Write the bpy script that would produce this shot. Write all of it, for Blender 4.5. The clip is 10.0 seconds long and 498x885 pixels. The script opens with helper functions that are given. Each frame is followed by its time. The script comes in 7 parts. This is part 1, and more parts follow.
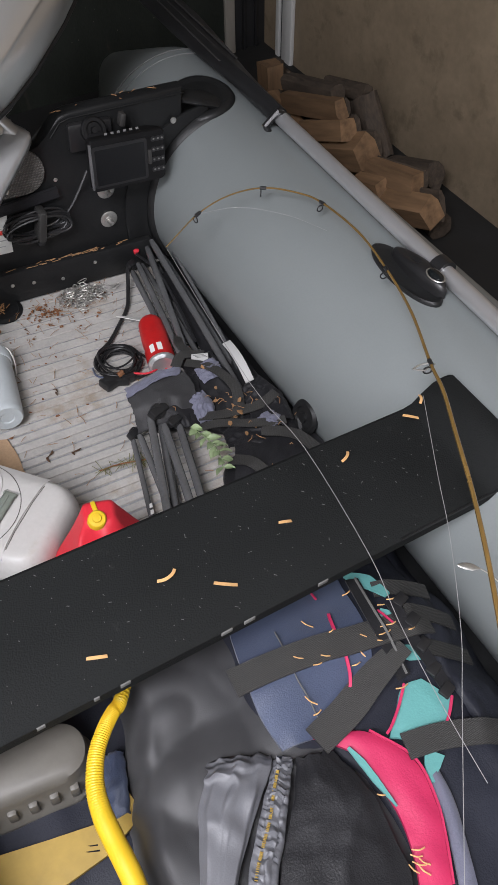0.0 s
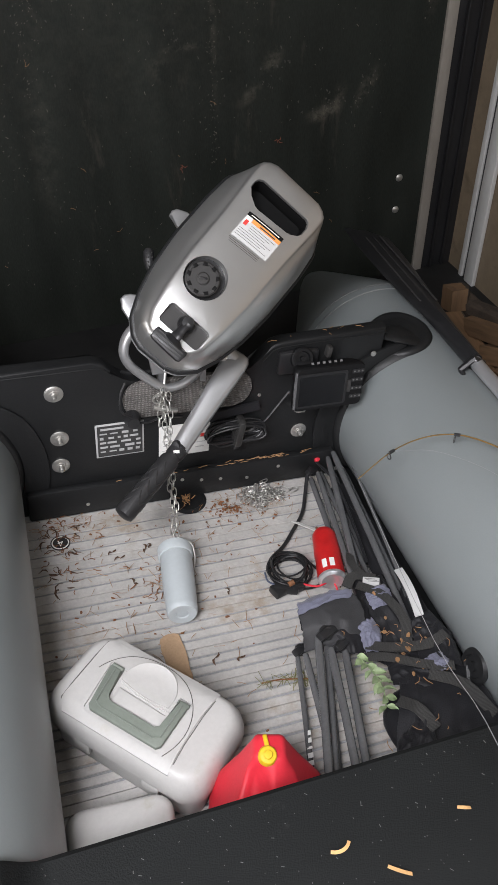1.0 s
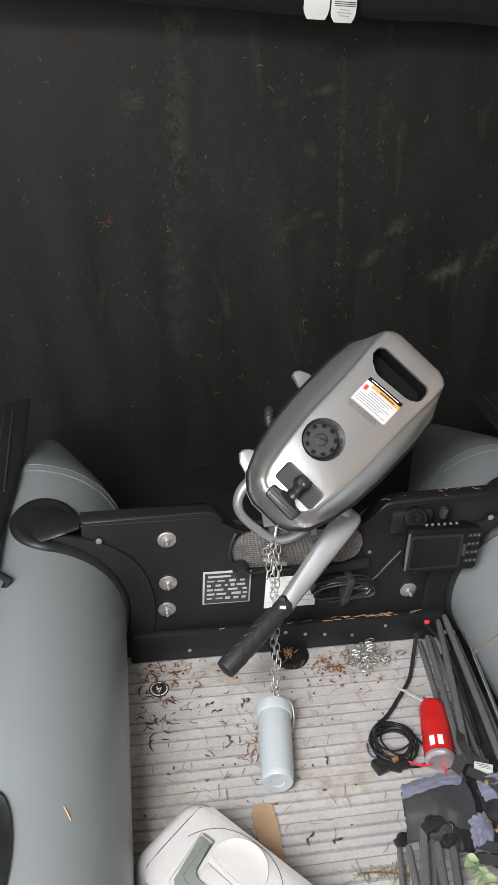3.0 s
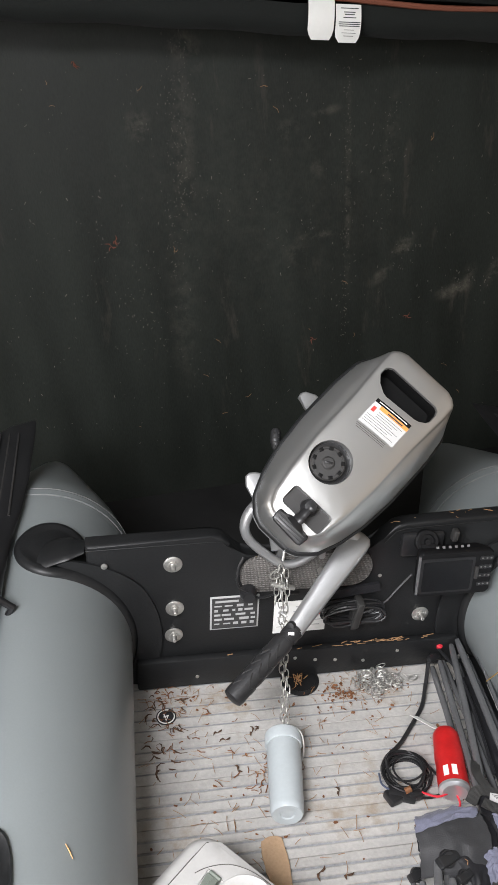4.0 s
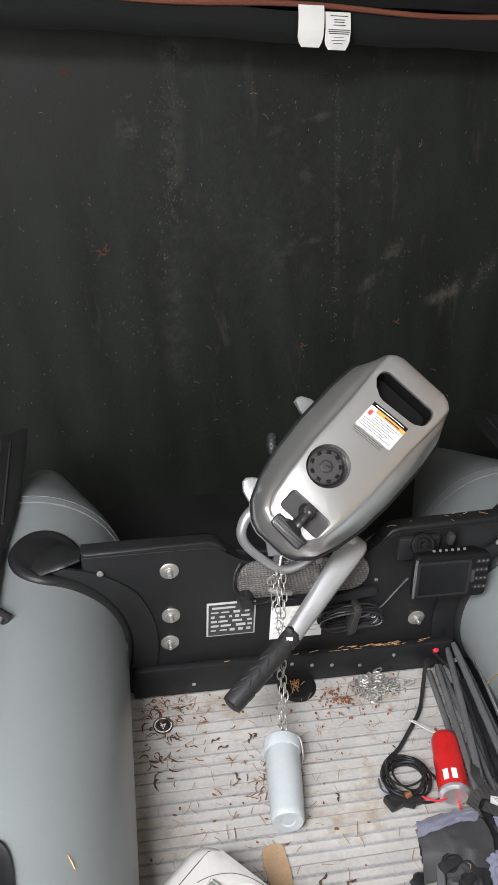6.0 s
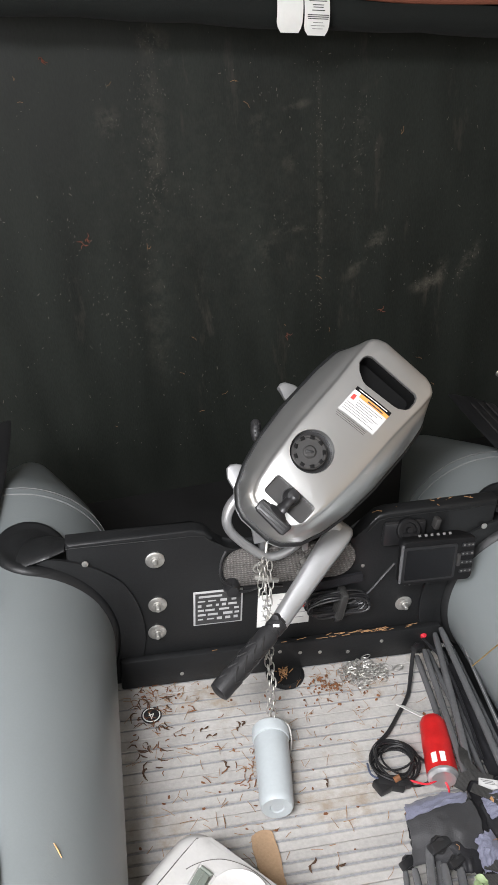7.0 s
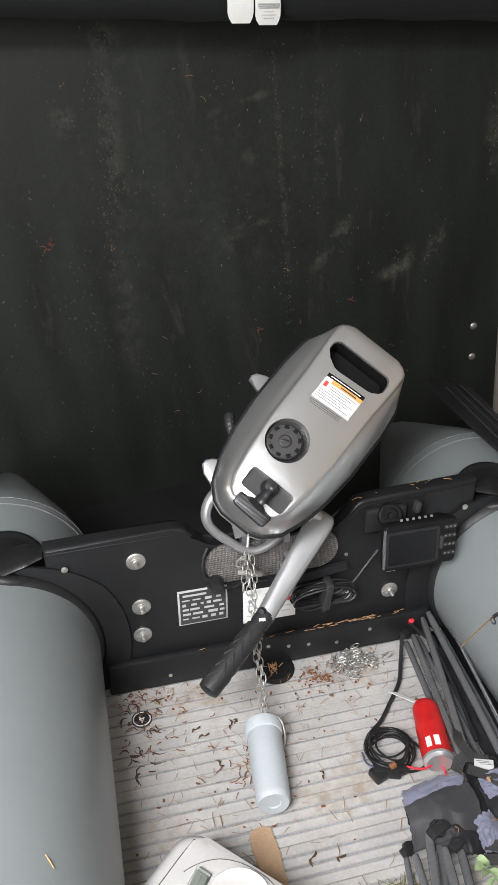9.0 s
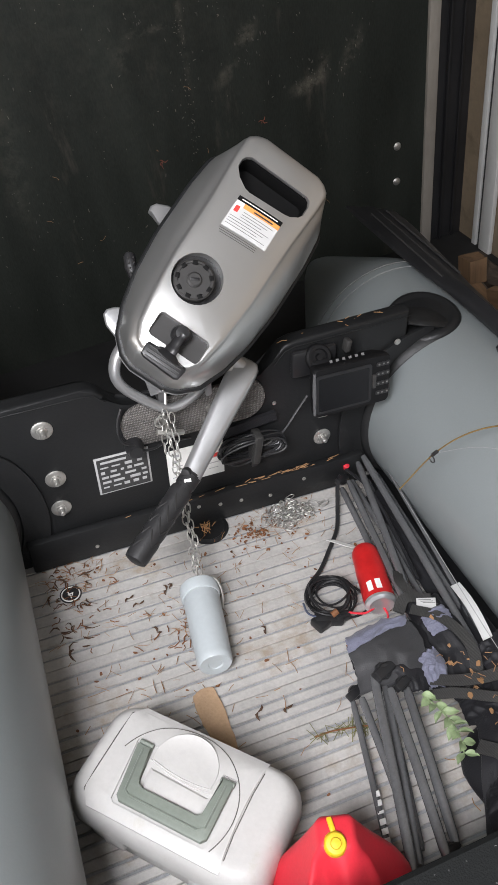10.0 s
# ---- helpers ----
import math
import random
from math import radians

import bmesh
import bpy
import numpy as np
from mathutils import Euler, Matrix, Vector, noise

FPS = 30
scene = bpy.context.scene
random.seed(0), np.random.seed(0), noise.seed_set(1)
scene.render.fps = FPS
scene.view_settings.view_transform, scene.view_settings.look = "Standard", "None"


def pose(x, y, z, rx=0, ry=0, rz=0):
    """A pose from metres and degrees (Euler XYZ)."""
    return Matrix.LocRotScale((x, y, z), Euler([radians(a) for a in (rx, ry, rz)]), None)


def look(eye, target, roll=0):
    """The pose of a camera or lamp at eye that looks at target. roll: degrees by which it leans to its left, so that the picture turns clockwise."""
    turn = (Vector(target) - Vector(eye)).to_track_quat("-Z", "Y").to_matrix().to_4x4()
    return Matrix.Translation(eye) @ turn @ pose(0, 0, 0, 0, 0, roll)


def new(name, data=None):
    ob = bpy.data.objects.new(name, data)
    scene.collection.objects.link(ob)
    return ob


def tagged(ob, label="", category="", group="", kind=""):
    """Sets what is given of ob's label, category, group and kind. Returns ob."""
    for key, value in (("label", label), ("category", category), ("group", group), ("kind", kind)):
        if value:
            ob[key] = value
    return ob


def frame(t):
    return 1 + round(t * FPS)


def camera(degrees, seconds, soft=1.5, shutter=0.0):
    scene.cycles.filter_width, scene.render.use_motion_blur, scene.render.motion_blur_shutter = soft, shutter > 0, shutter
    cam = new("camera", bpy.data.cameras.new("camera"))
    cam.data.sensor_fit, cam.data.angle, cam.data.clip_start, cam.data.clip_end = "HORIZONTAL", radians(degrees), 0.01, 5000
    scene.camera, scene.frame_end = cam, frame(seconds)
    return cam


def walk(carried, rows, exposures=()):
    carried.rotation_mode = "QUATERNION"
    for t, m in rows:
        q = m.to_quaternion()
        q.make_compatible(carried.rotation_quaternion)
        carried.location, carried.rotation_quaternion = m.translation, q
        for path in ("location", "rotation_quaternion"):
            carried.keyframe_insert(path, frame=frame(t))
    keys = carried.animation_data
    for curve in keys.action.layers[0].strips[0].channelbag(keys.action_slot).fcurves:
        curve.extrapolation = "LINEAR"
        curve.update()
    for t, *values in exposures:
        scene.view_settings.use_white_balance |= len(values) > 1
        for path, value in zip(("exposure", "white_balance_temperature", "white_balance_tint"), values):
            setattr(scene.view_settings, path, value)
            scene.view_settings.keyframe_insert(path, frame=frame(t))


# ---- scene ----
cam = camera(37.0, 10.0, soft=1.0)
HEEL = pose(0, 0, 0, 0, 6.0, 0)  # the boat leans on its side by six degrees
PATH = [
    (0, (-0.241, -1.374, 1.122), (0.515, -0.329, -0.406), 7.4),
    (0.5, (-0.308, -1.27, 1.175), (0.377, -0.022, -0.23), 7.4),
    (0.7, (-0.327, -1.251, 1.2), (0.314, 0.075, -0.153), 7.0),
    (1, (-0.331, -1.255, 1.26), (0.233, 0.168, -0.027), 5.9),
    (1.5, (-0.359, -1.249, 1.297), (0.145, 0.293, 0.127), 5.8),
    (2, (-0.342, -1.253, 1.323), (0.075, 0.365, 0.224), 4.8),
    (2.5, (-0.343, -1.24, 1.308), (0.012, 0.42, 0.251), 4.2),
    (4, (-0.328, -1.197, 1.308), (-0.032, 0.513, 0.314), 2.3),
    (4.5, (-0.317, -1.204, 1.308), (-0.01, 0.516, 0.333), 1.9),
    (5, (-0.328, -1.203, 1.309), (-0.016, 0.521, 0.344), 1.9),
    (6.5, (-0.353, -1.191, 1.289), (-0.002, 0.518, 0.312), 2.4),
    (7, (-0.338, -1.199, 1.282), (0.025, 0.505, 0.3), 2.0),
    (7.5, (-0.34, -1.193, 1.278), (0.032, 0.505, 0.288), 1.4),
    (8, (-0.328, -1.193, 1.258), (0.016, 0.528, 0.299), 0.3),
    (8.5, (-0.332, -1.202, 1.27), (0.014, 0.546, 0.361), -0.3),
    (9, (-0.325, -1.195, 1.26), (0.088, 0.5, 0.282), -0.6),
    (9.5, (-0.284, -1.12, 1.201), (0.21, 0.47, 0.094), -0.9),
    (9.7, (-0.275, -1.100, 1.176), (0.226, 0.460, 0.020), -1.4),
    (10, (-0.272, -1.094, 1.167), (0.246, 0.339, -0.128), -1.7),
]
walk(cam, [(t, HEEL @ look(eye, target, roll)) for t, eye, target, roll in PATH], ((0, -.62, 6450, 17), (.8, -.40, 6500, 16), (1.5, -.38, 6530, 15), (2, -.36, 6540, 14), (2.6, -.08, 6550, 14), (4, -.04, 6550, 14), (5, .04, 6550, 14), (9, .08, 6550, 14), (9.5, .12, 6550, 13), (10, -.16, 6500, 15)))

# ---- light ----
world = bpy.data.worlds.new("sky")
scene.world = world
world.use_nodes = True
wn = world.node_tree
sky = wn.nodes.new("ShaderNodeTexSky")
sky.sky_type, sky.sun_disc = "NISHITA", False
sky.sun_elevation, sky.sun_rotation = radians(38), radians(250)
wn.links.new(sky.outputs[0], wn.nodes["Background"].inputs[0])
wn.nodes["Background"].inputs[1].default_value = 0.12


def area(name, at, target, w, h, watts, colour):
    data = bpy.data.lights.new(name, "AREA")
    data.shape, data.size, data.size_y, data.energy, data.color = "RECTANGLE", w, h, watts, colour
    ob = new(name, data)
    ob.matrix_world = look(at, target)
    return ob


# Added area lamps for daylight from unseen sources; walls and ceiling have no openings.
area("added_daylight_left", (-1.58, -1.35, 1.02), (-0.1, -0.45, 0.20), 1.5, 1.2, 54, (0.95, 0.98, 1.0))
area("added_daylight_front", (-0.1, -3.9, 1.62), (0.0, 0.0, 0.3), 2.2, 1.1, 56, (0.92, 0.97, 1.0))
area("added_daylight_top", (-0.80, -1.62, 2.13), (-0.45, -1.55, 0), 0.60, 1.0, 118, (0.95, 0.98, 1.0))

# ---- mesh helpers ----
ORG = {}


def thing(name, at=(0, 0, 0), label="", category="", group="", turn=(0, 0, 0), base=None):
    """An Empty at the base of a thing; its parts are given in the boat's (or the room's) own coordinates."""
    ob = new(name)
    ob.empty_display_size = 0.05
    local = pose(*at, *turn)
    ob.matrix_world = (HEEL if base is None else base) @ local
    ORG[ob.name] = local.inverted()
    return tagged(ob, label, category, group)


def mesh_of(name, bm, material, angle=38):
    bmesh.ops.recalc_face_normals(bm, faces=bm.faces)
    for f in bm.faces:
        f.smooth = True
    limit = radians(angle)
    for e in bm.edges:
        if len(e.link_faces) != 2 or e.calc_face_angle(0) > limit:
            e.smooth = False
    me = bpy.data.meshes.new(name)
    bm.to_mesh(me)
    bm.free()
    me.materials.append(material)
    return me


def part(name, bm, material, parent, label="", angle=38):
    inv = ORG[parent.name]
    bmesh.ops.transform(bm, matrix=inv, verts=bm.verts)
    ob = new(name, mesh_of(name, bm, material, angle))
    ob.parent = parent
    ORG[ob.name] = inv
    return tagged(ob, label)


def solo(name, bm, material, label, category="", kind="", group="", base=None, angle=38):
    ob = new(name, mesh_of(name, bm, material, angle))
    ob.matrix_world = HEEL if base is None else base
    ORG[ob.name] = Matrix()
    return tagged(ob, label, category, group, kind)


ROOM = Matrix()


def ring_frames(pts):
    pts = [Vector(p) for p in pts]
    out, last = [], None
    for i, p in enumerate(pts):
        a, b = pts[max(i - 1, 0)], pts[min(i + 1, len(pts) - 1)]
        d = (b - a).normalized()
        if last is None:
            ref = Vector((0, 0, 1)) if abs(d.z) < 0.9 else Vector((1, 0, 0))
            n = d.cross(ref).normalized()
        else:
            n = (last - d * last.dot(d)).normalized()
        last = n
        out.append((p, n, d.cross(n)))
    return out


def sweep(bm, pts, r, seg=10, flat=1.0, caps=True):
    """A round (or flattened) rod along points; r is one radius or one for each point."""
    frames = ring_frames(pts)
    rs = r if isinstance(r, (list, tuple)) else [r] * len(frames)
    rings = []
    for (p, n, b), q in zip(frames, rs):
        rings.append([bm.verts.new(p + n * q * math.cos(2 * math.pi * k / seg) + b * q * flat * math.sin(2 * math.pi * k / seg)) for k in range(seg)])
    skin(bm, rings, caps)
    return rings


def skin(bm, rings, caps=True, closed=True):
    n = len(rings[0])
    for a, b in zip(rings, rings[1:]):
        for k in range(n if closed else n - 1):
            bm.faces.new((a[k], a[(k + 1) % n], b[(k + 1) % n], b[k]))
    if caps and closed:
        bm.faces.new(rings[0])
        bm.faces.new(rings[-1])


def loft(bm, rings, caps=True, closed=True):
    skin(bm, [[bm.verts.new(p) for p in ring] for ring in rings], caps, closed)


def lathe(bm, profile, m=None, seg=24):
    """profile: (radius, height) from bottom to top, turned about z, then moved by m."""
    m = m or Matrix()
    rings = [[m @ Vector((max(r, 1e-4) * math.cos(2 * math.pi * k / seg), max(r, 1e-4) * math.sin(2 * math.pi * k / seg), z)) for k in range(seg)] for r, z in profile]
    loft(bm, rings)


def box(bm, at, size, turn=(0, 0, 0), bevel=0.0, seg=2):
    m = pose(*at, *turn) @ Matrix.Diagonal((*size, 1))
    vs = bmesh.ops.create_cube(bm, size=1, matrix=m)["verts"]
    if bevel:
        es = list({e for v in vs for e in v.link_edges})
        bmesh.ops.bevel(bm, geom=es, offset=bevel, segments=seg, affect="EDGES", profile=0.5)


def prism(bm, outline, depth, m=None, bevel=0.0, seg=2):
    """An outline in x, y, drawn out along z by depth, then moved by m."""
    m = m or Matrix()
    low = [bm.verts.new(m @ Vector((x, y, 0))) for x, y in outline]
    high = [bm.verts.new(m @ Vector((x, y, depth))) for x, y in outline]
    n = len(outline)
    a, b = bm.faces.new(low[::-1]), bm.faces.new(high)
    for k in range(n):
        bm.faces.new((low[k], low[(k + 1) % n], high[(k + 1) % n], high[k]))
    if bevel:
        bmesh.ops.bevel(bm, geom=list(set(a.edges) | set(b.edges)), offset=bevel, segments=seg, affect="EDGES", profile=0.5)


def rrect(w, h, r, n=5):
    out = []
    for cx, cy, a0 in ((w / 2 - r, h / 2 - r, 0), (-w / 2 + r, h / 2 - r, 90), (-w / 2 + r, -h / 2 + r, 180), (w / 2 - r, -h / 2 + r, 270)):
        for i in range(n + 1):
            a = radians(a0 + 90 * i / n)
            out.append((cx + r * math.cos(a), cy + r * math.sin(a)))
    return out


def spline(pts, n=8):
    """Catmull-Rom through the points."""
    p = [Vector(q) for q in pts]
    p = [p[0] * 2 - p[1]] + p + [p[-1] * 2 - p[-2]]
    out = []
    for i in range(1, len(p) - 2):
        for k in range(n):
            t = k / n
            out.append(0.5 * ((2 * p[i]) + (p[i + 1] - p[i - 1]) * t + (2 * p[i - 1] - 5 * p[i] + 4 * p[i + 1] - p[i + 2]) * t * t + (3 * p[i] - p[i - 1] - 3 * p[i + 1] + p[i + 2]) * t ** 3))
    return out + [p[-2]]


# ---- materials ----
def mat(name, colour, rough=0.5, metal=0.0, vary=0.15, scale=6.0, fine=60.0, bump=0.1, spots=None, spot_scale=12.0, spot_at=0.62, stretch=(1, 1, 1), coat=0.0, per_object=0.0, sheen=0.0, spec=0.5, weave=0.0):
    m = bpy.data.materials.new(name)
    m.use_nodes = True
    nt = m.node_tree
    N, L = nt.nodes, nt.links
    bsdf = N["Principled BSDF"]
    tc = N.new("ShaderNodeTexCoord")
    mp = N.new("ShaderNodeMapping")
    mp.inputs["Scale"].default_value = stretch
    L.new(tc.outputs["Object"], mp.inputs["Vector"])

    def noise_node(s, detail=5.0, r=0.6):
        n = N.new("ShaderNodeTexNoise")
        n.inputs["Scale"].default_value, n.inputs["Detail"].default_value, n.inputs["Roughness"].default_value = s, detail, r
        L.new(mp.outputs[0], n.inputs["Vector"])
        return n

    big, small = noise_node(scale), noise_node(fine, 3.0)
    mix = N.new("ShaderNodeMix")
    mix.data_type = "FLOAT"
    mix.inputs[0].default_value = 0.4
    L.new(big.outputs[0], mix.inputs[2])
    L.new(small.outputs[0], mix.inputs[3])
    ramp = N.new("ShaderNodeMapRange")
    ramp.inputs[1].default_value, ramp.inputs[2].default_value = 0.3, 0.7
    ramp.inputs[3].default_value, ramp.inputs[4].default_value = 1 - vary, 1 + vary
    L.new(mix.outputs[0], ramp.inputs[0])
    hsv = N.new("ShaderNodeHueSaturation")
    hsv.inputs["Color"].default_value = (*colour, 1)
    L.new(ramp.outputs[0], hsv.inputs["Value"])
    out = hsv.outputs[0]
    if per_object:
        info = N.new("ShaderNodeObjectInfo")
        r2 = N.new("ShaderNodeMapRange")
        r2.inputs[3].default_value, r2.inputs[4].default_value = 1 - per_object, 1 + per_object
        L.new(info.outputs["Random"], r2.inputs[0])
        mul = N.new("ShaderNodeMath")
        mul.operation = "MULTIPLY"
        L.new(ramp.outputs[0], mul.inputs[0])
        L.new(r2.outputs[0], mul.inputs[1])
        L.new(mul.outputs[0], hsv.inputs["Value"])
    if spots:
        sp = noise_node(spot_scale, 8.0, 0.7)
        sr = N.new("ShaderNodeMapRange")
        sr.inputs[1].default_value, sr.inputs[2].default_value = spot_at, spot_at + 0.12
        L.new(sp.outputs[0], sr.inputs[0])
        mc = N.new("ShaderNodeMix")
        mc.data_type = "RGBA"
        mc.inputs[7].default_value = (*spots, 1)
        L.new(sr.outputs[0], mc.inputs[0])
        L.new(out, mc.inputs[6])
        out = mc.outputs[2]
    L.new(out, bsdf.inputs["Base Color"])
    rr = N.new("ShaderNodeMapRange")
    rr.inputs[1].default_value, rr.inputs[2].default_value = 0.3, 0.7
    rr.inputs[3].default_value, rr.inputs[4].default_value = rough * (1 if vary < .02 else .86), min(rough * (1 if vary < .02 else 1.14), 1)
    L.new(big.outputs[0], rr.inputs[0])
    L.new(rr.outputs[0], bsdf.inputs["Roughness"])
    bsdf.inputs["Metallic"].default_value = metal
    bsdf.inputs["Specular IOR Level"].default_value = spec
    bsdf.inputs["Coat Weight"].default_value = coat
    bsdf.inputs["Coat Roughness"].default_value = 0.15
    if sheen:
        bsdf.inputs["Sheen Weight"].default_value = sheen
    height = small.outputs[0]
    if weave:
        waves = []
        for axis, f in (("X", 1.0), ("Y" if stretch[1] else "Z", .55)):
            w = N.new("ShaderNodeTexWave")
            w.bands_direction = axis
            w.inputs["Scale"].default_value = .314 / weave * f
            w.inputs["Distortion"].default_value, w.inputs["Detail"].default_value = .6, 1.0
            L.new(mp.outputs[0], w.inputs["Vector"])
            waves.append(w)
        mw = N.new("ShaderNodeMath")
        mw.operation = "MULTIPLY"
        L.new(waves[0].outputs["Fac"], mw.inputs[0])
        L.new(waves[1].outputs["Fac"], mw.inputs[1])
        wr = N.new("ShaderNodeMapRange")
        wr.inputs[3].default_value, wr.inputs[4].default_value = .6, 1.7
        L.new(mw.outputs[0], wr.inputs[0])
        hv = N.new("ShaderNodeHueSaturation")
        L.new(wr.outputs[0], hv.inputs["Value"])
        L.new(out, hv.inputs["Color"])
        L.new(hv.outputs[0], bsdf.inputs["Base Color"])
        height = mw.outputs[0]
    if bump:
        bp = N.new("ShaderNodeBump")
        bp.inputs["Strength"].default_value, bp.inputs["Distance"].default_value = bump, 0.004
        L.new(height, bp.inputs["Height"])
        L.new(bp.outputs[0], bsdf.inputs["Normal"])
    return m


PVC = mat("grey_pvc_fabric", (0.206, 0.226, 0.228), 0.33, vary=0.05, scale=2.5, fine=320, bump=0.05)
RUBBER = mat("black_rubber", (0.014, 0.0145, 0.015), 0.45, vary=0.25, scale=8, fine=150, bump=0.12, spots=(0.07, 0.07, 0.068), spot_scale=30, spot_at=0.68, spec=0.35)
TRANSOM = mat("black_painted_plywood", (0.014, 0.0145, 0.015), 0.42, vary=0.2, scale=7, fine=160, bump=0.12, spots=(0.08, 0.08, 0.076), spot_scale=45, spot_at=0.71, spec=0.3)
DECK = mat("grey_aluminium_deck", (0.44, 0.425, 0.405), 0.42, 0.0, vary=0.22, scale=7, fine=140, bump=0.12, spots=(0.34, 0.285, 0.225), spot_scale=6, spot_at=0.56)
FOAM = mat("black_seat_fabric", (0.0125, 0.0135, 0.0135), 0.75, vary=0.2, scale=9, fine=400, bump=0.3, spots=(0.034, 0.034, 0.034), spot_scale=22, spot_at=0.64, spec=0.12)
SILVER = mat("silver_cowl_paint", (0.62, 0.62, 0.61), 0.30, 0.86, vary=0.01, scale=4, fine=900, bump=0.0, coat=0.35)

# ---- room ----
XR, YB, ZF, ZC, XL, YF = 1.34, 1.05, -0.17, 2.2, -1.6, -3.9
BLACKWALL = mat("black_ramp_lining", (0.0170, 0.0197, 0.0166), 0.55, vary=0.5, scale=4, fine=160, bump=0.12, spots=(0.045, 0.041, 0.034), spot_scale=4.5, spot_at=0.60, stretch=(1.7, 1, 0.4), spec=0.2)
BEIGE = mat("beige_wall_panel", (0.215, 0.166, 0.112), 0.6, vary=0.2, scale=7, fine=40, bump=0.05, spots=(0.150, 0.114, 0.076), spot_scale=9, spot_at=0.54)
FLOORM = mat("dark_floor_covering", (0.012, 0.012, 0.012), 0.7)
WHITEP = mat("white_trim_plastic", (0.6, 0.6, 0.58), 0.45, vary=0.08, bump=0.03)
ALU = mat("brushed_aluminium", (0.68, 0.68, 0.69), 0.28, 0.75, vary=0.01, scale=5, fine=300, bump=0.0)
STRIP = mat("weathered_metal_strip", (0.36, 0.33, 0.29), 0.45, 0.4, vary=0.15, scale=6, fine=80, bump=0.05, stretch=(1, 1, 0.3))
BLACKP = mat("black_plastic", (0.016, 0.016, 0.017), 0.38, vary=0.2, bump=0.05)
SCUFF = mat("chalky_scuff", (0.11, 0.10, 0.082), 0.8, vary=0.4, scale=30, fine=150, bump=0.1)
SCUFFD = mat("faint_scuff", (0.052, 0.049, 0.042), 0.8, vary=0.4, scale=30, fine=150, bump=0.1)
STEEL = mat("zinc_steel", (0.58, 0.57, 0.54), 0.35, 0.85, vary=0.15, scale=60, fine=300, bump=0.06)
BARK = mat("log_bark", (0.062, 0.045, 0.032), 0.85, vary=0.55, scale=22, fine=90, bump=0.9, stretch=(1, 1, 0.35), per_object=0.2)
WOOD = mat("split_firewood", (0.180, 0.105, 0.054), 0.8, vary=0.5, scale=14, fine=70, bump=0.3, stretch=(1, 1, 0.12), per_object=0.25)
BLIND = mat("grey_blind_slats", (0.38, 0.39, 0.385), 0.4, vary=0.06, bump=0.02)
GLASSD = mat("dark_window_glass", (0.01, 0.012, 0.013), 0.08, vary=0.1, bump=0.0)
CUSH = mat("black_cushion_cloth", (0.011, 0.0128, 0.0118), 0.8, vary=0.3, scale=8, fine=300, bump=0.25, sheen=0.05, spec=0.15)
PIPING = mat("rust_orange_piping", (0.17, 0.052, 0.028), 0.7, vary=0.2, fine=200, bump=0.2)
PAPER = mat("white_paper", (0.78, 0.78, 0.75), 0.7, vary=0.05, bump=0.04)
INK = mat("dark_print", (0.04, 0.04, 0.04), 0.6, bump=0)


def chalk(material, marks, colour):
    """Soft worn smears of the coating: worn ovals broken up by grain."""
    nt = material.node_tree
    N, L = nt.nodes, nt.links
    bsdf = N["Principled BSDF"]
    tc = N.new("ShaderNodeTexCoord")
    grain = N.new("ShaderNodeTexNoise")
    grain.inputs["Scale"].default_value, grain.inputs["Detail"].default_value, grain.inputs["Roughness"].default_value = 26, 9, .75
    L.new(tc.outputs["Object"], grain.inputs["Vector"])
    gr = N.new("ShaderNodeMapRange")
    gr.inputs[1].default_value, gr.inputs[2].default_value = .42, .68
    L.new(grain.outputs[0], gr.inputs[0])
    total = None
    for cx, cz, rx, rz, turn, k in marks:
        mp = N.new("ShaderNodeMapping")
        mp.vector_type = "TEXTURE"
        mp.inputs["Location"].default_value = (cx, 0, cz)
        mp.inputs["Rotation"].default_value = (0, radians(turn), 0)
        mp.inputs["Scale"].default_value = (rx, 1e4, rz)
        L.new(tc.outputs["Object"], mp.inputs["Vector"])
        ln = N.new("ShaderNodeVectorMath")
        ln.operation = "LENGTH"
        L.new(mp.outputs[0], ln.inputs[0])
        mr = N.new("ShaderNodeMapRange")
        mr.interpolation_type = "SMOOTHSTEP"
        mr.inputs[1].default_value, mr.inputs[2].default_value = 1.0, .15
        mr.inputs[3].default_value, mr.inputs[4].default_value = 0, k
        L.new(ln.outputs["Value"], mr.inputs[0])
        if total is None:
            total = mr.outputs[0]
        else:
            ad = N.new("ShaderNodeMath")
            L.new(total, ad.inputs[0])
            L.new(mr.outputs[0], ad.inputs[1])
            total = ad.outputs[0]
    mul = N.new("ShaderNodeMath")
    mul.operation, mul.use_clamp = "MULTIPLY", True
    L.new(total, mul.inputs[0])
    L.new(gr.outputs[0], mul.inputs[1])
    mc = N.new("ShaderNodeMix")
    mc.data_type = "RGBA"
    mc.inputs[7].default_value = (*colour, 1)
    old = bsdf.inputs["Base Color"].links[0].from_socket
    L.new(mul.outputs[0], mc.inputs[0])
    L.new(old, mc.inputs[6])
    L.new(mc.outputs[2], bsdf.inputs["Base Color"])


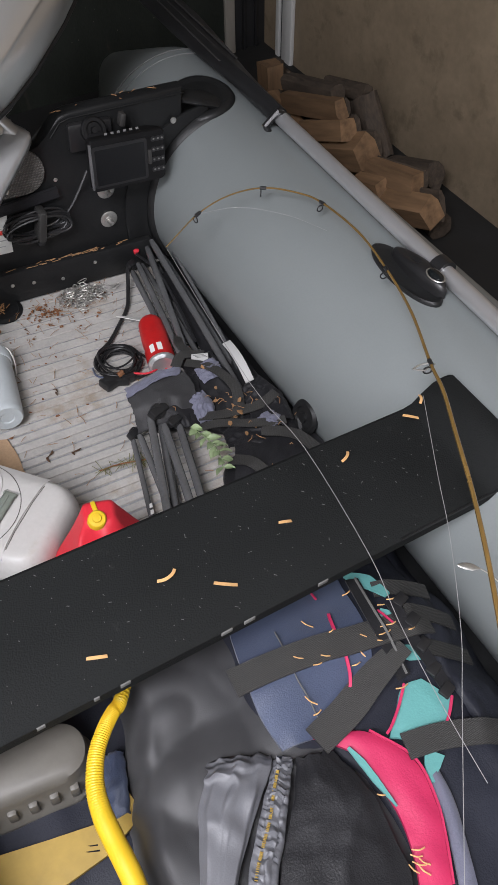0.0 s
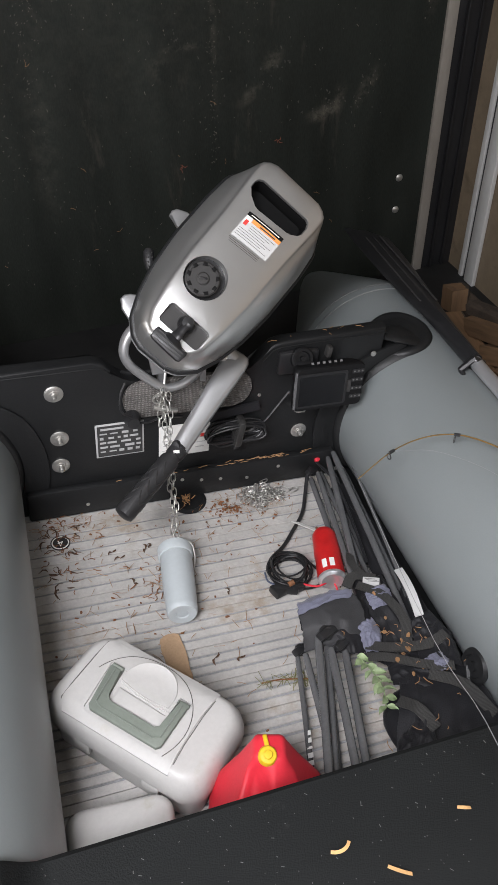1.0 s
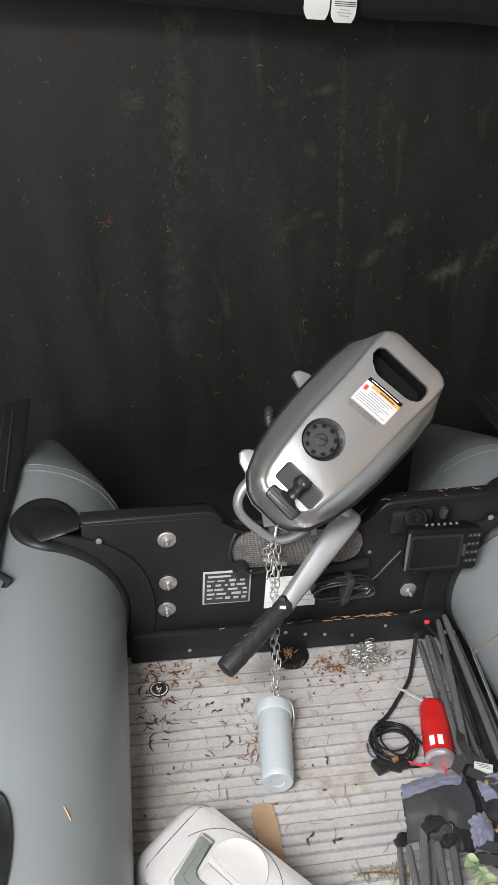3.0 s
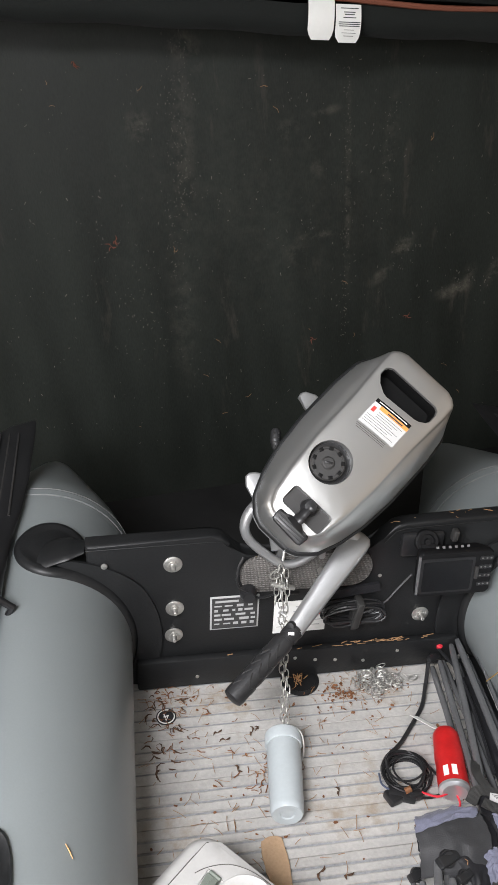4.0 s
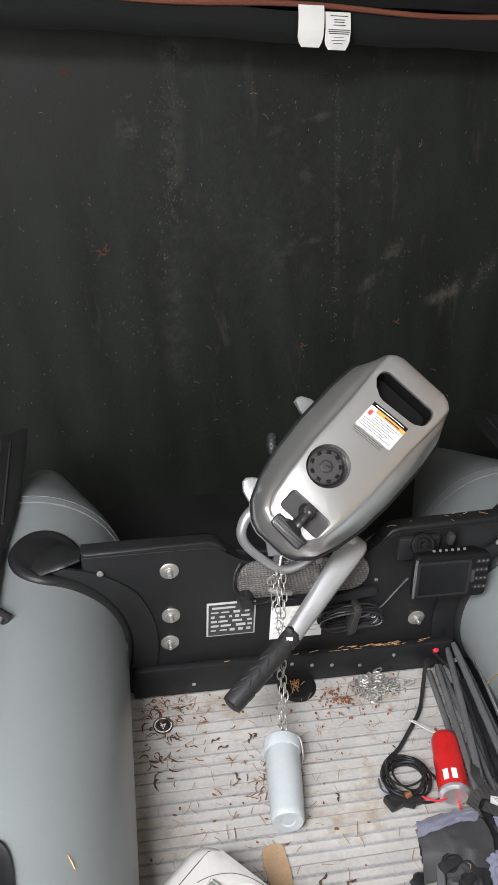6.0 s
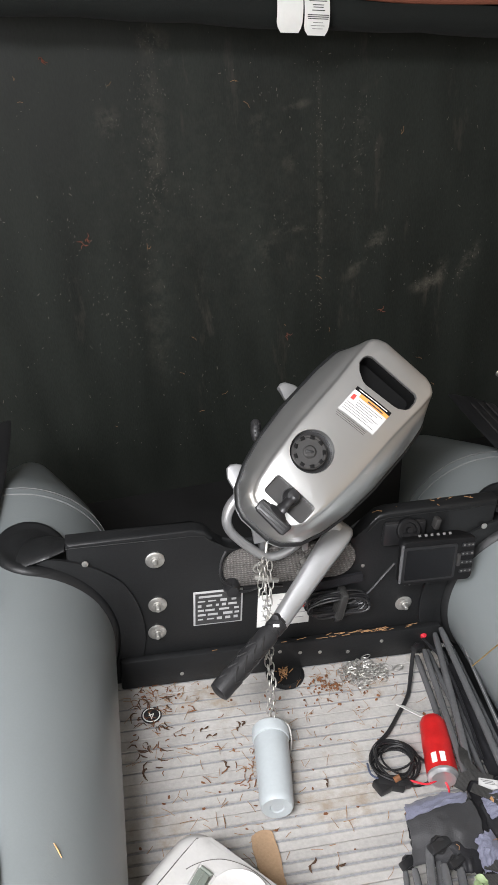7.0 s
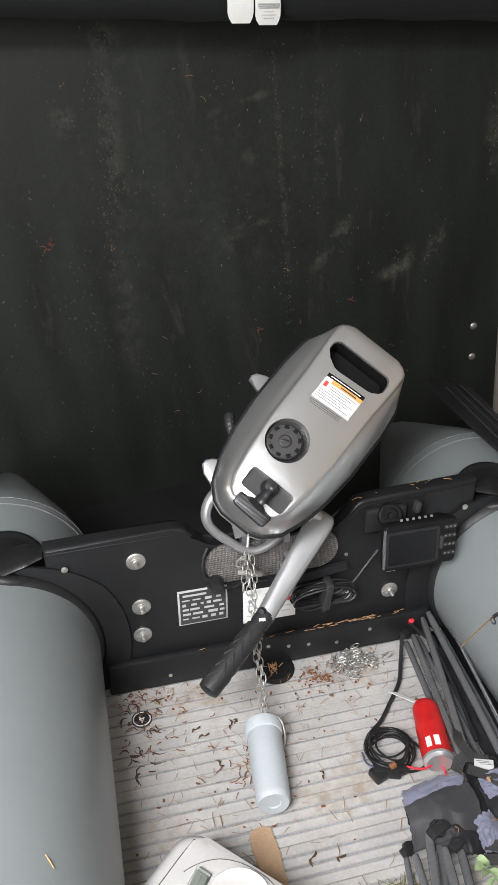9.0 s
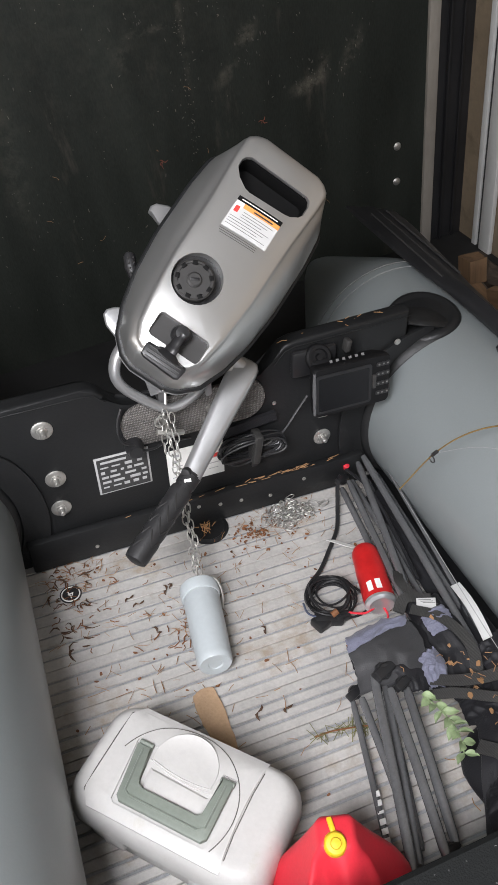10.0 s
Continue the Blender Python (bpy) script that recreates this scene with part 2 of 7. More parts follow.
chalk(BLACKWALL, ((.60, .64, .06, .035, -50, .8), (.53, .55, .06, .025, -40, .6), (.78, .47, .09, .035, -14, .9), (.83, .52, .03, .05, 10, .5), (.92, .53, .035, .09, 30, .7), (1.12, .86, .05, .22, 0, .5), (-.04, 1.25, .05, .05, 0, .7),
                  (-.06, 1.0, .05, .32, 4, .28), (.0, 1.22, .03, .06, 0, .5), (.42, .80, .015, .45, 1, .32), (.55, .95, .03, .2, 6, .30), (-.18, 1.06, .05, .06, 0, .55),
                  (.36, 1.05, .06, .018, -8, .5), (.24, 1.01, .05, .04, -20, .4), (.33, .70, .10, .014, -3, .5), (.25, .65, .05, .05, 0, .3), (.33, .90, .03, .05, 20, .4), (-.12, .45, .06, .3, 4, .22), (.15, .8, .7, .6, 0, .10)), (.105, .097, .078))


def slab(name, lo, hi, material, label, category="wall", bevel=0.0):
    bm = bmesh.new()
    box(bm, [(a + b) / 2 for a, b in zip(lo, hi)], [b - a for a, b in zip(lo, hi)], bevel=bevel)
    return solo(name, bm, material, label, category, "structure", base=ROOM)


slab("floor", (XL - .1, YF - .1, ZF - .1), (XR + .1, YB + .1, ZF), FLOORM, "dark floor covering under the boat", "floor")
slab("ceiling", (XL - .1, YF - .1, ZC), (XR + .1, YB + .1, ZC + .1), WHITEP, "plain pale ceiling", "ceiling")
rear = slab("wall_rear", (XL, YB, ZF), (1.172, YB + .06, ZC), BLACKWALL, "black scuffed ramp door standing shut behind the boat")
slab("wall_right", (XR, YF, ZF), (XR + .06, YB + .06, ZC), BEIGE, "mottled beige papered side wall")
slab("wall_left", (XL - .06, YF, ZF), (XL, YB + .06, ZC), BEIGE, "mottled beige papered side wall")
slab("wall_front", (XL, YF - .06, ZF), (XR, YF, ZC), BEIGE, "mottled beige front wall")
slab("trim_metal_strip", (1.172, YB - .012, ZF), (1.210, YB + .05, ZC), STRIP, "weathered metal strip along the ramp edge", "trim", .003)
slab("trim_black_seal", (1.211, YB + .004, ZF), (XR - .001, YB + .055, ZC), BLACKP, "black rubber door seal in the corner", "trim")
slab("trim_seal_lip", (1.245, YB - .012, ZF), (1.253, YB + .004, ZC), BLACKP, "thin lip of the black door seal", "trim", .002)
slab("trim_seal_rib", (1.295, YB - .006, ZF), (1.305, YB + .004, ZC), BLACKP, "rib of the black door seal", "trim", .002)
slab("trim_white_narrow", (XR - .014, .935, ZF), (XR - .0005, .958, ZC), WHITEP, "narrow white trim strip on the side wall", "trim", .002)
slab("trim_dark_gap", (XR - .005, .912, ZF), (XR - .0005, .934, ZC), BLACKP, "dark gap between two white trim strips", "trim")
slab("trim_white_wide", (XR - .018, .852, ZF), (XR - .0005, .911, ZC), WHITEP, "wide white trim strip on the side wall", "trim", .004)

# bolts and scuffs of the ramp door
ORG[rear.name] = Matrix()


def blotch(cx, cz, w, h, seed, lean=0.0, material=SCUFF, bits=26):
    """A worn patch: many small thin flakes of scuffed coating just proud of the ramp."""
    rnd = random.Random(seed)
    bm = bmesh.new()
    for _ in range(bits // 3):
        x, z = rnd.gauss(0, .32) * w, rnd.gauss(0, .32) * h
        x += z * lean
        a, b = rnd.uniform(.001, .003), rnd.uniform(.002, .007)
        n = rnd.randint(5, 7)
        rot = rnd.uniform(-.6, .6)
        ring = []
        for k in range(n):
            t = 2 * math.pi * k / n
            r = rnd.uniform(.5, 1.1)
            px, pz = a * r * math.cos(t), b * r * math.sin(t)
            ring.append((cx + x + px * math.cos(rot) - pz * math.sin(rot), cz + z + px * math.sin(rot) + pz * math.cos(rot)))
        prism(bm, ring, .0006, pose(0, YB - .0002, 0, 90, 0, 0))
    part("scuff", bm, material, rear, angle=80)


for i, (cx, cz, w, h, lean, m, n) in enumerate((
        (.60, .61, .10, .11, .6, SCUFFD, 60), (.76, .50, .13, .07, .3, SCUFFD, 60), (.92, .54, .05, .12, .5, SCUFFD, 40), (.90, .50, .02, .10, .8, SCUFF, 12),
        (1.12, .86, .05, .24, .1, SCUFF, 50), (-.04, 1.25, .06, .05, 0, SCUFFD, 26), (-.05, .95, .03, .5, .03, SCUFFD, 34), (-.02, 1.05, .02, .4, 0, SCUFFD, 16),
        (.43, .78, .02, .38, -.05, SCUFFD, 30), (.50, .95, .03, .4, .1, SCUFFD, 30), (-.16, 1.06, .06, .08, 0, SCUFFD, 22), (.27, 1.08, .05, .05, .4, SCUFFD, 26),
        (-.10, .30, .03, .3, .1, SCUFFD, 20), (-.3, .7, .4, .4, 0, SCUFFD, 22), (.35, .9, .5, .4, 0, SCUFFD, 26), (.38, .50, .05, .1, 0, SCUFFD, 8), (.30, .72, .1, .07, 0, SCUFFD, 24))):
    blotch(cx, cz, w, h, i, lean, m, n)
for x, z in ((1.075, .209), (1.074, .091)):
    bm = bmesh.new()
    lathe(bm, ((.0, 0), (.013, 0), (.013, .002), (.009, .005), (.003, .006), (0, .006)), pose(x, YB, z, 90, 0, 0), 16)
    part("bolt", bm, STEEL, rear)
# specks and dry needles stuck to the ramp door
rnd = random.Random(4)
bm = bmesh.new()


def speck(x, z, big):
    a, l = rnd.gauss(1.4, .7), rnd.uniform(.0012, .004) * big
    sweep(bm, [(x, YB - .0008, z), (x + l * math.cos(a), YB - .0008, z + l * math.sin(a))], rnd.uniform(.0003, .0007) * (1 + .3 * big), 4)


for _ in range(420):
    speck(rnd.uniform(-.70, 1.0), rnd.uniform(0.0, 1.25), rnd.choice((1, 1, 1, 2.6)))
for x0, z0, x1, z1, w, n in ((.425, 1.17, .402, .35, .008, 120), (-.044, 1.26, -.126, .60, .022, 170), (.55, 1.05, .53, .70, .016, 50), (-.32, .8, -.18, .35, .06, 90), (-.1, .88, .0, .84, .05, 30)):
    for _ in range(n):
        t = rnd.random()
        speck(x0 + (x1 - x0) * t + rnd.gauss(0, w), z0 + (z1 - z0) * t + rnd.gauss(0, .02), rnd.choice((.7, 1, 1.6)))
part("specks", bm, SCUFF, rear)
bm = bmesh.new()
for x, z in ((-.323, 1.228), (-.303, .734), (-.29, .75), (.62, .40), (.30, .36)):
    for q in range(4):
        a, l = rnd.uniform(0, 6.28), rnd.uniform(.008, .022)
        sweep(bm, [(x, YB - .002, z), (x + .5 * l * math.cos(a), YB - .004, z + .5 * l * math.sin(a)), (x + l * math.cos(a + .5), YB - .002, z + l * math.sin(a + .5))], [.0006, .0014, .0005], 4)
part("stuck_needles", bm, PIPING, rear, "rust-brown needle bits stuck to the ramp")

# window and blind in the side wall
win = thing("window_1", (XR - .02, .3, .2), "grey slatted blind pulled askew before a dark window", "window", base=ROOM)
win["kind"] = "structure"
bm = bmesh.new()
box(bm, (XR - .004, .573, .545), (.006, .31, .62))
part("pane", bm, GLASSD, win)
me_slat = None
for i in range(26):
    z = .250 + .0225 * i
    bm = bmesh.new()
    pts = []
    for k in range(5):
        t = (k - 2) / 2
        pts.append((XR - .024 + .016 * t, z + .007 * t + .003 * (1 - t * t)))
    loft(bm, [[(x, y, zz + .2 * (.728 - y)) for x, zz in pts] + [(x, y, zz - .0012 + .2 * (.728 - y)) for x, zz in pts[::-1]] for y in (.418, .728)])
    part("slat", bm, BLIND, win)
bm = bmesh.new()
box(bm, (XR - .024, .573, .262), (.03, .314, .014), (-11.3, 0, 0), .003)
part("bottom_rail", bm, BLIND, win)
for y in (.68, .48):
    bm = bmesh.new()
    sweep(bm, [(XR - .041, y, .231 + .2 * (.728 - y)), (XR - .041, y, .82)], .0012, 5)
    part("cord", bm, PAPER, win)


# firewood stacked along the side wall
def split_log(at, turn, length, w, h, seed, bark=False):
    rnd = random.Random(seed)
    if bark:
        base = [(w / 2 * r * math.cos(t), h / 2 * r * math.sin(t)) for t, r in [(2 * math.pi * k / 11, rnd.uniform(.85, 1.08)) for k in range(11)]]
    else:
        base = [(w / 2 * x * rnd.uniform(.82, 1.05), h / 2 * y * rnd.uniform(.78, 1.05)) for x, y in rnd.choice((((1, -.9), (1, .8), (-.2, 1), (-1, .7), (-.95, -1)), ((1, -1), (.9, .9), (-1, 1), (-1, -.5), (-.6, -1)), ((1, -.6), (.7, 1), (-1, .8), (-.9, -1), (.3, -1))))]
    spin = radians(rnd.uniform(-24, 24))
    base = [(.9 * (x * math.cos(spin) - y * math.sin(spin)), .9 * (x * math.sin(spin) + y * math.cos(spin))) for x, y in base]
    rings = []
    for j in range(6):
        z = (j / 5 - .5) * length
        rings.append([(x * rnd.uniform(.98, 1.02), y * rnd.uniform(.98, 1.02), z + rnd.uniform(-.003, .003)) for x, y in base])
    log = thing("firewood_log", at, "bark-covered firewood log in the stack by the wall" if bark else "split pale firewood log in the stack by the wall", "firewood", "firewood stack", turn, ROOM)
    bm = bmesh.new()
    loft(bm, rings)
    ob = new("wood", mesh_of("wood", bm, BARK if bark else WOOD, 30))
    ob.parent = log
    if not bark:
        bm = bmesh.new()
        loft(bm, [[(x * s, -h / 2 * .93 - (.010 if s < 1 else 0) , z) for x, s in ((-w * .42, 1), (-w * .2, .99), (w * .2, .99), (w * .42, 1))] + [(w * .4, -h / 2 * .75, z), (-w * .4, -h / 2 * .75, z)] for z in (-length * .495, 0, length * .495)])
        ob = new("bark", mesh_of("bark", bm, BARK, 30))
        ob.parent = log
    return log


LOGS = (
    ((1.130, .670, -.030), (1.130, .660, -.110), .075, .07, False), ((1.100, .514, -.015), (1.105, .260, .060), .062, .060, True), ((1.225, .480, -.041), (1.225, .281, .017), .056, .052, True),
    ((1.070, .470, -.049), (1.075, .200, .051), .065, .046, False), ((1.205, .285, .012), (1.205, .170, -.128), .14, .075, True), ((1.075, .360, -.085), (1.085, .172, .006), .075, .072, False),
    ((1.090, .275, -.110), (1.105, .110, -.036), .10, .105, False), ((1.095, .064, -.060), (1.105, -.119, -.009), .07, .054, False), ((1.205, .093, -.112), (1.205, -.073, -.041), .09, .075, True),
    ((1.055, .070, -.095), (1.060, -.035, -.056), .06, .048, False), ((1.070, .000, -.120), (1.085, -.205, -.030), .10, .085, False),
    ((1.20, .76, -.12), (1.20, .46, -.12), .10, .09, True), ((1.18, .45, -.12), (1.18, .16, -.125), .11, .09, False), ((1.18, .10, -.128), (1.16, -.18, -.128), .09, .08, True), ((1.08, .60, -.12), (1.04, .30, -.125), .10, .085, False))
for i, (a, b_, w, h, bk) in enumerate(LOGS):
    a, b_ = Vector(a), Vector(b_)
    q = (b_ - a).to_track_quat("Z", "X").to_euler()
    split_log(tuple((a + b_) / 2), [math.degrees(v) for v in q], (b_ - a).length, w, h, i, bk)
bm = bmesh.new()
box(bm, (XR - .0015, .182, .306), (.003, .042, .02), bevel=.0008)
solo("wall_sticker", bm, PAPER, "small white sticker on the beige wall", "sticker", base=ROOM)

# cushion hanging over the ramp door, with its paper tags
cush = thing("bunk_cushion", (0.1, .8, 1.3), "black cloth bunk cushion with rust-orange piping, hanging overhead", "cushion")
bm = bmesh.new()
rings = []
for i in range(41):
    x = -1.35 + 2.5 * i / 40
    sag = .0025 * math.sin(i * 1.3) + .002 * math.sin(i * .47)
    zb = 1.279 - .010 * (x + .56) / 1.2 + sag
    rings.append([(x, y, z) for y, z in ((.80, zb + .069), (.793, zb + .04), (.80, zb + .012), (.83, zb), (1.03, zb - .0), (1.03, zb + .069))])
loft(bm, rings)
part("lower_boxing", bm, CUSH, cush, angle=60)
bm = bmesh.new()
rings = []
for i in range(41):
    x = -1.35 + 2.5 * i / 40
    zb = 1.360 - .008 * (x + .56) / 1.2 + .003 * math.sin(i * .7)
    rings.append([(x, y, zb + z) for y, z in ((.805, 0), (.785, .03), (.78, .10), (.80, .16), (1.03, .17), (1.03, 0))])
loft(bm, rings)
part("upper_boxing", bm, CUSH, cush, angle=60)
bm = bmesh.new()
sweep(bm, [(-1.35 + 2.5 * i / 40, .795 + .004 * math.sin(i * .9), 1.354 - .010 * (-1.35 + 2.5 * i / 40 + .56) / 1.2 + .005 * math.sin(i * .6)) for i in range(41)], .0065, 8)
part("piping", bm, PIPING, cush)
for name, x0, w, top, h, lab in (("tag", .113, .063, 1.352, .088, "blank white paper tag"), ("tag", .180, .062, 1.340, .080, "printed white paper tag")):
    bm = bmesh.new()
    rings = []
    for k in range(9):
        t = k / 8
        y = .783 - .012 * math.sin(t * 3) - .004 * t
        cut = .012 * max(0, t - .82) / .18
        rings.append([(x0 + cut * (1 if w > .0625 else 1), y, top - h * t), (x0 + w * .5, y - .002, top - h * t), (x0 + w - cut * .6, y, top - h * t), (x0 + w - cut * .6, y + .0006, top - h * t), (x0 + w * .5, y - .0014, top - h * t), (x0 + cut, y + .0006, top - h * t)])
    loft(bm, rings)
    tag = part(name, bm, PAPER, cush, lab)
    if "printed" in lab:
        bm = bmesh.new()
        for k, (ww, t) in enumerate(((.7, .1), (.45, .2), (.4, .26), (.5, .34), (.85, .46), (.85, .51), (.8, .56), (.4, .66), (.55, .74), (.4, .82))):
            y = .783 - .012 * math.sin(t * 3) - .004 * t - .0028
            box(bm, (x0 + .033, y, top - h * t), (w * ww, .0006, .0018 if k < 7 else .001))
        part("print", bm, INK, tag)

# ---- boat ----
XT_L, XT_R, ZT, RT = -0.565, 0.598, 0.145, 0.207
boat = thing("inflatable_boat", (0.015, -0.5, -0.06), "grey inflatable boat with black transom and bench, lying on the floor", "boat")


def on_tube(xc, y, deg, lift=0.0, r=RT):
    """A point on a tube's skin: deg 0 is towards the keel line of +x, 90 on top."""
    a = radians(deg)
    return Vector((xc + (r + lift) * math.cos(a), y, ZT + (r + lift) * math.sin(a)))


END = ((.262, 1.0), (.30, .975), (.35, .90), (.40, .80), (.45, .695), (.50, .59), (.55, .485), (.60, .38), (.65, .27), (.685, .17), (.70, .06))


def side_tube(xc):
    bm = bmesh.new()
    ys = [(-2.6, RT), (-1.8, RT), (-1.0, RT), (-.5, RT), (0, RT), (.23, RT)] + [(y, RT * k) for y, k in END]
    sweep(bm, [(xc, y, ZT) for y, r in ys], [r for y, r in ys], 72)
    tube = part("side_tube", bm, PVC, boat, angle=60)
    bm = bmesh.new()
    for y, w in ((.268, .010),):
        prof = [(y - w, 0), (y - w, .0018), (y + w, .0012), (y + w, -.004)]
        loft(bm, [[on_tube(xc, p, 360 * k / 72, q) for p, q in prof] for k in range(73)], caps=False)
    part("seam_tape", bm, PVC, tube, "glued seam band of the same grey fabric")
    bm = bmesh.new()
    for y in (.255, .281):
        sweep(bm, [on_tube(xc, y, d, .0012) for d in range(-30, 211, 4)], .0009, 5)
    part("seam_line", bm, SEAM, tube)
    return tube


SEAM = mat("pale_glue_line", (0.235, 0.238, 0.235), 0.6, vary=0.3, bump=0.05)
tubes = {-1: side_tube(XT_L), 1: side_tube(XT_R)}


def saddle(xc, s):
    """Rubber cup on the tube's top that holds the transom's end, with its wing down the inside of the tube."""
    mid = 90 - s * -16 if s < 0 else 90 + 14
    mid = 74 if s < 0 else 106
    bm = bmesh.new()
    rings = []
    n = 40
    for f, lift in ((1.0, -.002), (1.0, .004), (.93, .010), (.80, .0115), (.74, .0085), (.55, .011), (.25, .013), (.02, .013)):
        ring = []
        for k in range(n):
            t = 2 * math.pi * k / n
            ring.append(on_tube(xc, .060 + .086 * f * math.sin(t), mid - s * 0 + math.degrees(.078 * f * math.cos(t) / RT), lift))
        rings.append(ring)
    loft(bm, rings)
    cup = part("transom_cup", bm, RUBBER, boat, "black moulded rubber cup", angle=50)
    # wing: a rounded band round the tube, from the cup down the inner side
    bm = bmesh.new()
    lo, hi = (-40, mid - 4) if s < 0 else (220, mid + 4)
    rings = []
    for k in range(37):
        t = k / 36
        d = hi + (lo - hi) * t
        w = .028 + .012 * max(0, 1 - t * 3)
        y0 = .014 - .010 * t
        rings.append([on_tube(xc, y0 - w, d, -.002), on_tube(xc, y0 - w * .9, d, .004), on_tube(xc, y0 - w * .4, d, .010), on_tube(xc, y0, d, .014), on_tube(xc, y0 + .01, d, .012), on_tube(xc, y0 + .01, d, -.002)])
    loft(bm, rings)
    part("transom_wing", bm, RUBBER, boat, "black rubber band glued round the tube", angle=60)
    # flat arc-shaped flange on the face of the transom
    bm = bmesh.new()
    a0, a1 = (-25, 72) if s < 0 else (205, 108)
    arc = []
    for k in range(25):
        d = a0 + (a1 - a0) * k / 24
        arc.append((RT + .012, d))
    for k in range(24, -1, -1):
        d = a0 + (a1 - a0) * k / 24
        grow = .052 * (1 - .75 * max(0, (k - 14) / 10))
        arc.append((RT + .012 + grow, d))
    prism(bm, [(xc + r * math.cos(radians(d)), ZT + r * math.sin(radians(d))) for r, d in arc], .006, pose(0, -.0005, 0, 90, 0, 0), .002)
    part("flange", bm, RUBBER, boat, "dark rubber flange on the transom face")
    # the wedge that bridges cup and transom top
    bm = bmesh.new()
    p = on_tube(xc, .03, mid, .012)
    q = p.lerp(Vector((-.40 if s < 0 else .43, .016, .386)), .62)
    sweep(bm, spline([p + Vector((s * .03, .01, -.01)), p.lerp(q, .35) + Vector((0, 0, .004)), p.lerp(q, .7) + Vector((0, 0, .002)), q], 5), [.052 - .0021 * k for k in range(16)], 16, .26)
    part("cup_neck", bm, RUBBER, boat)
    bm = bmesh.new()
    bolt_at = Vector((-.405, -.006, .345)) if s < 0 else Vector((.445, -.006, .345))
    lathe(bm, ((0, 0), (.007, 0), (.0065, .002), (.003, .003), (0, .003)), pose(*bolt_at, 90, 0, 0), 12)
    part("rivet", bm, STEEL, boat)


saddle(XT_L, -1)
saddle(XT_R, 1)

# deck: cross-ribbed aluminium planks, laid edge to edge across the boat
GROOVES = []
y, k = -.0190, -1
while y > -2.5:
    GROOVES.append((y, .0008 if k % 4 == 0 else .0029))  # every fourth joint is the thin seam between two planks
    y -= max(.0292 - .02 * abs(y), .0196)
    k += 1
plank, last = [], 0.0
for y, half_w in GROOVES + [(-2.52, .0008)]:
    if half_w < .001:
        prof = [(last, -.03), (last, -.0008), (last - .0008, 0.0)]
        for g in plank:
            prof += [(g + .0029, 0), (g + .0025, -.004), (g - .0025, -.004), (g - .0029, 0.0), (g - .0049, .0008), (g - .0079, .0)]
        prof += [(y + .0016, 0.0), (y + .0008, -.0008), (y + .0008, -.03)]
        bm = bmesh.new()
        loft(bm, [[(x, py, pz) for py, pz in prof] for x in (-.40, .43)])
        part("deck_plank", bm, DECK, boat, "cross-ribbed grey aluminium deck plank", angle=20)
        plank, last = [], y - .0008
    else:
        plank.append(y)
# Grey strips at the groove bottoms put the grooves' shade into colour.
GROOVE = mat("grey_groove_shade", (0.29, 0.297, 0.305), 0.6, vary=0.4, scale=9, fine=120, bump=0.1)
bm = bmesh.new()
for y, half_w in GROOVES:
    if y > -1.0 and half_w > .001:
        box(bm, (.015, y, -.0034), (.82, 2 * half_w - .0008, .0016))
part("groove_dirt", bm, GROOVE, boat, "grey strips shading the deck's grooves")["kind"] = "stuff"
bm = bmesh.new()
loft(bm, [[(x, y, -.05 + .10 * abs(x) ** 2) for x in (-.5, -.3, -.1, .1, .3, .53)] + [(x, y, -.056 + .10 * abs(x) ** 2) for x in (.53, .3, .1, -.1, -.3, -.5)] for y in (-2.5, .03)])
part("hull_bottom", bm, RUBBER, boat)

# Added dark strip puts the shade of the gap by the tube into colour.
bm = bmesh.new()
box(bm, (.415, -.82, .003), (.052, 1.60, .012), (0, 0, 0), .003)
part("edge_strip", bm, RUBBER, boat, "dark strip for the shaded gap along the deck's edge")
# transom
bm = bmesh.new()
top = [(-.44, .393), (-.19, .396), (-.168, .393), (-.150, .375), (-.128, .343), (-.11, .336), (.135, .328), (.155, .335), (.178, .365), (.20, .392), (.22, .398), (.47, .408)]
prism(bm, [(-.44, -.03), (.47, -.03)] + top[::-1], 0.036, pose(0, 0.036, 0, 90, 0, 0), 0.007, 3)
part("transom", bm, TRANSOM, boat, "black scuffed plywood transom")
bm = bmesh.new()
sweep(bm, [(x, -.0032, z - .010) for x, z in top[:4]], .0011, 6)
part("edge_bead", bm, TRANSOM, boat)
bm = bmesh.new()
sweep(bm, [(x, -.0032, z - .010) for x, z in top[8:]], .0011, 6)
part("edge_bead", bm, TRANSOM, boat)
bm = bmesh.new()
box(bm, (.016, -.012, .040), (.735, .020, .080), bevel=.005)
part("kick_plate", bm, TRANSOM, boat, "black angle plate along the foot of the transom")
for x, z in ((-.268, .334), (-.266, .216), (-.269, .140), (.286, .216), (.289, .143)):
    bm = bmesh.new()
    lathe(bm, ((0, 0), (.0195, 0), (.0195, .002), (.017, .0035), (.010, .004), (.0095, .006), (.006, .0065), (.0055, .018), (.004, .020), (0, .020)), pose(x, -.0005, z, 90, 0, 0), 24)
    part("bolt", bm, STEEL, boat, "worn zinc bolt with a wide washer")
rnd = random.Random(2)
for x, y, z in ((-.22, -.0225, .03), (.047, -.0225, .05), (.094, -.0225, .044), (.161, -.0225, .034), (.24, -.0225, .055), (.179, -.0005, .264), (-.10, -.0225, .045), (.0, -.0225, .06)):
    bm = bmesh.new()
    lathe(bm, ((0, 0), (.0045, 0), (.004, .0015), (0, .002)), pose(x, y, z, 90, 0, 0), 10)
    part("screw", bm, STEEL, boat)
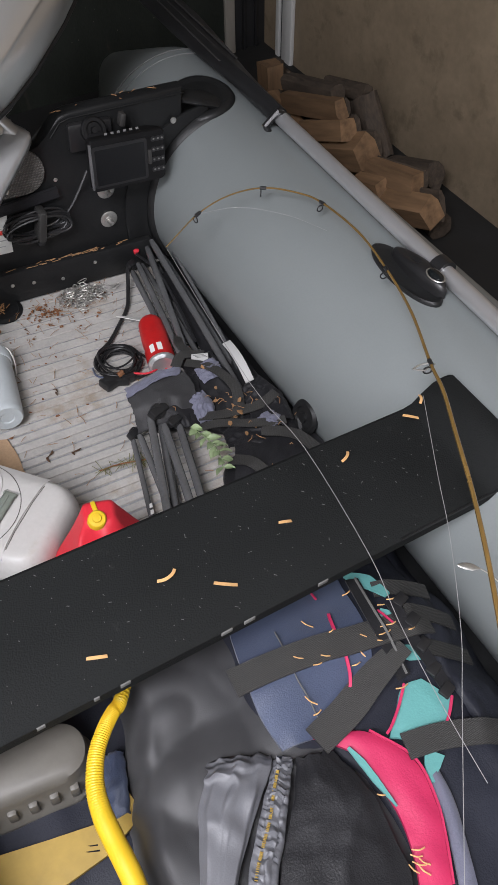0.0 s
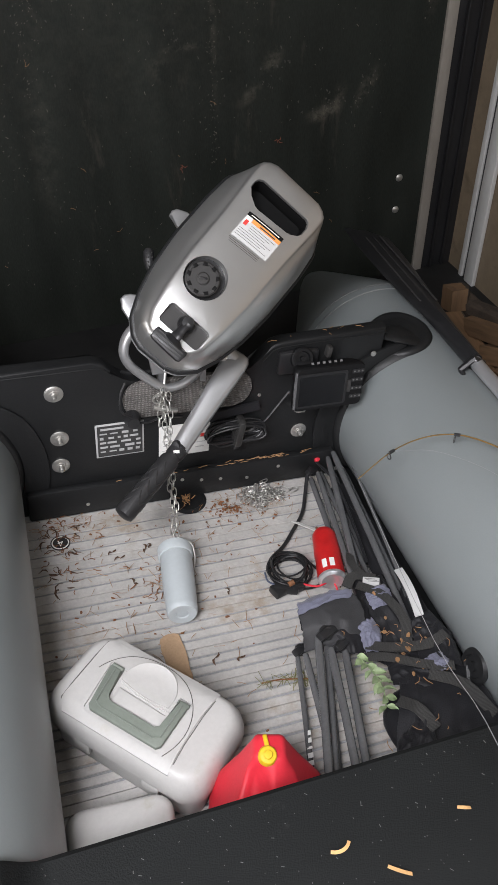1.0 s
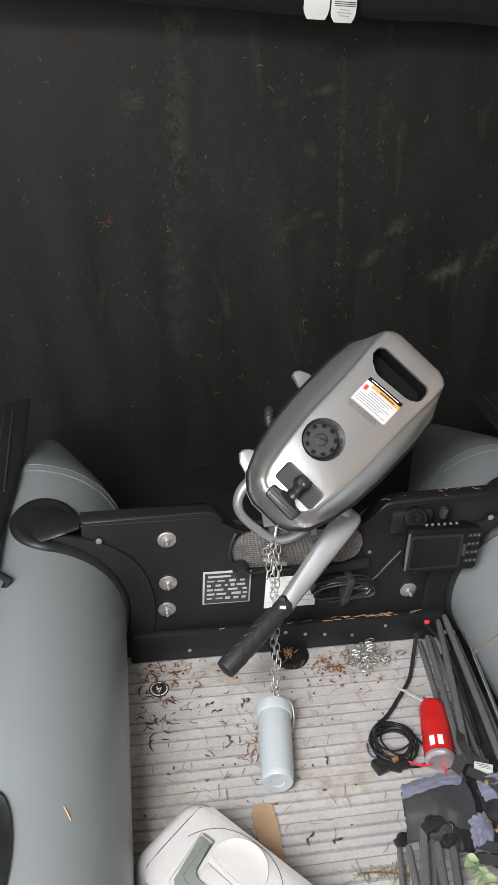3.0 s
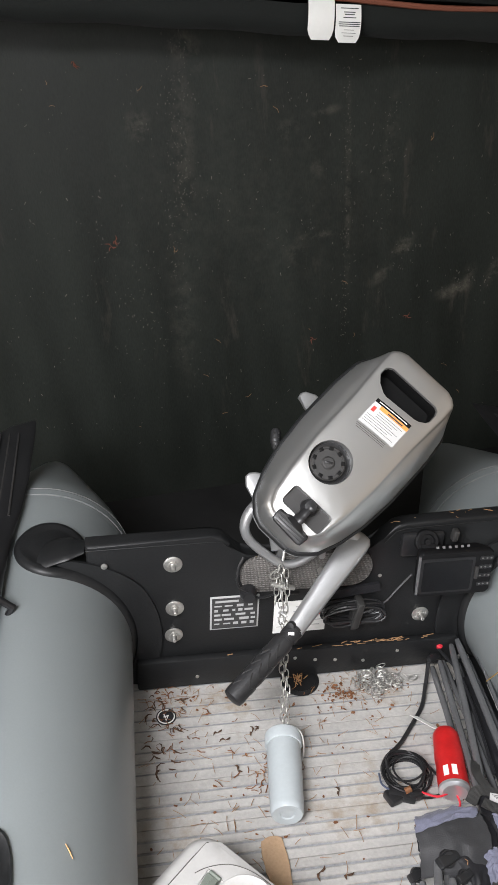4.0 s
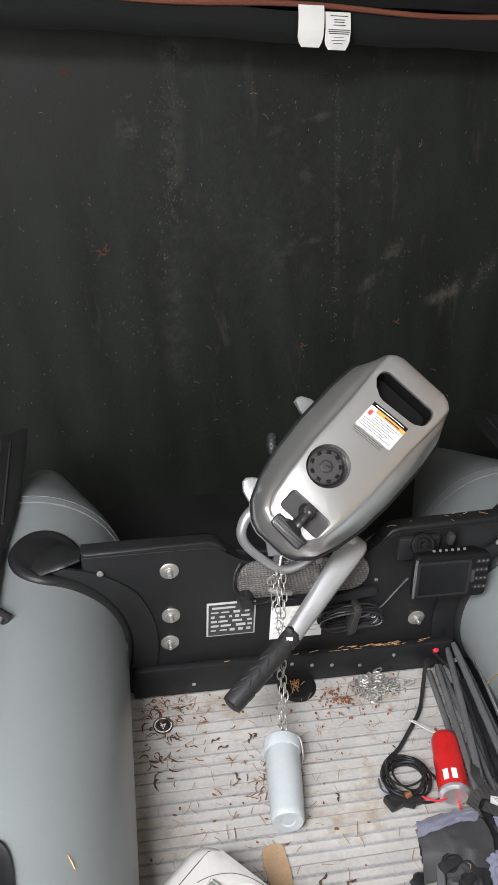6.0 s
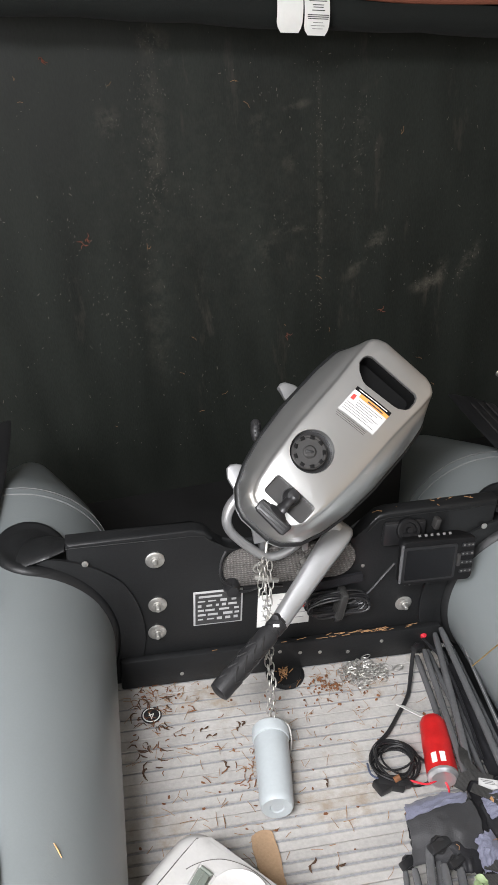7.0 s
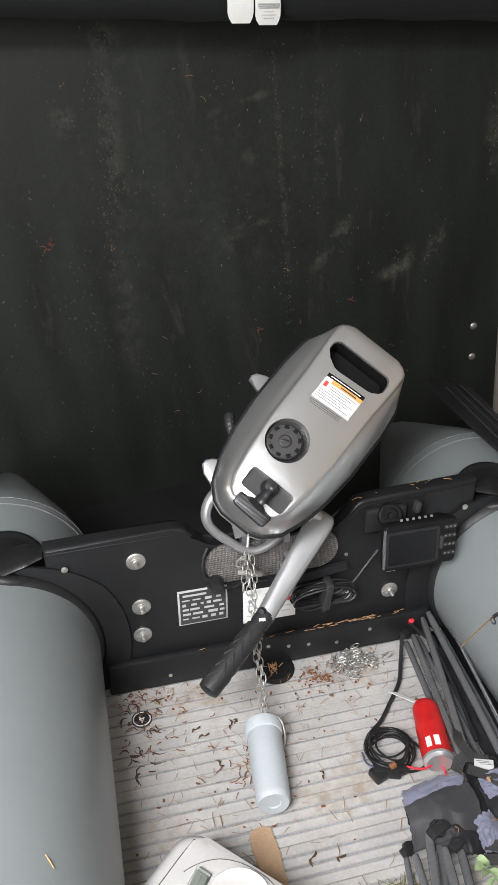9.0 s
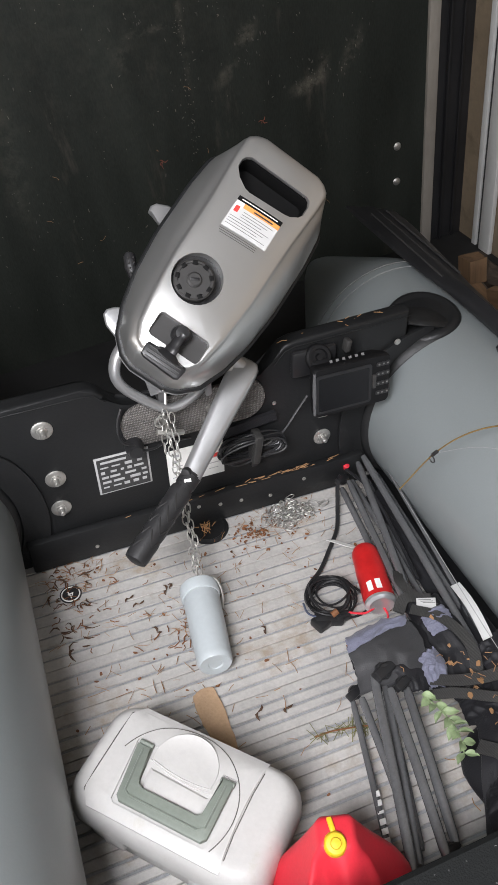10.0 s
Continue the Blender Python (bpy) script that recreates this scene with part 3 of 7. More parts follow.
# drain flap in the deck's edge
bm = bmesh.new()
lathe(bm, ((0, 0), (.044, 0), (.044, .003), (.036, .006), (.034, .004), (0, .004)), pose(.012, -.035, .0, 0, 0, 0), 28)
part("drain_flap", bm, RUBBER, boat, "round black drain flap on the deck")
# valve disc with a mark, on the deck
bm = bmesh.new()
lathe(bm, ((0, 0), (.0215, 0), (.0215, .0015), (0, .0015)), pose(-.294, -.101, .0018), 28)
disc = part("deck_mark", bm, BLACKP, boat, "black round sticker with a white 4")
bm = bmesh.new()
sweep(bm, [(-.294 + .0175 * math.cos(6.28318 * k / 28), -.101 + .0175 * math.sin(6.28318 * k / 28), .0034) for k in range(29)], .0014, 5)
part("ring", bm, PAPER, disc)


def text(body, size, m, material, parent, name="lettering", depth=.0002):
    cu = bpy.data.curves.new(name, "FONT")
    cu.body, cu.size, cu.extrude, cu.align_x, cu.align_y = body, size, depth, "CENTER", "CENTER"
    cu.materials.append(material)
    ob = new(name, cu)
    ob.parent = parent
    ob.matrix_basis = ORG[parent.name] @ m
    return ob


text("4", .026, pose(-.294, -.101, .0036, 0, 0, 195), PAPER, disc)

# bench
bm = bmesh.new()
rings = []
n = 60
for i in range(n + 1):
    x = -.455 + .955 * i / n
    z = .282
    for xc in (XT_L, XT_R):
        dx = x - xc
        if abs(dx) < RT:
            z = max(z, ZT + math.sqrt(RT * RT - dx * dx) + .012)
    z = min(z, .322)
    h = .016
    skew = .012 * (x - .02)
    y0, y1 = -1.048 + skew, -.858 + skew
    rings.append([(x, y, z + q) for y, q in ((y0, -h + .005), (y0 + .005, -h), (y1 - .005, -h), (y1, -h + .005), (y1, h - .007), (y1 - .007, h - .001), ((y0 + y1) / 2, h), (y0 + .010, h - .001), (y0, h - .009))])
loft(bm, rings)
bench = part("bench", bm, FOAM, boat, "black cloth-covered bench board, dusty and worn")
bm = bmesh.new()
sweep(bm, [(x, -1.0472 + .012 * (x - .02), .2915) for x in (.27, .31, .36, .40, .44)], .0022, 8)
part("worn_edge", bm, RUBBER, bench, "rubbed grey edge of the bench")
rnd = random.Random(8)
bm = bmesh.new()
for _ in range(190):
    x, y = rnd.uniform(-.40, .44), rnd.uniform(-1.04, -.87)
    a = rnd.gauss(2.2, .5)
    l = rnd.choice((rnd.uniform(.0004, .0018), rnd.uniform(.0006, .0045)))
    sweep(bm, [(x, y, .2982), (x + l * math.cos(a), y + l * math.sin(a), .2982)], .0004, 4)
for x in (-.235, -.17, -.135, -.002, .03, .14):
    box(bm, (x, -1.049 + .012 * x, .287), (rnd.uniform(.006, .016), .002, .007), (0, 0, 2), .0005)
LINT = mat("pale_lint", (0.15, 0.15, 0.145), 0.9, vary=0.2, bump=0)
part("lint", bm, LINT, bench)["kind"] = "stuff"

# ---- outboard motor, tilted up, cowl turned towards the bench ----
DARKTUBE2 = mat("worn_grip_ribs", (0.022, 0.022, 0.022), 0.5, vary=0.3, bump=0.1)
DEEP = mat("deep_black_plastic", (0.006, 0.006, 0.006), 0.7, vary=0.2, bump=0.05, spec=0.15)
GRIP = mat("black_grip_rubber", (0.018, 0.018, 0.019), 0.5, vary=0.2, scale=20, fine=150, bump=0.15)
DARKGREY = mat("dark_grey_plastic", (0.034, 0.033, 0.032), 0.5, vary=0.15, bump=0.05)
CAST = mat("painted_cast_aluminium", (0.42, 0.425, 0.43), 0.34, 0.7, vary=0.04, scale=8, fine=300, bump=0.02)
ORANGE = mat("orange_print", (0.85, 0.32, 0.08), 0.5, vary=0.03, bump=0)
LABELW = mat("faded_label_paper", (0.56, 0.56, 0.55), 0.5, vary=0.04, bump=0)
REDP = mat("red_print", (0.7, 0.05, 0.04), 0.5, vary=0.03, bump=0)
Mn = Vector((.1359, -.8499, .5091))
Ma = Vector((.7739, -.2298, -.5902))
Mu = Vector((.6186, .4742, .6265))
c9, s9 = math.cos(radians(9.4)), math.sin(radians(9.4))
Ma, Mu = Ma * c9 - Mu * s9, Mu * c9 + Ma * s9
Mn = (Mn - .25 * Ma).normalized()
Ma = Mu.cross(Mn).normalized()
Mo = Vector((.007, -.104, .62)) + Ma * .02
MOT = Matrix(((Ma.x, Mu.x, Mn.x, Mo.x), (Ma.y, Mu.y, Mn.y, Mo.y), (Ma.z, Mu.z, Mn.z, Mo.z), (0, 0, 0, 1)))
motor = thing("outboard_motor", (0.0, 0.0, .33), "silver outboard motor tilted up, clamped on the transom", "outboard motor")


def width_at(y, table):
    for (y0, w0), (y1, w1) in zip(table, table[1:]):
        if y <= y1:
            t = (y - y0) / (y1 - y0)
            return w0 + (w1 - w0) * max(t, 0)
    return table[-1][1]


def cowl_ring(table, z, n=44, dz=0.0):
    """A closed outline, both sides alike, from the half widths in the table."""
    ya, yb = table[0][0], table[-1][0]
    right = []
    for k in range(n + 1):
        t = (1 - math.cos(math.pi * k / n)) / 2
        y = ya + (yb - ya) * t
        right.append((width_at(y, table), y))
    pts = right + [(-w, y) for w, y in right[::-1]]
    return [MOT @ Vector((w, y, z + dz * y)) for w, y in pts]


T_TOP = ((-0.128, 0.034), (-0.122, 0.046), (-0.1, 0.058), (-0.05, 0.066), (0.02, 0.072), (0.13, 0.073), (0.2148, 0.078), (0.2459, 0.077), (0.2562, 0.064), (0.2599, 0.05))
T_MID = ((-0.139, 0.036), (-0.13, 0.056), (-0.1, 0.072), (-0.05, 0.083), (0.05, 0.092), (0.15, 0.093), (0.2148, 0.092), (0.2481, 0.08), (0.2592, 0.06), (0.2622, 0.05))
T_MAX = ((-0.149, 0.03), (-0.142, 0.05), (-0.118, 0.075), (-0.073, 0.093), (-0.02, 0.105), (0.05, 0.112), (0.15, 0.112), (0.2074, 0.107), (0.2429, 0.084), (0.2562, 0.062), (0.2599, 0.05))
T_LOW = ((-0.15, 0.03), (-0.143, 0.05), (-0.119, 0.075), (-0.074, 0.094), (-0.02, 0.105), (0.05, 0.11), (0.15, 0.106), (0.2, 0.096), (0.2296, 0.078), (0.2429, 0.056), (0.2474, 0.042))


def hole(pts):
    return [Vector((x, y, 0)) for x, y in pts]


cap_hole = [(-.020 + .040 * math.cos(2 * math.pi * k / 28), .004 + .041 * math.sin(2 * math.pi * k / 28)) for k in range(28)]
handle_hole = [(-.064, .193), (-.0645, .206), (-.061, .213), (-.053, .2175), (.052, .2185), (.059, .215), (.0625, .206), (.0625, .190), (.058, .182), (.046, .1735), (.037, .171), (-.027, .166), (-.036, .168), (-.053, .179)]
rope_hole = [(x + .006, y - .087) for x, y in rrect(.090, .040, .007, 3)]
bm = bmesh.new()


def half_line(table, n=44):
    ya, yb = table[0][0], table[-1][0]
    return [(width_at(y, table), y) for y in [ya + (yb - ya) * (1 - math.cos(math.pi * k / n)) / 2 for k in range(n + 1)]]


def full_line(table, z=0.0):
    right = half_line(table)
    return [Vector((w, y, z)) for w, y in right] + [Vector((-w, y, z)) for w, y in right[::-1]]


def crown(x, y):
    return .006 * (1 - (x / .075) ** 2) - .25 * max(0, -.02 - y) ** 2 * 4 - .10 * max(0, y - .20) ** 2 * 6


# top plate with its three openings
rim = full_line(T_TOP)
mid_y = .06
top_ring = [Vector((v.x * (1 - .0045 / max(abs(v.x), .02)), mid_y + (v.y - mid_y) * .975, 0)) for v in rim]
edges = []
loops = []
for ring in (top_ring, hole(cap_hole), hole(handle_hole), hole(rope_hole)):
    vs = [bm.verts.new(v) for v in ring]
    loops.append([(round(v.x, 5), round(v.y, 5)) for v in ring])
    edges += [bm.edges.new((vs[k], vs[(k + 1) % len(vs)])) for k in range(len(vs))]
bmesh.ops.triangle_fill(bm, use_beauty=True, edges=edges)
inner = [e for e in bm.edges if len(e.link_faces) == 2]
bmesh.ops.subdivide_edges(bm, edges=inner, cuts=2)
found = {(round(v.co.x, 5), round(v.co.y, 5)): v for v in bm.verts}
loops = [[found[k] for k in ring] for ring in loops]
outer = loops[0]
for v in bm.verts:
    v.co.z = crown(v.co.x, v.co.y)
# walls of the openings, with a small rounded lip
for vs, depth, shrink in ((loops[1], .020, .96), (loops[2], .006, .975), (loops[3], .016, .97)):
    cx = sum((v.co for v in vs), Vector()) / len(vs)
    prev = vs
    for dz, sh in ((.0008, .992), (.0026, .984), (depth, shrink)):
        ring = [bm.verts.new(Vector((cx.x + (v.co.x - cx.x) * sh, cx.y + (v.co.y - cx.y) * sh, v.co.z - dz))) for v in vs]
        for k in range(len(vs)):
            bm.faces.new((prev[k], prev[(k + 1) % len(vs)], ring[(k + 1) % len(vs)], ring[k]))
        prev = ring
# rounded crest, sloping shoulders and upright sides
slopes = [spline([Vector((p.x, p.y, crown(p.x, p.y) - .0042)), q, r, r - Vector((0, 0, .014))], 6) for p, q, r in zip(rim, full_line(T_MID, -.023), full_line(T_MAX, -.060))]
levels = []
for sh, dz in ((.35, -.0004), (.68, -.0015), (.9, -.0029)):
    levels.append([Vector((a.co.x + (p.x - a.co.x) * sh, a.co.y + (p.y - a.co.y) * sh, crown(p.x, p.y) + dz)) for a, p in zip(outer, rim)])
for j in range(len(slopes[0])):
    levels.append([line[j] for line in slopes])
prev = outer
for level in levels:
    ring = [bm.verts.new(p) for p in level]
    for k in range(len(ring)):
        bm.faces.new((prev[k], prev[(k + 1) % len(ring)], ring[(k + 1) % len(ring)], ring[k]))
    prev = ring
bm.faces.new(prev)
bmesh.ops.transform(bm, matrix=MOT, verts=bm.verts)
cowl = part("cowl", bm, SILVER, motor, "silver painted engine cowl", angle=50)
bm = bmesh.new()
gk = cowl_ring(T_MAX, -.079)
sweep(bm, gk + gk[:1], .0078, 10)
part("gasket", bm, RUBBER, cowl, "black rubber gasket round the cowl")
bm = bmesh.new()
loft(bm, [[MOT @ Vector((v.x * k, .055 + (v.y - .055) * k, z)) for v in full_line(T_MAX)] for k, z in ((.985, -.084), (1.012, -.087), (1.012, -.092), (.99, -.095), (.975, -.137))])
lower = part("lower_cowl", bm, DARKGREY, motor, "dark lower engine cover", angle=50)
bm = bmesh.new()
tray = [v for v in full_line(T_MAX) if v.y < .02]
tray.sort(key=lambda v: (math.atan2(v.x, .02 - v.y)))
sweep(bm, [MOT @ Vector((v.x * 1.015, v.y - .003, -.096)) for v in tray], .0042, 8)
part("tray_lip", bm, CAST, motor, "thin silver lip of the engine tray")
# floors of the recesses
bm = bmesh.new()
lathe(bm, ((0, 0), (.0395, 0), (.0395, .002), (0, .002)), MOT @ pose(-.020, .004, -.011), 28)
part("cap_well", bm, BLACKP, cowl)
bm = bmesh.new()
hc = Vector((0, .198, 0))
loft(bm, [[MOT @ Vector((x * s, hc.y + (y - hc.y) * s, z)) for x, y in handle_hole] for s, z in ((.99, -.050), (.99, -.048), (.985, -.0055), (.972, -.0055), (.960, -.046), (.5, -.046))])
part("handle_well", bm, DEEP, cowl)
bm = bmesh.new()
prism(bm, [(x, y - .0) for x, y in rope_hole], .002, MOT @ pose(0, 0, -.0115))
part("rope_well", bm, DARKGREY, cowl)
# filler cap
bm = bmesh.new()
lathe(bm, ((0, 0), (.0315, 0), (.0315, .010), (.029, .0125), (.0262, .0125), (.0258, .0105), (.012, .0105), (.0115, .013), (.009, .015), (0, .015)), MOT @ pose(-.023, -.002, .001), 36)
fcap = part("filler_cap", bm, DARKGREY, cowl, "black ribbed fuel filler cap")
for k in range(9):
    bm = bmesh.new()
    t = 2 * math.pi * k / 9
    box(bm, (0, 0, 0), (.0065, .0085, .003), bevel=.0008)
    bmesh.ops.transform(bm, matrix=MOT @ pose(-.023 + .0265 * math.cos(t), -.002 + .0265 * math.sin(t), .0122, 0, 0, 360 * k / 9), verts=bm.verts)
    part("notch", bm, DEEP, fcap)
bm = bmesh.new()
box(bm, (0, 0, 0), (.014, .004, .004), bevel=.001)
bmesh.ops.transform(bm, matrix=MOT @ pose(-.023, -.002, .016, 0, 0, 30), verts=bm.verts)
part("vent_screw", bm, BLACKP, fcap)
# starter handle
bm = bmesh.new()
lathe(bm, ((0, 0), (.015, 0), (.016, .006), (.014, .012), (.011, .014), (.010, .017), (.013, .02), (.010, .026), (0, .027)), MOT @ pose(.006, -.082, -.008), 20)
rope = part("starter_socket", bm, BLACKP, cowl)
bm = bmesh.new()
sweep(bm, spline([MOT @ Vector(p) for p in ((.006, -.084, .013), (.006, -.098, .014), (.006, -.112, .012), (.006, -.122, .008))], 4), [.012] + [.0095] * 6 + [.012] * 3 + [.018, .022, .026], 12, .55)
part("starter_stem", bm, BLACKP, rope)
bm = bmesh.new()
prism(bm, [(-.036, .006), (-.034, .011), (-.012, .013), (.012, .013), (.034, .011), (.036, .006), (.034, -.010), (.028, -.013), (-.028, -.013), (-.034, -.010)], .014, MOT @ pose(.005, -.131, -.004, 0, 0, -3), .004, 2)
grip = part("starter_grip", bm, BLACKP, rope, "black ribbed pull-start grip")
for k in range(4):
    bm = bmesh.new()
    sweep(bm, [MOT @ Vector((x, -.123 - k * .0055, .0098)) for x in (-.024, .034)], .0013, 6)
    part("rib", bm, DARKGREY, grip)
# warning label and lines of small print below it

def on_cowl(x, y, up=.0006):
    return MOT @ Vector((x, y, crown(x, y) + up))


def decal(x0, x1, y0, y1, up, material, parent, name, nx=6, ny=3):
    bm = bmesh.new()
    g = [[bm.verts.new(on_cowl(x0 + (x1 - x0) * i / nx, .006 + y0 + (y1 - y0) * j / ny + .06 * (x0 + (x1 - x0) * i / nx), up)) for i in range(nx + 1)] for j in range(ny + 1)]
    for j in range(ny):
        for i in range(nx):
            bm.faces.new((g[j][i], g[j][i + 1], g[j + 1][i + 1], g[j + 1][i]))
    return part(name, bm, material, parent)


lab = decal(-.037, .042, .094, .138, .0007, LABELW, cowl, "warning_label")
tagged(lab, "white warning label with orange and black bands")
decal(-.037, .042, .142, .150, .0008, DEEP, lab, "black_band")
decal(-.022, .042, .134, .1418, .0009, ORANGE, lab, "orange_band")
decal(-.036, -.023, .131, .1418, .0009, PAPER, lab, "symbol_field")
decal(-.033, -.026, .123, .134, .0011, REDP, lab, "flame_symbol", 2, 2)
for k in range(7):
    y = .1285 - .0047 * k
    decal(-.018 if k < 3 else -.034, .036 - .008 * (k % 3), y, y + .0008, .0011, INK, lab, "print_line", 4, 1)
for k in range(3):
    y = .089 - .0035 * k
    decal(-.037 + .002 * k, .03, y, y + .0007, .0009, INK, lab, "print_line", 4, 1)
decal(-.004, .030, .1362, .1388, .0012, INK, lab, "print_line", 4, 1)
decal(-.030, .034, .1452, .1468, .0012, PAPER, lab, "print_line", 4, 1)
# lower housing
half = half_line(T_LOW, 40)
bm = bmesh.new()
rings = []
for z, s in ((-.139, .985), (-.165, .96), (-.20, .80), (-.235, .55)):
    rings.append([MOT @ Vector((w * s, y * s, z)) for w, y in half + [(-w, y) for w, y in half[::-1]]])
loft(bm, rings)
part("lower_housing", bm, CAST, motor, "silver lower housing", angle=50)
# air slots along the lower cover
for s in (-1, 1):
    for k in range(5):
        y = -.02 + .042 * k
        bm = bmesh.new()
        sweep(bm, [MOT @ Vector((s * (width_at(y, T_MAX) * 1.0), y, -.100)), MOT @ Vector((s * (width_at(y + .03, T_MAX) * 1.0), y + .03, -.107))], .0046, 8, .6)
        part("air_slot", bm, DEEP, lower)
# shaft housing and leg behind the transom
bm = bmesh.new()
p0 = MOT @ Vector((0, .03, -.22))
leg_dir = (MOT.to_3x3() @ Vector((0, .12, -1))).normalized()
pts = [p0 + leg_dir * d for d in (0, .08, .16, .26, .36)]
sweep(bm, pts, [.055, .05, .042, .036, .034], 16, 1.3)
part("shaft_housing", bm, CAST, motor)
bm = bmesh.new()
sweep(bm, [p0 + leg_dir * d for d in (.34, .40, .46, .50)], [.04, .075, .06, .03], 16, .25)
part("anticavitation_plate", bm, CAST, motor)
# clamp bracket with its rail
bm = bmesh.new()
loop = spline([(-.060, .030, .500), (-.082, .004, .481), (-.107, -.005, .467), (-.122, -.010, .444), (-.124, -.015, .416), (-.106, -.020, .386), (-.056, -.025, .342), (-.028, -.026, .334), (.006, -.021, .343), (.036, -.008, .362), (.052, .012, .40)], 6)
sweep(bm, loop, .0115, 14, .8)
part("bracket_rail", bm, CAST, motor, "silver loop-shaped bracket rail")
for x in (-.055, .035):
    bm = bmesh.new()
    prism(bm, [(-.012, .33), (-.012, .47), (.05, .47), (.062, .35), (.062, .24), (.045, .24), (.045, .345), (.0, .345)], .014, Matrix(((0, 0, 1, x), (1, 0, 0, 0), (0, 1, 0, 0), (0, 0, 0, 1))), .003)
    part("clamp_arm", bm, CAST, motor)
    bm = bmesh.new()
    lathe(bm, ((0, 0), (.020, 0), (.020, .004), (.008, .006), (.0075, .05), (0, .05)), pose(x + .007, -.004, .300, 90, 0, 0), 18)
    part("clamp_screw", bm, STEEL, motor)
    bm = bmesh.new()
    sweep(bm, [(x - .018, -.052, .308), (x + .007, -.052, .300), (x + .032, -.052, .292)], [.005, .007, .005], 8)
    part("clamp_bar", bm, STEEL, motor)
bm = bmesh.new()
sweep(bm, [(-.05, .02, .44), (.05, .02, .44)], .020, 14)
part("tilt_tube", bm, CAST, motor)
bm = bmesh.new()
sweep(bm, [(0.0, .01, .35), (.0, .02, .42), (.01, .03, .50)], [.022, .03, .035], 14)
part("swivel_bracket", bm, CAST, motor)
bm = bmesh.new()
sweep(bm, [(-.061 + .010 * math.cos(t), -.035, .315 + .010 * math.sin(t)) for t in [2 * math.pi * k / 20 for k in range(21)]], .0026, 8)
sweep(bm, [(-.055, -.034, .323), (-.046, -.028, .345), (-.040, -.015, .375)], .0030, 8)
part("safety_ring", bm, STEEL, motor, "bright steel ring bolt")
bm = bmesh.new()
prism(bm, [(-.02, -.03), (.02, -.03), (.026, 0), (.018, .05), (-.016, .055), (-.026, .01)], .010, pose(-.052, -.012, .400, 78, 0, 8), .003)
part("bracket_plate", bm, CAST, motor)
# tabs of the levers on the cowl's far side
for pts in (((-.060, -.066), (-.092, -.070), (-.108, -.080), (-.116, -.090), (-.116, -.100), (-.102, -.113), (-.074, -.122), (-.055, -.120)), ((-.095, .118), (-.128, .115), (-.146, .106), (-.151, .097), (-.149, .086), (-.124, .084), (-.105, .074))):
    bm = bmesh.new()
    prism(bm, pts, .012, MOT @ pose(0, 0, -.117), .004, 3)
    part("lever_tab", bm, CAST, motor, "silver lever tab")
bm = bmesh.new()
sweep(bm, [MOT @ Vector(p) for p in ((-.10, -.016, -.112), (-.112, -.016, -.11), (-.122, -.008, -.11), (-.134, .006, -.11), (-.137, .010, -.11))], [.006, .009, .0105, .010, .006], 12)
choke = part("choke_knob", bm, GRIP, motor, "black knurled choke knob")
bm = bmesh.new()
for k in range(4):
    for q in (-1, 1):
        c = MOT @ Vector((-.112 - .006 * k + q * .003, -.016 + .006 * k + q * .003, -.0995))
        box(bm, tuple(c), (.0026, .0026, .0026), bevel=.0006)
part("knurl", bm, DARKGREY, choke)
# tiller
ta, tb, tc = Vector((.106, -.030, .384)), Vector((-.042, -.149, .270)), Vector((-.176, -.250, .212))
ax = (tb - ta).normalized()
face = Vector((-.30, -.78, .55))
face = (face - ax * face.dot(ax)).normalized()
wide = ax.cross(face).normalized()
bm = bmesh.new()
rings = []
for t, w, h, r in ((-.085, .010, .010, .004), (-.07, .020, .015, .006), (-.03, .0262, .0185, .010), (.03, .0275, .020, .011), (.15, .0268, .020, .011), (.5, .0228, .018, .0115), (.9, .0190, .0165, .0125), (1.0, .0185, .0165, .013)):
    p = ta.lerp(tb, t)
    rings.append([p + wide * x + face * y for x, y in rrect(2 * w, 2 * h, r, 4)])
loft(bm, rings)
tiller = part("tiller_arm", bm, CAST, motor, "silver tiller arm", angle=60)
bm = bmesh.new()
sweep(bm, [Vector((.05, -.005, .44)), Vector((.080, -.02, .415)), ta], [.012, .016, .018], 10)
part("tiller_pivot", bm, CAST, tiller)
bm = bmesh.new()
prism(bm, rrect(.016, .011, .003, 2), .010, Matrix.Translation(ta + wide * .022 + ax * -.010 + face * .012) @ face.to_track_quat("Z", "Y").to_matrix().to_4x4(), .0015)
part("pivot_block", bm, CAST, tiller)
bm = bmesh.new()
lathe(bm, ((0, 0), (.010, 0), (.010, .012), (.007, .014), (0, .014)), pose(.066, -.055, .418, 60, 0, 0), 6)
part("pivot_bolt", bm, STEEL, tiller)
bm = bmesh.new()
d = (tc - tb).normalized()
sweep(bm, [tb - d * .004, tb + d * .020, tb + d * .0205, tb + d * .028, tb + d * .029, tb + d * .036, tb.lerp(tc, .35), tb.lerp(tc, .7), tb.lerp(tc, .95), tc, tc + d * .003], [.0185, .0185, .0168, .0168, .0195, .0205, .0198, .0198, .0208, .0195, .012], 24)
grip = part("throttle_grip", bm, GRIP, tiller, "black rubber throttle grip with raised chevrons", angle=50)
f = ring_frames([tb, tc])[0]
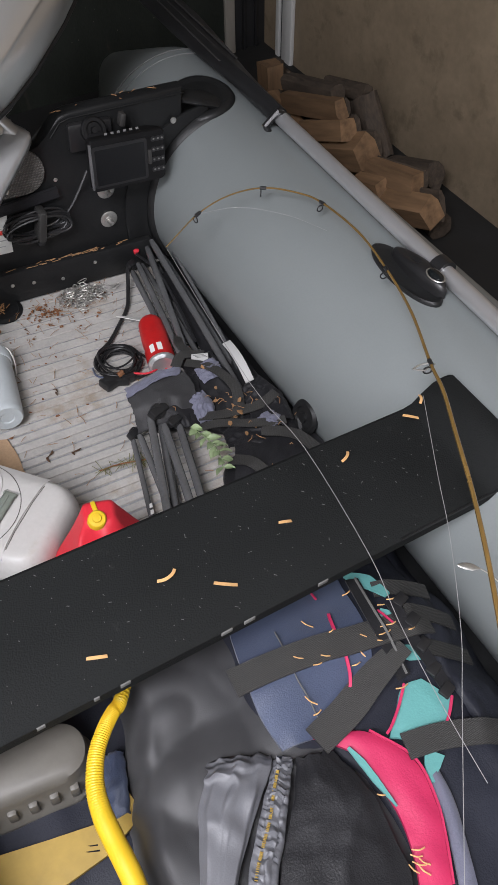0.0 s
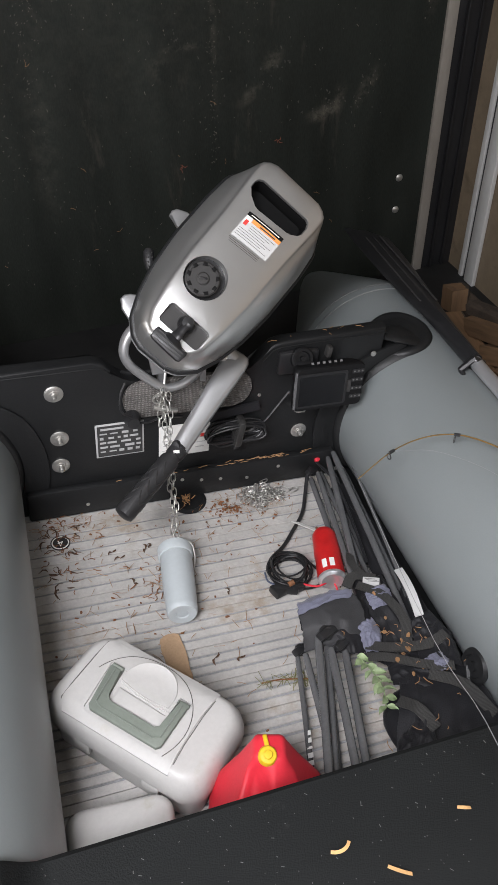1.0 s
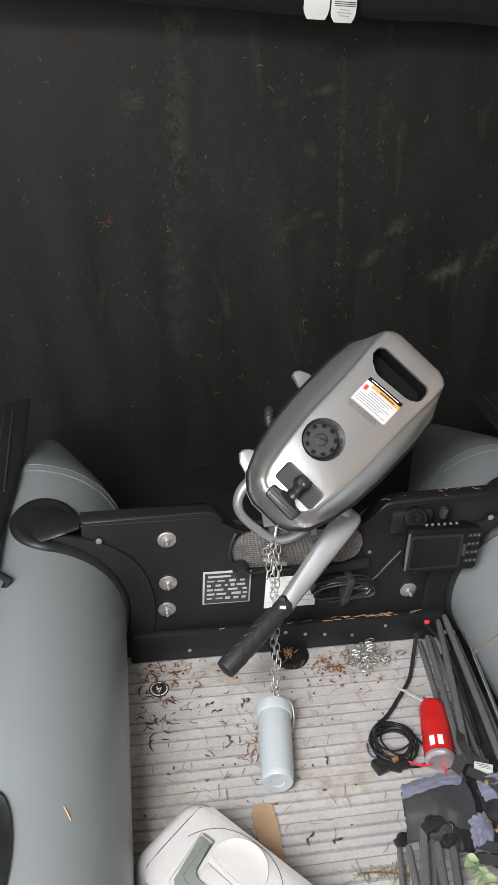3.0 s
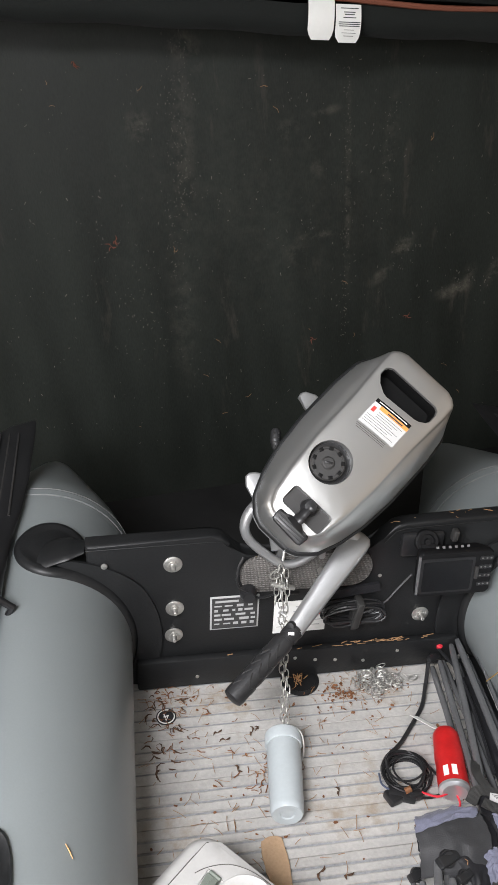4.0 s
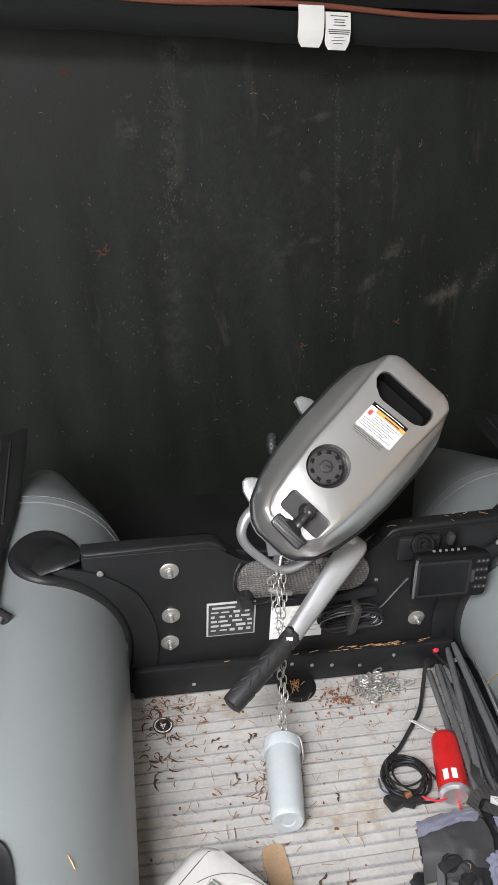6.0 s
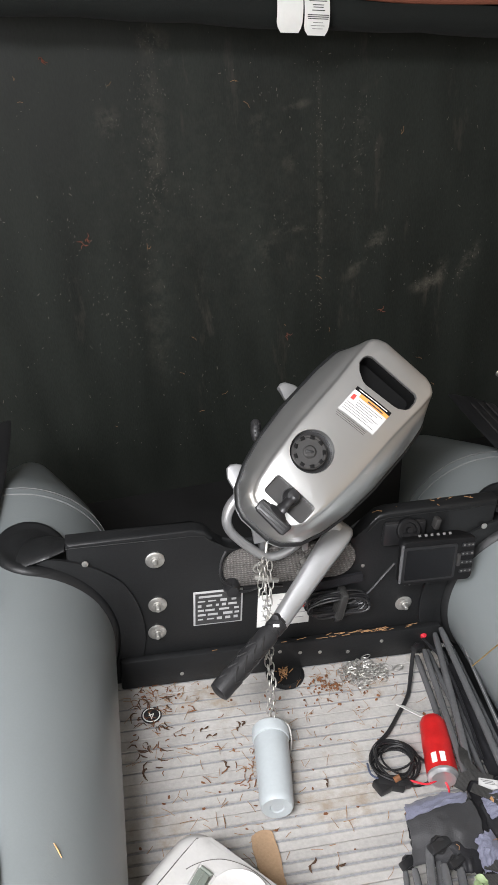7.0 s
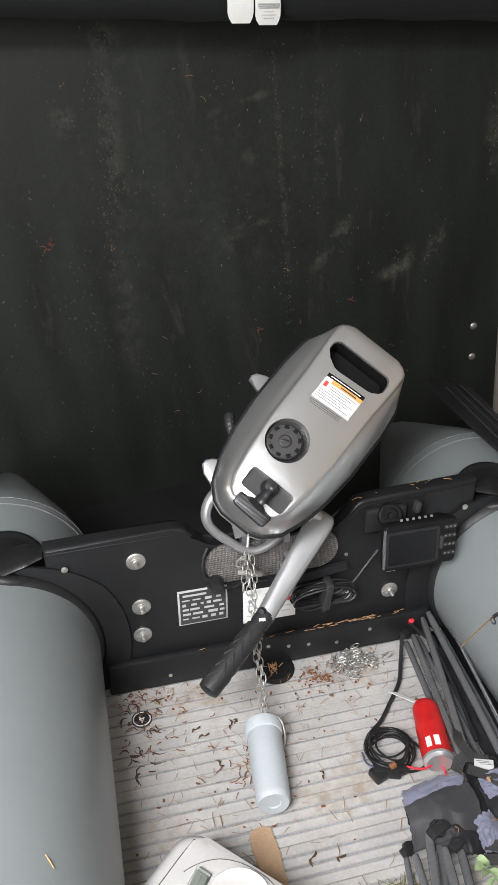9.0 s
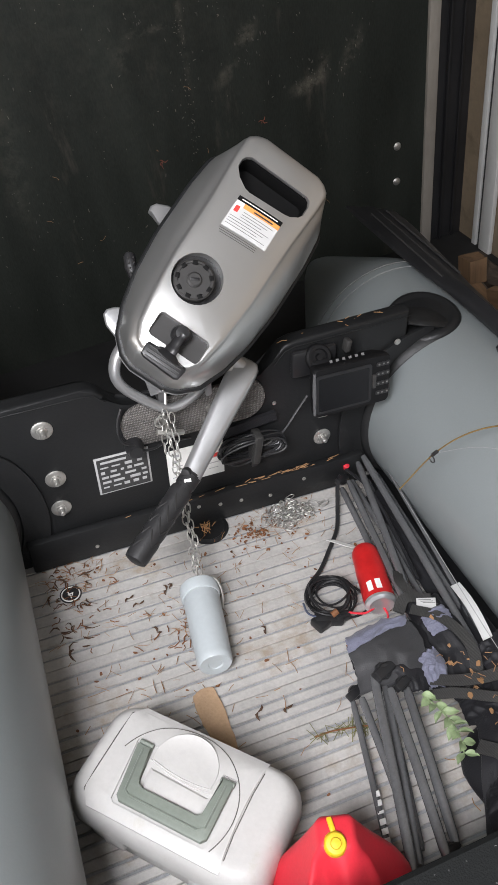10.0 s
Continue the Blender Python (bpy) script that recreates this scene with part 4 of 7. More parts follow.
for k in range(4):
    for turn_ in range(4):
        bm = bmesh.new()
        a0 = tb.lerp(tc, .28 + .145 * k + .07 * (turn_ % 2))
        pts = []
        for j in range(9):
            u = j / 8
            ang = math.pi / 2 * turn_ + math.pi * .42 * u
            along = d * (.022 * (1 - abs(2 * u - .8)))
            pts.append(a0 + along + (f[1] * math.cos(ang) + f[2] * math.sin(ang)) * .0197)
        sweep(bm, pts, .0016, 5)
        part("chevron", bm, DARKTUBE2, grip)
bm = bmesh.new()
box(bm, (0, 0, 0), (.012, .006, .0012), bevel=.0003)
bmesh.ops.transform(bm, matrix=Matrix.Translation(tb + d * .012 + face * .0186) @ face.to_track_quat("Z", "Y").to_matrix().to_4x4(), verts=bm.verts)
part("throttle_mark", bm, PAPER, grip)
bm = bmesh.new()
sweep(bm, [tb - d * .004, tb + d * .002], .0192, 18)
part("grip_collar", bm, BLACKP, tiller)
bm = bmesh.new()
lathe(bm, ((0, 0), (.009, 0), (.010, .006), (.008, .012), (0, .013)), pose(*(tb - d * .025 + Vector((-.022, -.012, .004))), 70, 0, -40), 12)
part("shift_knob", bm, BLACKP, tiller)
# pads of worn mesh under the clamp
PAD = mat("worn_woven_pad", (0.16, 0.15, 0.14), 0.6, vary=0.5, scale=30, fine=200, bump=0.6, stretch=(1, 0, 1), weave=.003)
bm = bmesh.new()
prism(bm, rrect(.285, .092, .042, 6), .010, pose(.013, -.0005, .297, 90, 0, 0), .002)
solo("clamp_pad", bm, PAD, "worn grey woven pad screwed on the transom under the motor clamp", "pad")

# ---- things on the transom ----
NAVY = mat("navy_nylon", (0.055, 0.072, 0.125), 0.42, vary=0.2, scale=12, fine=500, bump=0.25, sheen=0.2)
NYLON = mat("black_nylon", (0.014, 0.014, 0.016), 0.5, vary=0.25, scale=10, fine=400, bump=0.25, sheen=0.05, spec=0.25)
GREYN = mat("grey_coated_cloth", (0.135, 0.138, 0.152), 0.42, vary=0.15, scale=14, fine=500, bump=0.08)
PURPLE = mat("grey_violet_cloth", (0.14, 0.145, 0.20), 0.75, vary=0.2, scale=16, fine=400, bump=0.3, sheen=0.2)
WEB = mat("black_webbing", (0.040, 0.039, 0.037), 0.6, vary=0.3, scale=40, fine=420, bump=0.4, weave=.0012)
DARKNAVY = mat("dark_navy_cloth", (0.019, 0.021, 0.031), 0.6, vary=0.25, scale=12, fine=400, bump=0.25, spec=0.3)
PINK = mat("pink_neoprene", (0.55, 0.028, 0.105), 0.6, vary=0.1, fine=300, bump=0.15)
TEAL = mat("teal_neoprene", (0.12, 0.36, 0.35), 0.6, vary=0.12, fine=300, bump=0.15)
YELLOW = mat("yellow_plastic", (0.72, 0.47, 0.02), 0.4, vary=0.1, bump=0.04)
YELLOWD = mat("dusty_yellow_plastic", (0.36, 0.235, 0.04), 0.5, vary=0.2, bump=0.06)
RED = mat("red_plastic", (0.66, 0.028, 0.045), 0.46, vary=0.08, scale=9, fine=200, bump=0.06)
CANRED = mat("red_can_paint", (0.60, 0.02, 0.02), 0.32, 0.2, vary=0.12, scale=30, fine=150, bump=0.1)
BOXW = mat("dirty_white_plastic", (0.50, 0.49, 0.475), 0.42, vary=0.08, scale=8, fine=120, bump=0.05, spots=(0.44, 0.42, 0.37), spot_scale=14, spot_at=0.60)
BOXG = mat("grey_green_plastic", (0.19, 0.215, 0.185), 0.45, vary=0.15, scale=15, fine=150, bump=0.08, spots=(0.42, 0.42, 0.38), spot_scale=22, spot_at=0.66)
BEIGEP = mat("grey_beige_plastic", (0.125, 0.117, 0.102), 0.5, vary=0.15, bump=0.08)
BOTTLE = mat("milky_plastic", (0.46, 0.50, 0.515), 0.38, vary=0.06, scale=10, fine=120, bump=0.03)
CARD = mat("brown_cardboard", (0.40, 0.265, 0.16), 0.85, vary=0.2, scale=20, fine=200, bump=0.2)
NEEDLE = mat("dry_needles", (0.30, 0.165, 0.075), 0.75, vary=0.4, scale=30, fine=90, bump=0.0)
LEAFB = mat("dry_leaf_bits", (0.19, 0.078, 0.032), 0.8, vary=0.5, scale=30, fine=90, bump=0.2)
SHAVING = mat("wood_shaving", (0.62, 0.36, 0.15), 0.65, vary=0.15, scale=40, fine=200, bump=0.1, per_object=0.2)
LEAF = mat("pale_green_leaf", (0.22, 0.29, 0.15), 0.55, vary=0.25, scale=30, fine=120, bump=0.15, per_object=0.15)
GOLD = mat("amber_rod_blank", (0.36, 0.22, 0.07), 0.25, 0.6, vary=0.2, scale=20, bump=0.02, coat=0.5)
LINE = mat("clear_fishing_line", (0.27, 0.27, 0.27), 0.3, vary=0.05, bump=0)
DARKTUBE = mat("dark_grey_steel_tube", (0.22, 0.223, 0.23), 0.22, 0.6, vary=0.2, scale=14, fine=200, bump=0.03)
SCREEN = mat("dark_display_glass", (0.006, 0.006, 0.007), 0.25, vary=0.1, bump=0)
PALEB = mat("pale_grey_print", (0.45, 0.45, 0.45), 0.6, vary=0.1, bump=0)

plate = thing("capacity_plate", (-.138, 0, .19), "black capacity plate with pale border and print, on the transom", "plate")
bm = bmesh.new()
box(bm, (-.138, -.0015, .1925), (.106, .003, .092), bevel=.001)
part("backing", bm, PALEB, plate)
bm = bmesh.new()
box(bm, (-.138, -.0035, .1925), (.098, .0016, .084))
face = part("face", bm, INK, plate)
rnd = random.Random(5)
bm = bmesh.new()
box(bm, (-.155, -.0046, .2265), (.05, .0008, .005))
for j in range(5):
    x = -.182
    while x < -.095:
        w = rnd.uniform(.006, .022)
        box(bm, (x + w / 2, -.0046, .214 - .0125 * j), (min(w, -.094 - x), .0008, rnd.choice((.005, .0065, .003))))
        x += w + rnd.uniform(.003, .012)
part("print", bm, PALEB, face)
note = thing("warning_sticker", (.008, 0, .165), "white paper sticker with small drawings, on the transom", "sticker")
bm = bmesh.new()
box(bm, (.008, -.001, .165), (.118, .002, .090), bevel=.0006)
paper = part("paper", bm, PAPER, note)
bm = bmesh.new()
for j in range(5):
    for k in range(3):
        box(bm, (-.032 + .038 * k, -.0026, .195 - .014 * j), (rnd.uniform(.012, .03), .0008, rnd.choice((.0016, .0016, .006))))
part("print", bm, PALEB, paper)
bm = bmesh.new()
box(bm, (.052, -.0026, .172), (.014, .0008, .010))
part("red_mark", bm, REDP, paper)

FFCASE = mat("matt_black_case", (0.006, 0.006, 0.0065), 0.6, vary=0.15, bump=0.04, spec=.25)
ff = thing("fish_finder", (.322, -.03, .25), "black fish finder with a dark screen and keypad on the transom", "fish finder")
FM = pose(.312, -.066, .316, 84, 0, 0)
bm = bmesh.new()
loft(bm, [[FM @ Vector((x, y, z)) for x, y in rrect(w, h, r, 4)] for w, h, r, z in ((.110, .070, .012, -.040), (.140, .092, .012, -.034), (.158, .102, .012, -.014), (.164, .106, .012, -.004), (.164, .106, .012, .004), (.160, .102, .011, .0075))])
body = part("case", bm, FFCASE, ff)
bm = bmesh.new()
sweep(bm, [FM @ Vector((-.079, y, .0055)) for y in (-.046, 0, .046)], [.003, .0042, .003], 8)
part("edge_trim", bm, DARKTUBE, body, "worn grey edge of the case")
bm = bmesh.new()
prism(bm, rrect(.118, .084, .006, 3), .0018, FM @ pose(-.018, -.002, .0072))
part("screen_frame", bm, BLACKP, body)
bm = bmesh.new()
prism(bm, rrect(.106, .072, .003, 3), .0012, FM @ pose(-.018, -.003, .0082))
part("screen", bm, SCREEN, body)
bm = bmesh.new()
prism(bm, rrect(.008, .030, .002, 2), .006, FM @ pose(.046, .0, .006), .0015)
part("rocker_key", bm, DARKGREY, body)
rnd = random.Random(6)
for j in range(4):
    for k in range(3):
        bm = bmesh.new()
        prism(bm, rrect(.010, .010, .003, 2), .0014, FM @ pose(.056 + .0095 * k, .034 - .021 * j, .0070))
        key = part("key", bm, BLACKP, body)
        bm = bmesh.new()
        prism(bm, rrect(.004, .0035, .001, 1), .0005, FM @ pose(.056 + .0095 * k + rnd.uniform(-.001, .001), .034 - .021 * j, .0085))
        part("key_print", bm, LINT, key)
bm = bmesh.new()
for k in range(6):
    prism(bm, [(-.0048, -.006), (.0012, -.006), (.0048, .006), (-.0012, .006)], .0008, FM @ pose(-.036 + .0135 * k, .0512, -.012, -82, 0, 0))
part("name_bars", bm, SEAM, body)
bm = bmesh.new()
box(bm, (.258, -.008, .350), (.095, .016, .060), (0, 0, 0), .008)
mount = part("mount_plate", bm, BLACKP, ff, "black moulded mounting plate")
bm = bmesh.new()
lathe(bm, ((0, 0), (.026, 0), (.026, .010), (.023, .013), (.017, .013), (.015, .007), (.007, .007), (.006, .015), (0, .015)), pose(.262, -.016, .362, 62, 0, 0), 28)
part("swivel_mount", bm, FFCASE, ff)
bm = bmesh.new()
box(bm, (.262, -.040, .338), (.036, .034, .05), (12, 0, 0), .006)
part("mount_arm", bm, BLACKP, ff)
bm = bmesh.new()
box(bm, (.322, -.022, .378), (.012, .018, .026), (0, 8, 0), .003)
part("release_clip", bm, DARKGREY, ff)
bm = bmesh.new()
sweep(bm, spline([(.235, -.035, .29), (.222, -.012, .235), (.195, -.008, .19), (.155, -.012, .172), (.125, -.02, .18)], 6), .0022, 6)
part("power_cable", bm, DARKTUBE, ff)

coil = thing("cable_bundle", (.11, -.02, .15), "black cable bundle tied with a strap, hanging on the transom", "cable")
rnd = random.Random(7)
for k in range(11):
    bm = bmesh.new()
    a, b, cy = rnd.uniform(.050, .074), rnd.uniform(.020, .034), -.010 - .0026 * k
    pts = [(.122 + a * math.cos(t) + rnd.uniform(-.001, .001), cy + .003 * math.sin(3 * t), .184 + b * math.sin(t) + .005 * math.cos(2 * t + k)) for t in [2 * math.pi * j / 26 for j in range(27)]]
    sweep(bm, pts, .0026, 6)
    part("cable_loop", bm, BLACKP, coil)
bm = bmesh.new()
box(bm, (.128, -.026, .188), (.018, .036, .070), (0, 8, 0), .005)
part("strap", bm, WEB, coil)
bm = bmesh.new()
box(bm, (.125, -.022, .150), (.014, .014, .030), (0, 0, 0), .003)
part("plug", bm, BLACKP, coil)
bm = bmesh.new()
loft(bm, [[(x, y, .232 + .012 * (x - .1) / .07 + z) for x, z in ((.04, -.006), (.18, -.012), (.175, .010), (.05, .016))] for y in (-.008, -.016)])
part("tongue", bm, NYLON, coil)

knob = thing("cable_socket", (-.117, -.01, .25), "small black cable socket with a looped cable on the transom", "socket")
bm = bmesh.new()
lathe(bm, ((0, 0), (.018, 0), (.018, .012), (.014, .018), (.013, .026), (0, .026)), pose(-.113, -.0105, .258, 90, 0, 0), 20)
part("socket", bm, BLACKP, knob)
bm = bmesh.new()
sweep(bm, spline([(-.113, -.03, .27), (-.137, -.03, .29), (-.136, -.02, .325), (-.125, -.014, .35)], 5), .0028, 6)
sweep(bm, spline([(-.10, -.026, .25), (-.075, -.018, .243), (-.05, -.012, .245), (.0, -.010, .24)], 5), .0028, 6)
part("cable", bm, BLACKP, knob)


# ---- chain, bottle ----
def link_mesh(a=.0086, b=.0050, r=.0014):
    bm = bmesh.new()
    pts = []
    for j in range(15):
        t = 2 * math.pi * j / 14
        pts.append((b * math.cos(t), 0, a * math.sin(t) + (.002 if math.sin(t) > 0 else -.002)))
    sweep(bm, pts, r, 6, caps=False)
    return mesh_of("chain_link", bm, STEEL, 60)


LINK = link_mesh()


def chain(a, b, label, sag=0.0):
    a, b = Vector(a), Vector(b)
    ob = thing("chain", tuple(b), label, "chain")
    n = max(2, int((b - a).length / .0165))
    for k in range(n):
        t = (k + .5) / n
        p = a.lerp(b, t) + Vector((.002 * math.sin(k), 0, -sag * 4 * t * (1 - t)))
        q = (b - a).to_track_quat("Z", "Y").to_matrix().to_4x4() @ pose(0, 0, 0, 8 * math.sin(k * 2.1), 0, 90 * (k % 2) + 12 * math.sin(k * 1.7))
        l = new("link", LINK)
        l.parent = ob
        l.matrix_basis = ORG[ob.name] @ Matrix.Translation(p) @ q
    return ob


chain((-.052, -.040, .345), (-.060, -.196, .050), "zinc chain hanging from the motor bracket to the bottle", .006)
chain((-.041, -.045, .338), (-.052, -.192, .058), "second strand of zinc chain from motor bracket to bottle", .012)
chain((-.060, -.042, .335), (-.064, -.062, .262), "short zinc chain end hanging from the motor bracket")

bottle = thing("plastic_bottle", (-.075, -.30, .0), "milky white plastic bottle with a wide cap lying on the deck", "bottle")
d = Vector((-.088 + .062, -.387 + .205, 0)).normalized()
BM_ = Matrix.Translation((-.0615, -.203, .0365)) @ d.to_track_quat("Z", "Y").to_matrix().to_4x4()
bm = bmesh.new()
lathe(bm, ((0, .028), (.034, .028), (.0345, .034), (.0335, .10), (.0315, .165), (.0310, .172), (.028, .177), (.014, .176), (.012, .174), (0, .174)), BM_, 36)
part("body", bm, BOTTLE, bottle)
bm = bmesh.new()
lathe(bm, ((0, 0), (.012, 0), (.034, .001), (.0375, .005), (.0375, .026), (.036, .029), (.030, .030), (0, .030)), BM_, 36)
part("cap", bm, BOTTLE, bottle, "white screw cap")
bm = bmesh.new()
sweep(bm, spline([(-.060, -.196, .052), (-.045, -.202, .062), (-.028, -.215, .055), (-.024, -.235, .035), (-.03, -.25, .012)], 5), .002, 6)
part("clip", bm, STEEL, bottle)

# ---- deck clutter ----
can = thing("drink_can", (.262, -.29, 0), "crumpled red drink can with bare metal end lying on the deck", "can")
a, b = Vector((.275, -.236, .032)), Vector((.242, -.372, .032))
CM = Matrix.Translation(a) @ (b - a).to_track_quat("Z", "Y").to_matrix().to_4x4()
bm = bmesh.new()
L = (b - a).length
rings = []
rnd = random.Random(9)
for k in range(15):
    t = k / 14
    r = .0300 * (1 - .16 * max(0, 1 - t * 9) ** 2)
    ring = []
    for j in range(28):
        an = 2 * math.pi * j / 28
        dent = .0016 * math.exp(-((t - .30) / .16) ** 2) * (1 + math.cos(an * 3 + 1)) + .0012 * math.exp(-((t - .62) / .1) ** 2) * (1 + math.cos(an * 4)) + .0035 * max(0, 1 - t * 2.2)
        ring.append(CM @ Vector(((r - dent) * math.cos(an), (r - dent) * math.sin(an), L * t * .93)))
    rings.append(ring)
loft(bm, rings)
part("can_body", bm, CANRED, can, angle=60)
cv = CM.inverted().to_3x3() @ Vector((-.35, -.45, .8))
can_up = math.atan2(cv.y, cv.x)
bm = bmesh.new()
lathe(bm, ((.0302, L * .925), (.0305, L * .94), (.030, L * .965), (.0255, L * .99), (.0235, L), (.021, L * .985), (.012, L * .965), (0, L * .96)), CM, 28)
part("can_end", bm, ALU, can, "bare aluminium can end")
bm = bmesh.new()
for o, w in ((-.012, .014), (.008, .012)):
    ring = [CM @ Vector((.0306 * math.cos(an), .0306 * math.sin(an), z)) for an in [can_up + radians(o * 1600 - 5 + q) for q in (0, 10, 20)] for z in (L * .70, L * .86)]
    vs = [bm.verts.new(p) for p in ring]
    for q in range(2):
        bm.faces.new((vs[2 * q], vs[2 * q + 2], vs[2 * q + 3], vs[2 * q + 1]))
part("print", bm, PAPER, can)
bm = bmesh.new()
loft(bm, [[p + Vector((dx, dy, dz)) for dx, dy, dz in ((-.008, .003, 0), (.008, -.003, 0), (.008, -.003, .002), (-.008, .003, .002))] for p in (Vector((.233, -.172, .012)), Vector((.262, -.228, .034)))])
solo("paper_strip", bm, PAPER, "torn white paper strip lying by the red can", "paper")

wire = thing("cable_coil", (.17, -.31, 0), "black electric cable coiled on the deck with taped plugs", "cable")
rnd = random.Random(10)
for k in range(10):
    bm = bmesh.new()
    a_, b_ = rnd.uniform(.030, .049), rnd.uniform(.030, .046)
    ox, oy = rnd.uniform(-.005, .005), rnd.uniform(-.005, .005)
    pts = [(.168 + ox + a_ * math.cos(t), -.305 + oy + b_ * math.sin(t), .005 + .0028 * k + .004 * math.sin(2 * t + k)) for t in [2 * math.pi * j / 28 for j in range(29)]]
    sweep(bm, pts, .0022, 6)
    part("cable_loop", bm, BLACKP, wire)
bm = bmesh.new()
sweep(bm, spline([(.128, -.285, .012), (.145, -.262, .012), (.183, -.233, .009), (.224, -.189, .008), (.262, -.145, .008), (.285, -.10, .02), (.303, -.060, .045)], 6), .0045, 8)
part("cable", bm, BLACKP, wire)
bm = bmesh.new()
sweep(bm, spline([(.148, -.262, .012), (.19, -.270, .016), (.222, -.300, .014), (.235, -.345, .012), (.20, -.362, .012), (.15, -.352, .014)], 6), .0028, 6)
part("cable", bm, BLACKP, wire)
for x, y, w, h, rz in ((.145, -.350, .055, .022, -18), (.128, -.352, .03, .03, 20), (.17, -.355, .03, .016, 5)):
    bm = bmesh.new()
    box(bm, (x, y, .014), (w, h, .018), (0, 4, rz), .004)
    part("plug", bm, BLACKP, wire)
bm = bmesh.new()
sweep(bm, [(.150, -.352, .026), (.162, -.350, .030)], .006, 8)
part("copper_end", bm, LEAFB, wire)
bm = bmesh.new()
sweep(bm, spline([(.18, -.352, .02), (.21, -.368, .022), (.245, -.362, .02), (.25, -.385, .016), (.235, -.395, .012)], 5), .0022, 6)
part("red_wire", bm, RED, wire)
bm = bmesh.new()
sweep(bm, spline([(.115, -.30, .015), (.112, -.33, .022), (.13, -.348, .022)], 5), .0022, 6)
part("blue_wire", bm, NAVY, wire)

# a heap of small chain and swivels
heap = thing("chain_heap", (.19, -.07, 0), "small heap of zinc snap links and chain on the deck", "chain")
rnd = random.Random(11)
SNAP = link_mesh(.011, .006, .0011)
for k in range(58):
    l = new("link", SNAP if k % 3 else LINK)
    l.parent = heap
    l.matrix_basis = ORG[heap.name] @ pose(.190 + rnd.gauss(0, .024), -.066 + rnd.gauss(0, .016), .005 + abs(rnd.gauss(0, .006)), rnd.uniform(60, 120), rnd.uniform(-30, 30), rnd.uniform(0, 360))

# ---- tackle boxes ----
tb1 = thing("tackle_box", (-.20, -.612, 0), "dirty white plastic tackle box with a folded grey-green handle", "tackle box", turn=(0, 0, -47.0))
TM = pose(-.2125, -.609, 0, 0, 0, -47.0) @ Matrix.Scale(.975, 4)


def shell(bm, levels, m, n=6):
    loft(bm, [[m @ Vector((x, y, z)) for x, y in rrect(w, h, r, n)] for w, h, r, z in levels])


bm = bmesh.new()
TMB = TM @ pose(0, .008, 0)
shell(bm, ((.290, .144, .03, .001), (.298, .152, .032, .010), (.306, .162, .034, .072)), TMB)
part("tub", bm, BOXW, tb1)
bm = bmesh.new()
shell(bm, ((.312, .170, .04, .074), (.320, .179, .042, .078), (.3225, .181, .042, .082), (.3205, .1795, .042, .100), (.315, .175, .042, .114), (.306, .167, .041, .125), (.293, .156, .039, .1325), (.280, .146, .036, .1358), (.265, .132, .033, .1366), (.10, .05, .02, .1366)), TMB, 8)
lid = part("lid", bm, BOXW, tb1, angle=60)
# raised middle band of the lid, with a U-shaped recess for the handle
XA, XB = -.126, .099
recess = [(-.095, .040), (-.062, .040), (-.062, .024), (-.058, .018), (-.020, .0105), (.015, .0095), (.0455, .0135), (.0455, .045), (.071, .045), (.0705, -.052), (.066, -.057), (-.078, -.057), (-.083, -.052)]


def band_z(y):
    k = max(0, abs(y - .008) - .058)
    return .1398 - 10 * k * k - .12 * k


bm = bmesh.new()
ys = [.091 - .165 * k / 30 for k in range(31)]
outline = [Vector((XA + .020 * max(0, (abs(y - .008) - .062) / .03), y, 0)) for y in ys] + [Vector((XB - .006 * math.cos((y - .008) * 18), y, 0)) for y in ys[::-1]]
edges_, rim_ = [], []
for ring in (outline, [Vector((x, y, 0)) for x, y in recess]):
    vs = [bm.verts.new(v) for v in ring]
    rim_.append([(round(v.x, 5), round(v.y, 5)) for v in ring])
    edges_ += [bm.edges.new((vs[k], vs[(k + 1) % len(vs)])) for k in range(len(vs))]
bmesh.ops.triangle_fill(bm, use_beauty=True, edges=edges_)
cuts_ = [e for e in bm.edges if len(e.link_faces) == 2]
bmesh.ops.subdivide_edges(bm, edges=cuts_, cuts=3)
found = {(round(v.co.x, 5), round(v.co.y, 5)): v for v in bm.verts}
rim_ = [[found[k] for k in ring] for ring in rim_]
for v in bm.verts:
    v.co.z = band_z(v.co.y)
for vs in rim_:
    prev = vs
    for dz in (-.0006, -.0060):
        ring = [bm.verts.new(v.co + Vector((0, 0, dz))) for v in vs]
        for k in range(len(vs)):
            bm.faces.new((prev[k], prev[(k + 1) % len(vs)], ring[(k + 1) % len(vs)], ring[k]))
        prev = ring
bmesh.ops.transform(bm, matrix=TM, verts=bm.verts)
part("lid_band", bm, BOXW, lid, "raised middle band of the lid", angle=40)
# dark colour of the thin lines along the lid's ring and grooves
GAP = mat("dark_joint_line", (0.10, 0.095, 0.085), 0.8, vary=0.4, scale=40, fine=200, bump=0.05)
bm = bmesh.new()
sweep(bm, [TM @ Vector((-.012 + .100 * math.cos(t), -.010 + .096 * math.sin(t), band_z(-.010 + .096 * math.sin(t)) + .0001)) for t in [math.pi * (-.16 + 1.06 * k / 60) for k in range(61)]], .00075, 6)
part("lid_ring", bm, GAP, lid, "thin dark joint line")
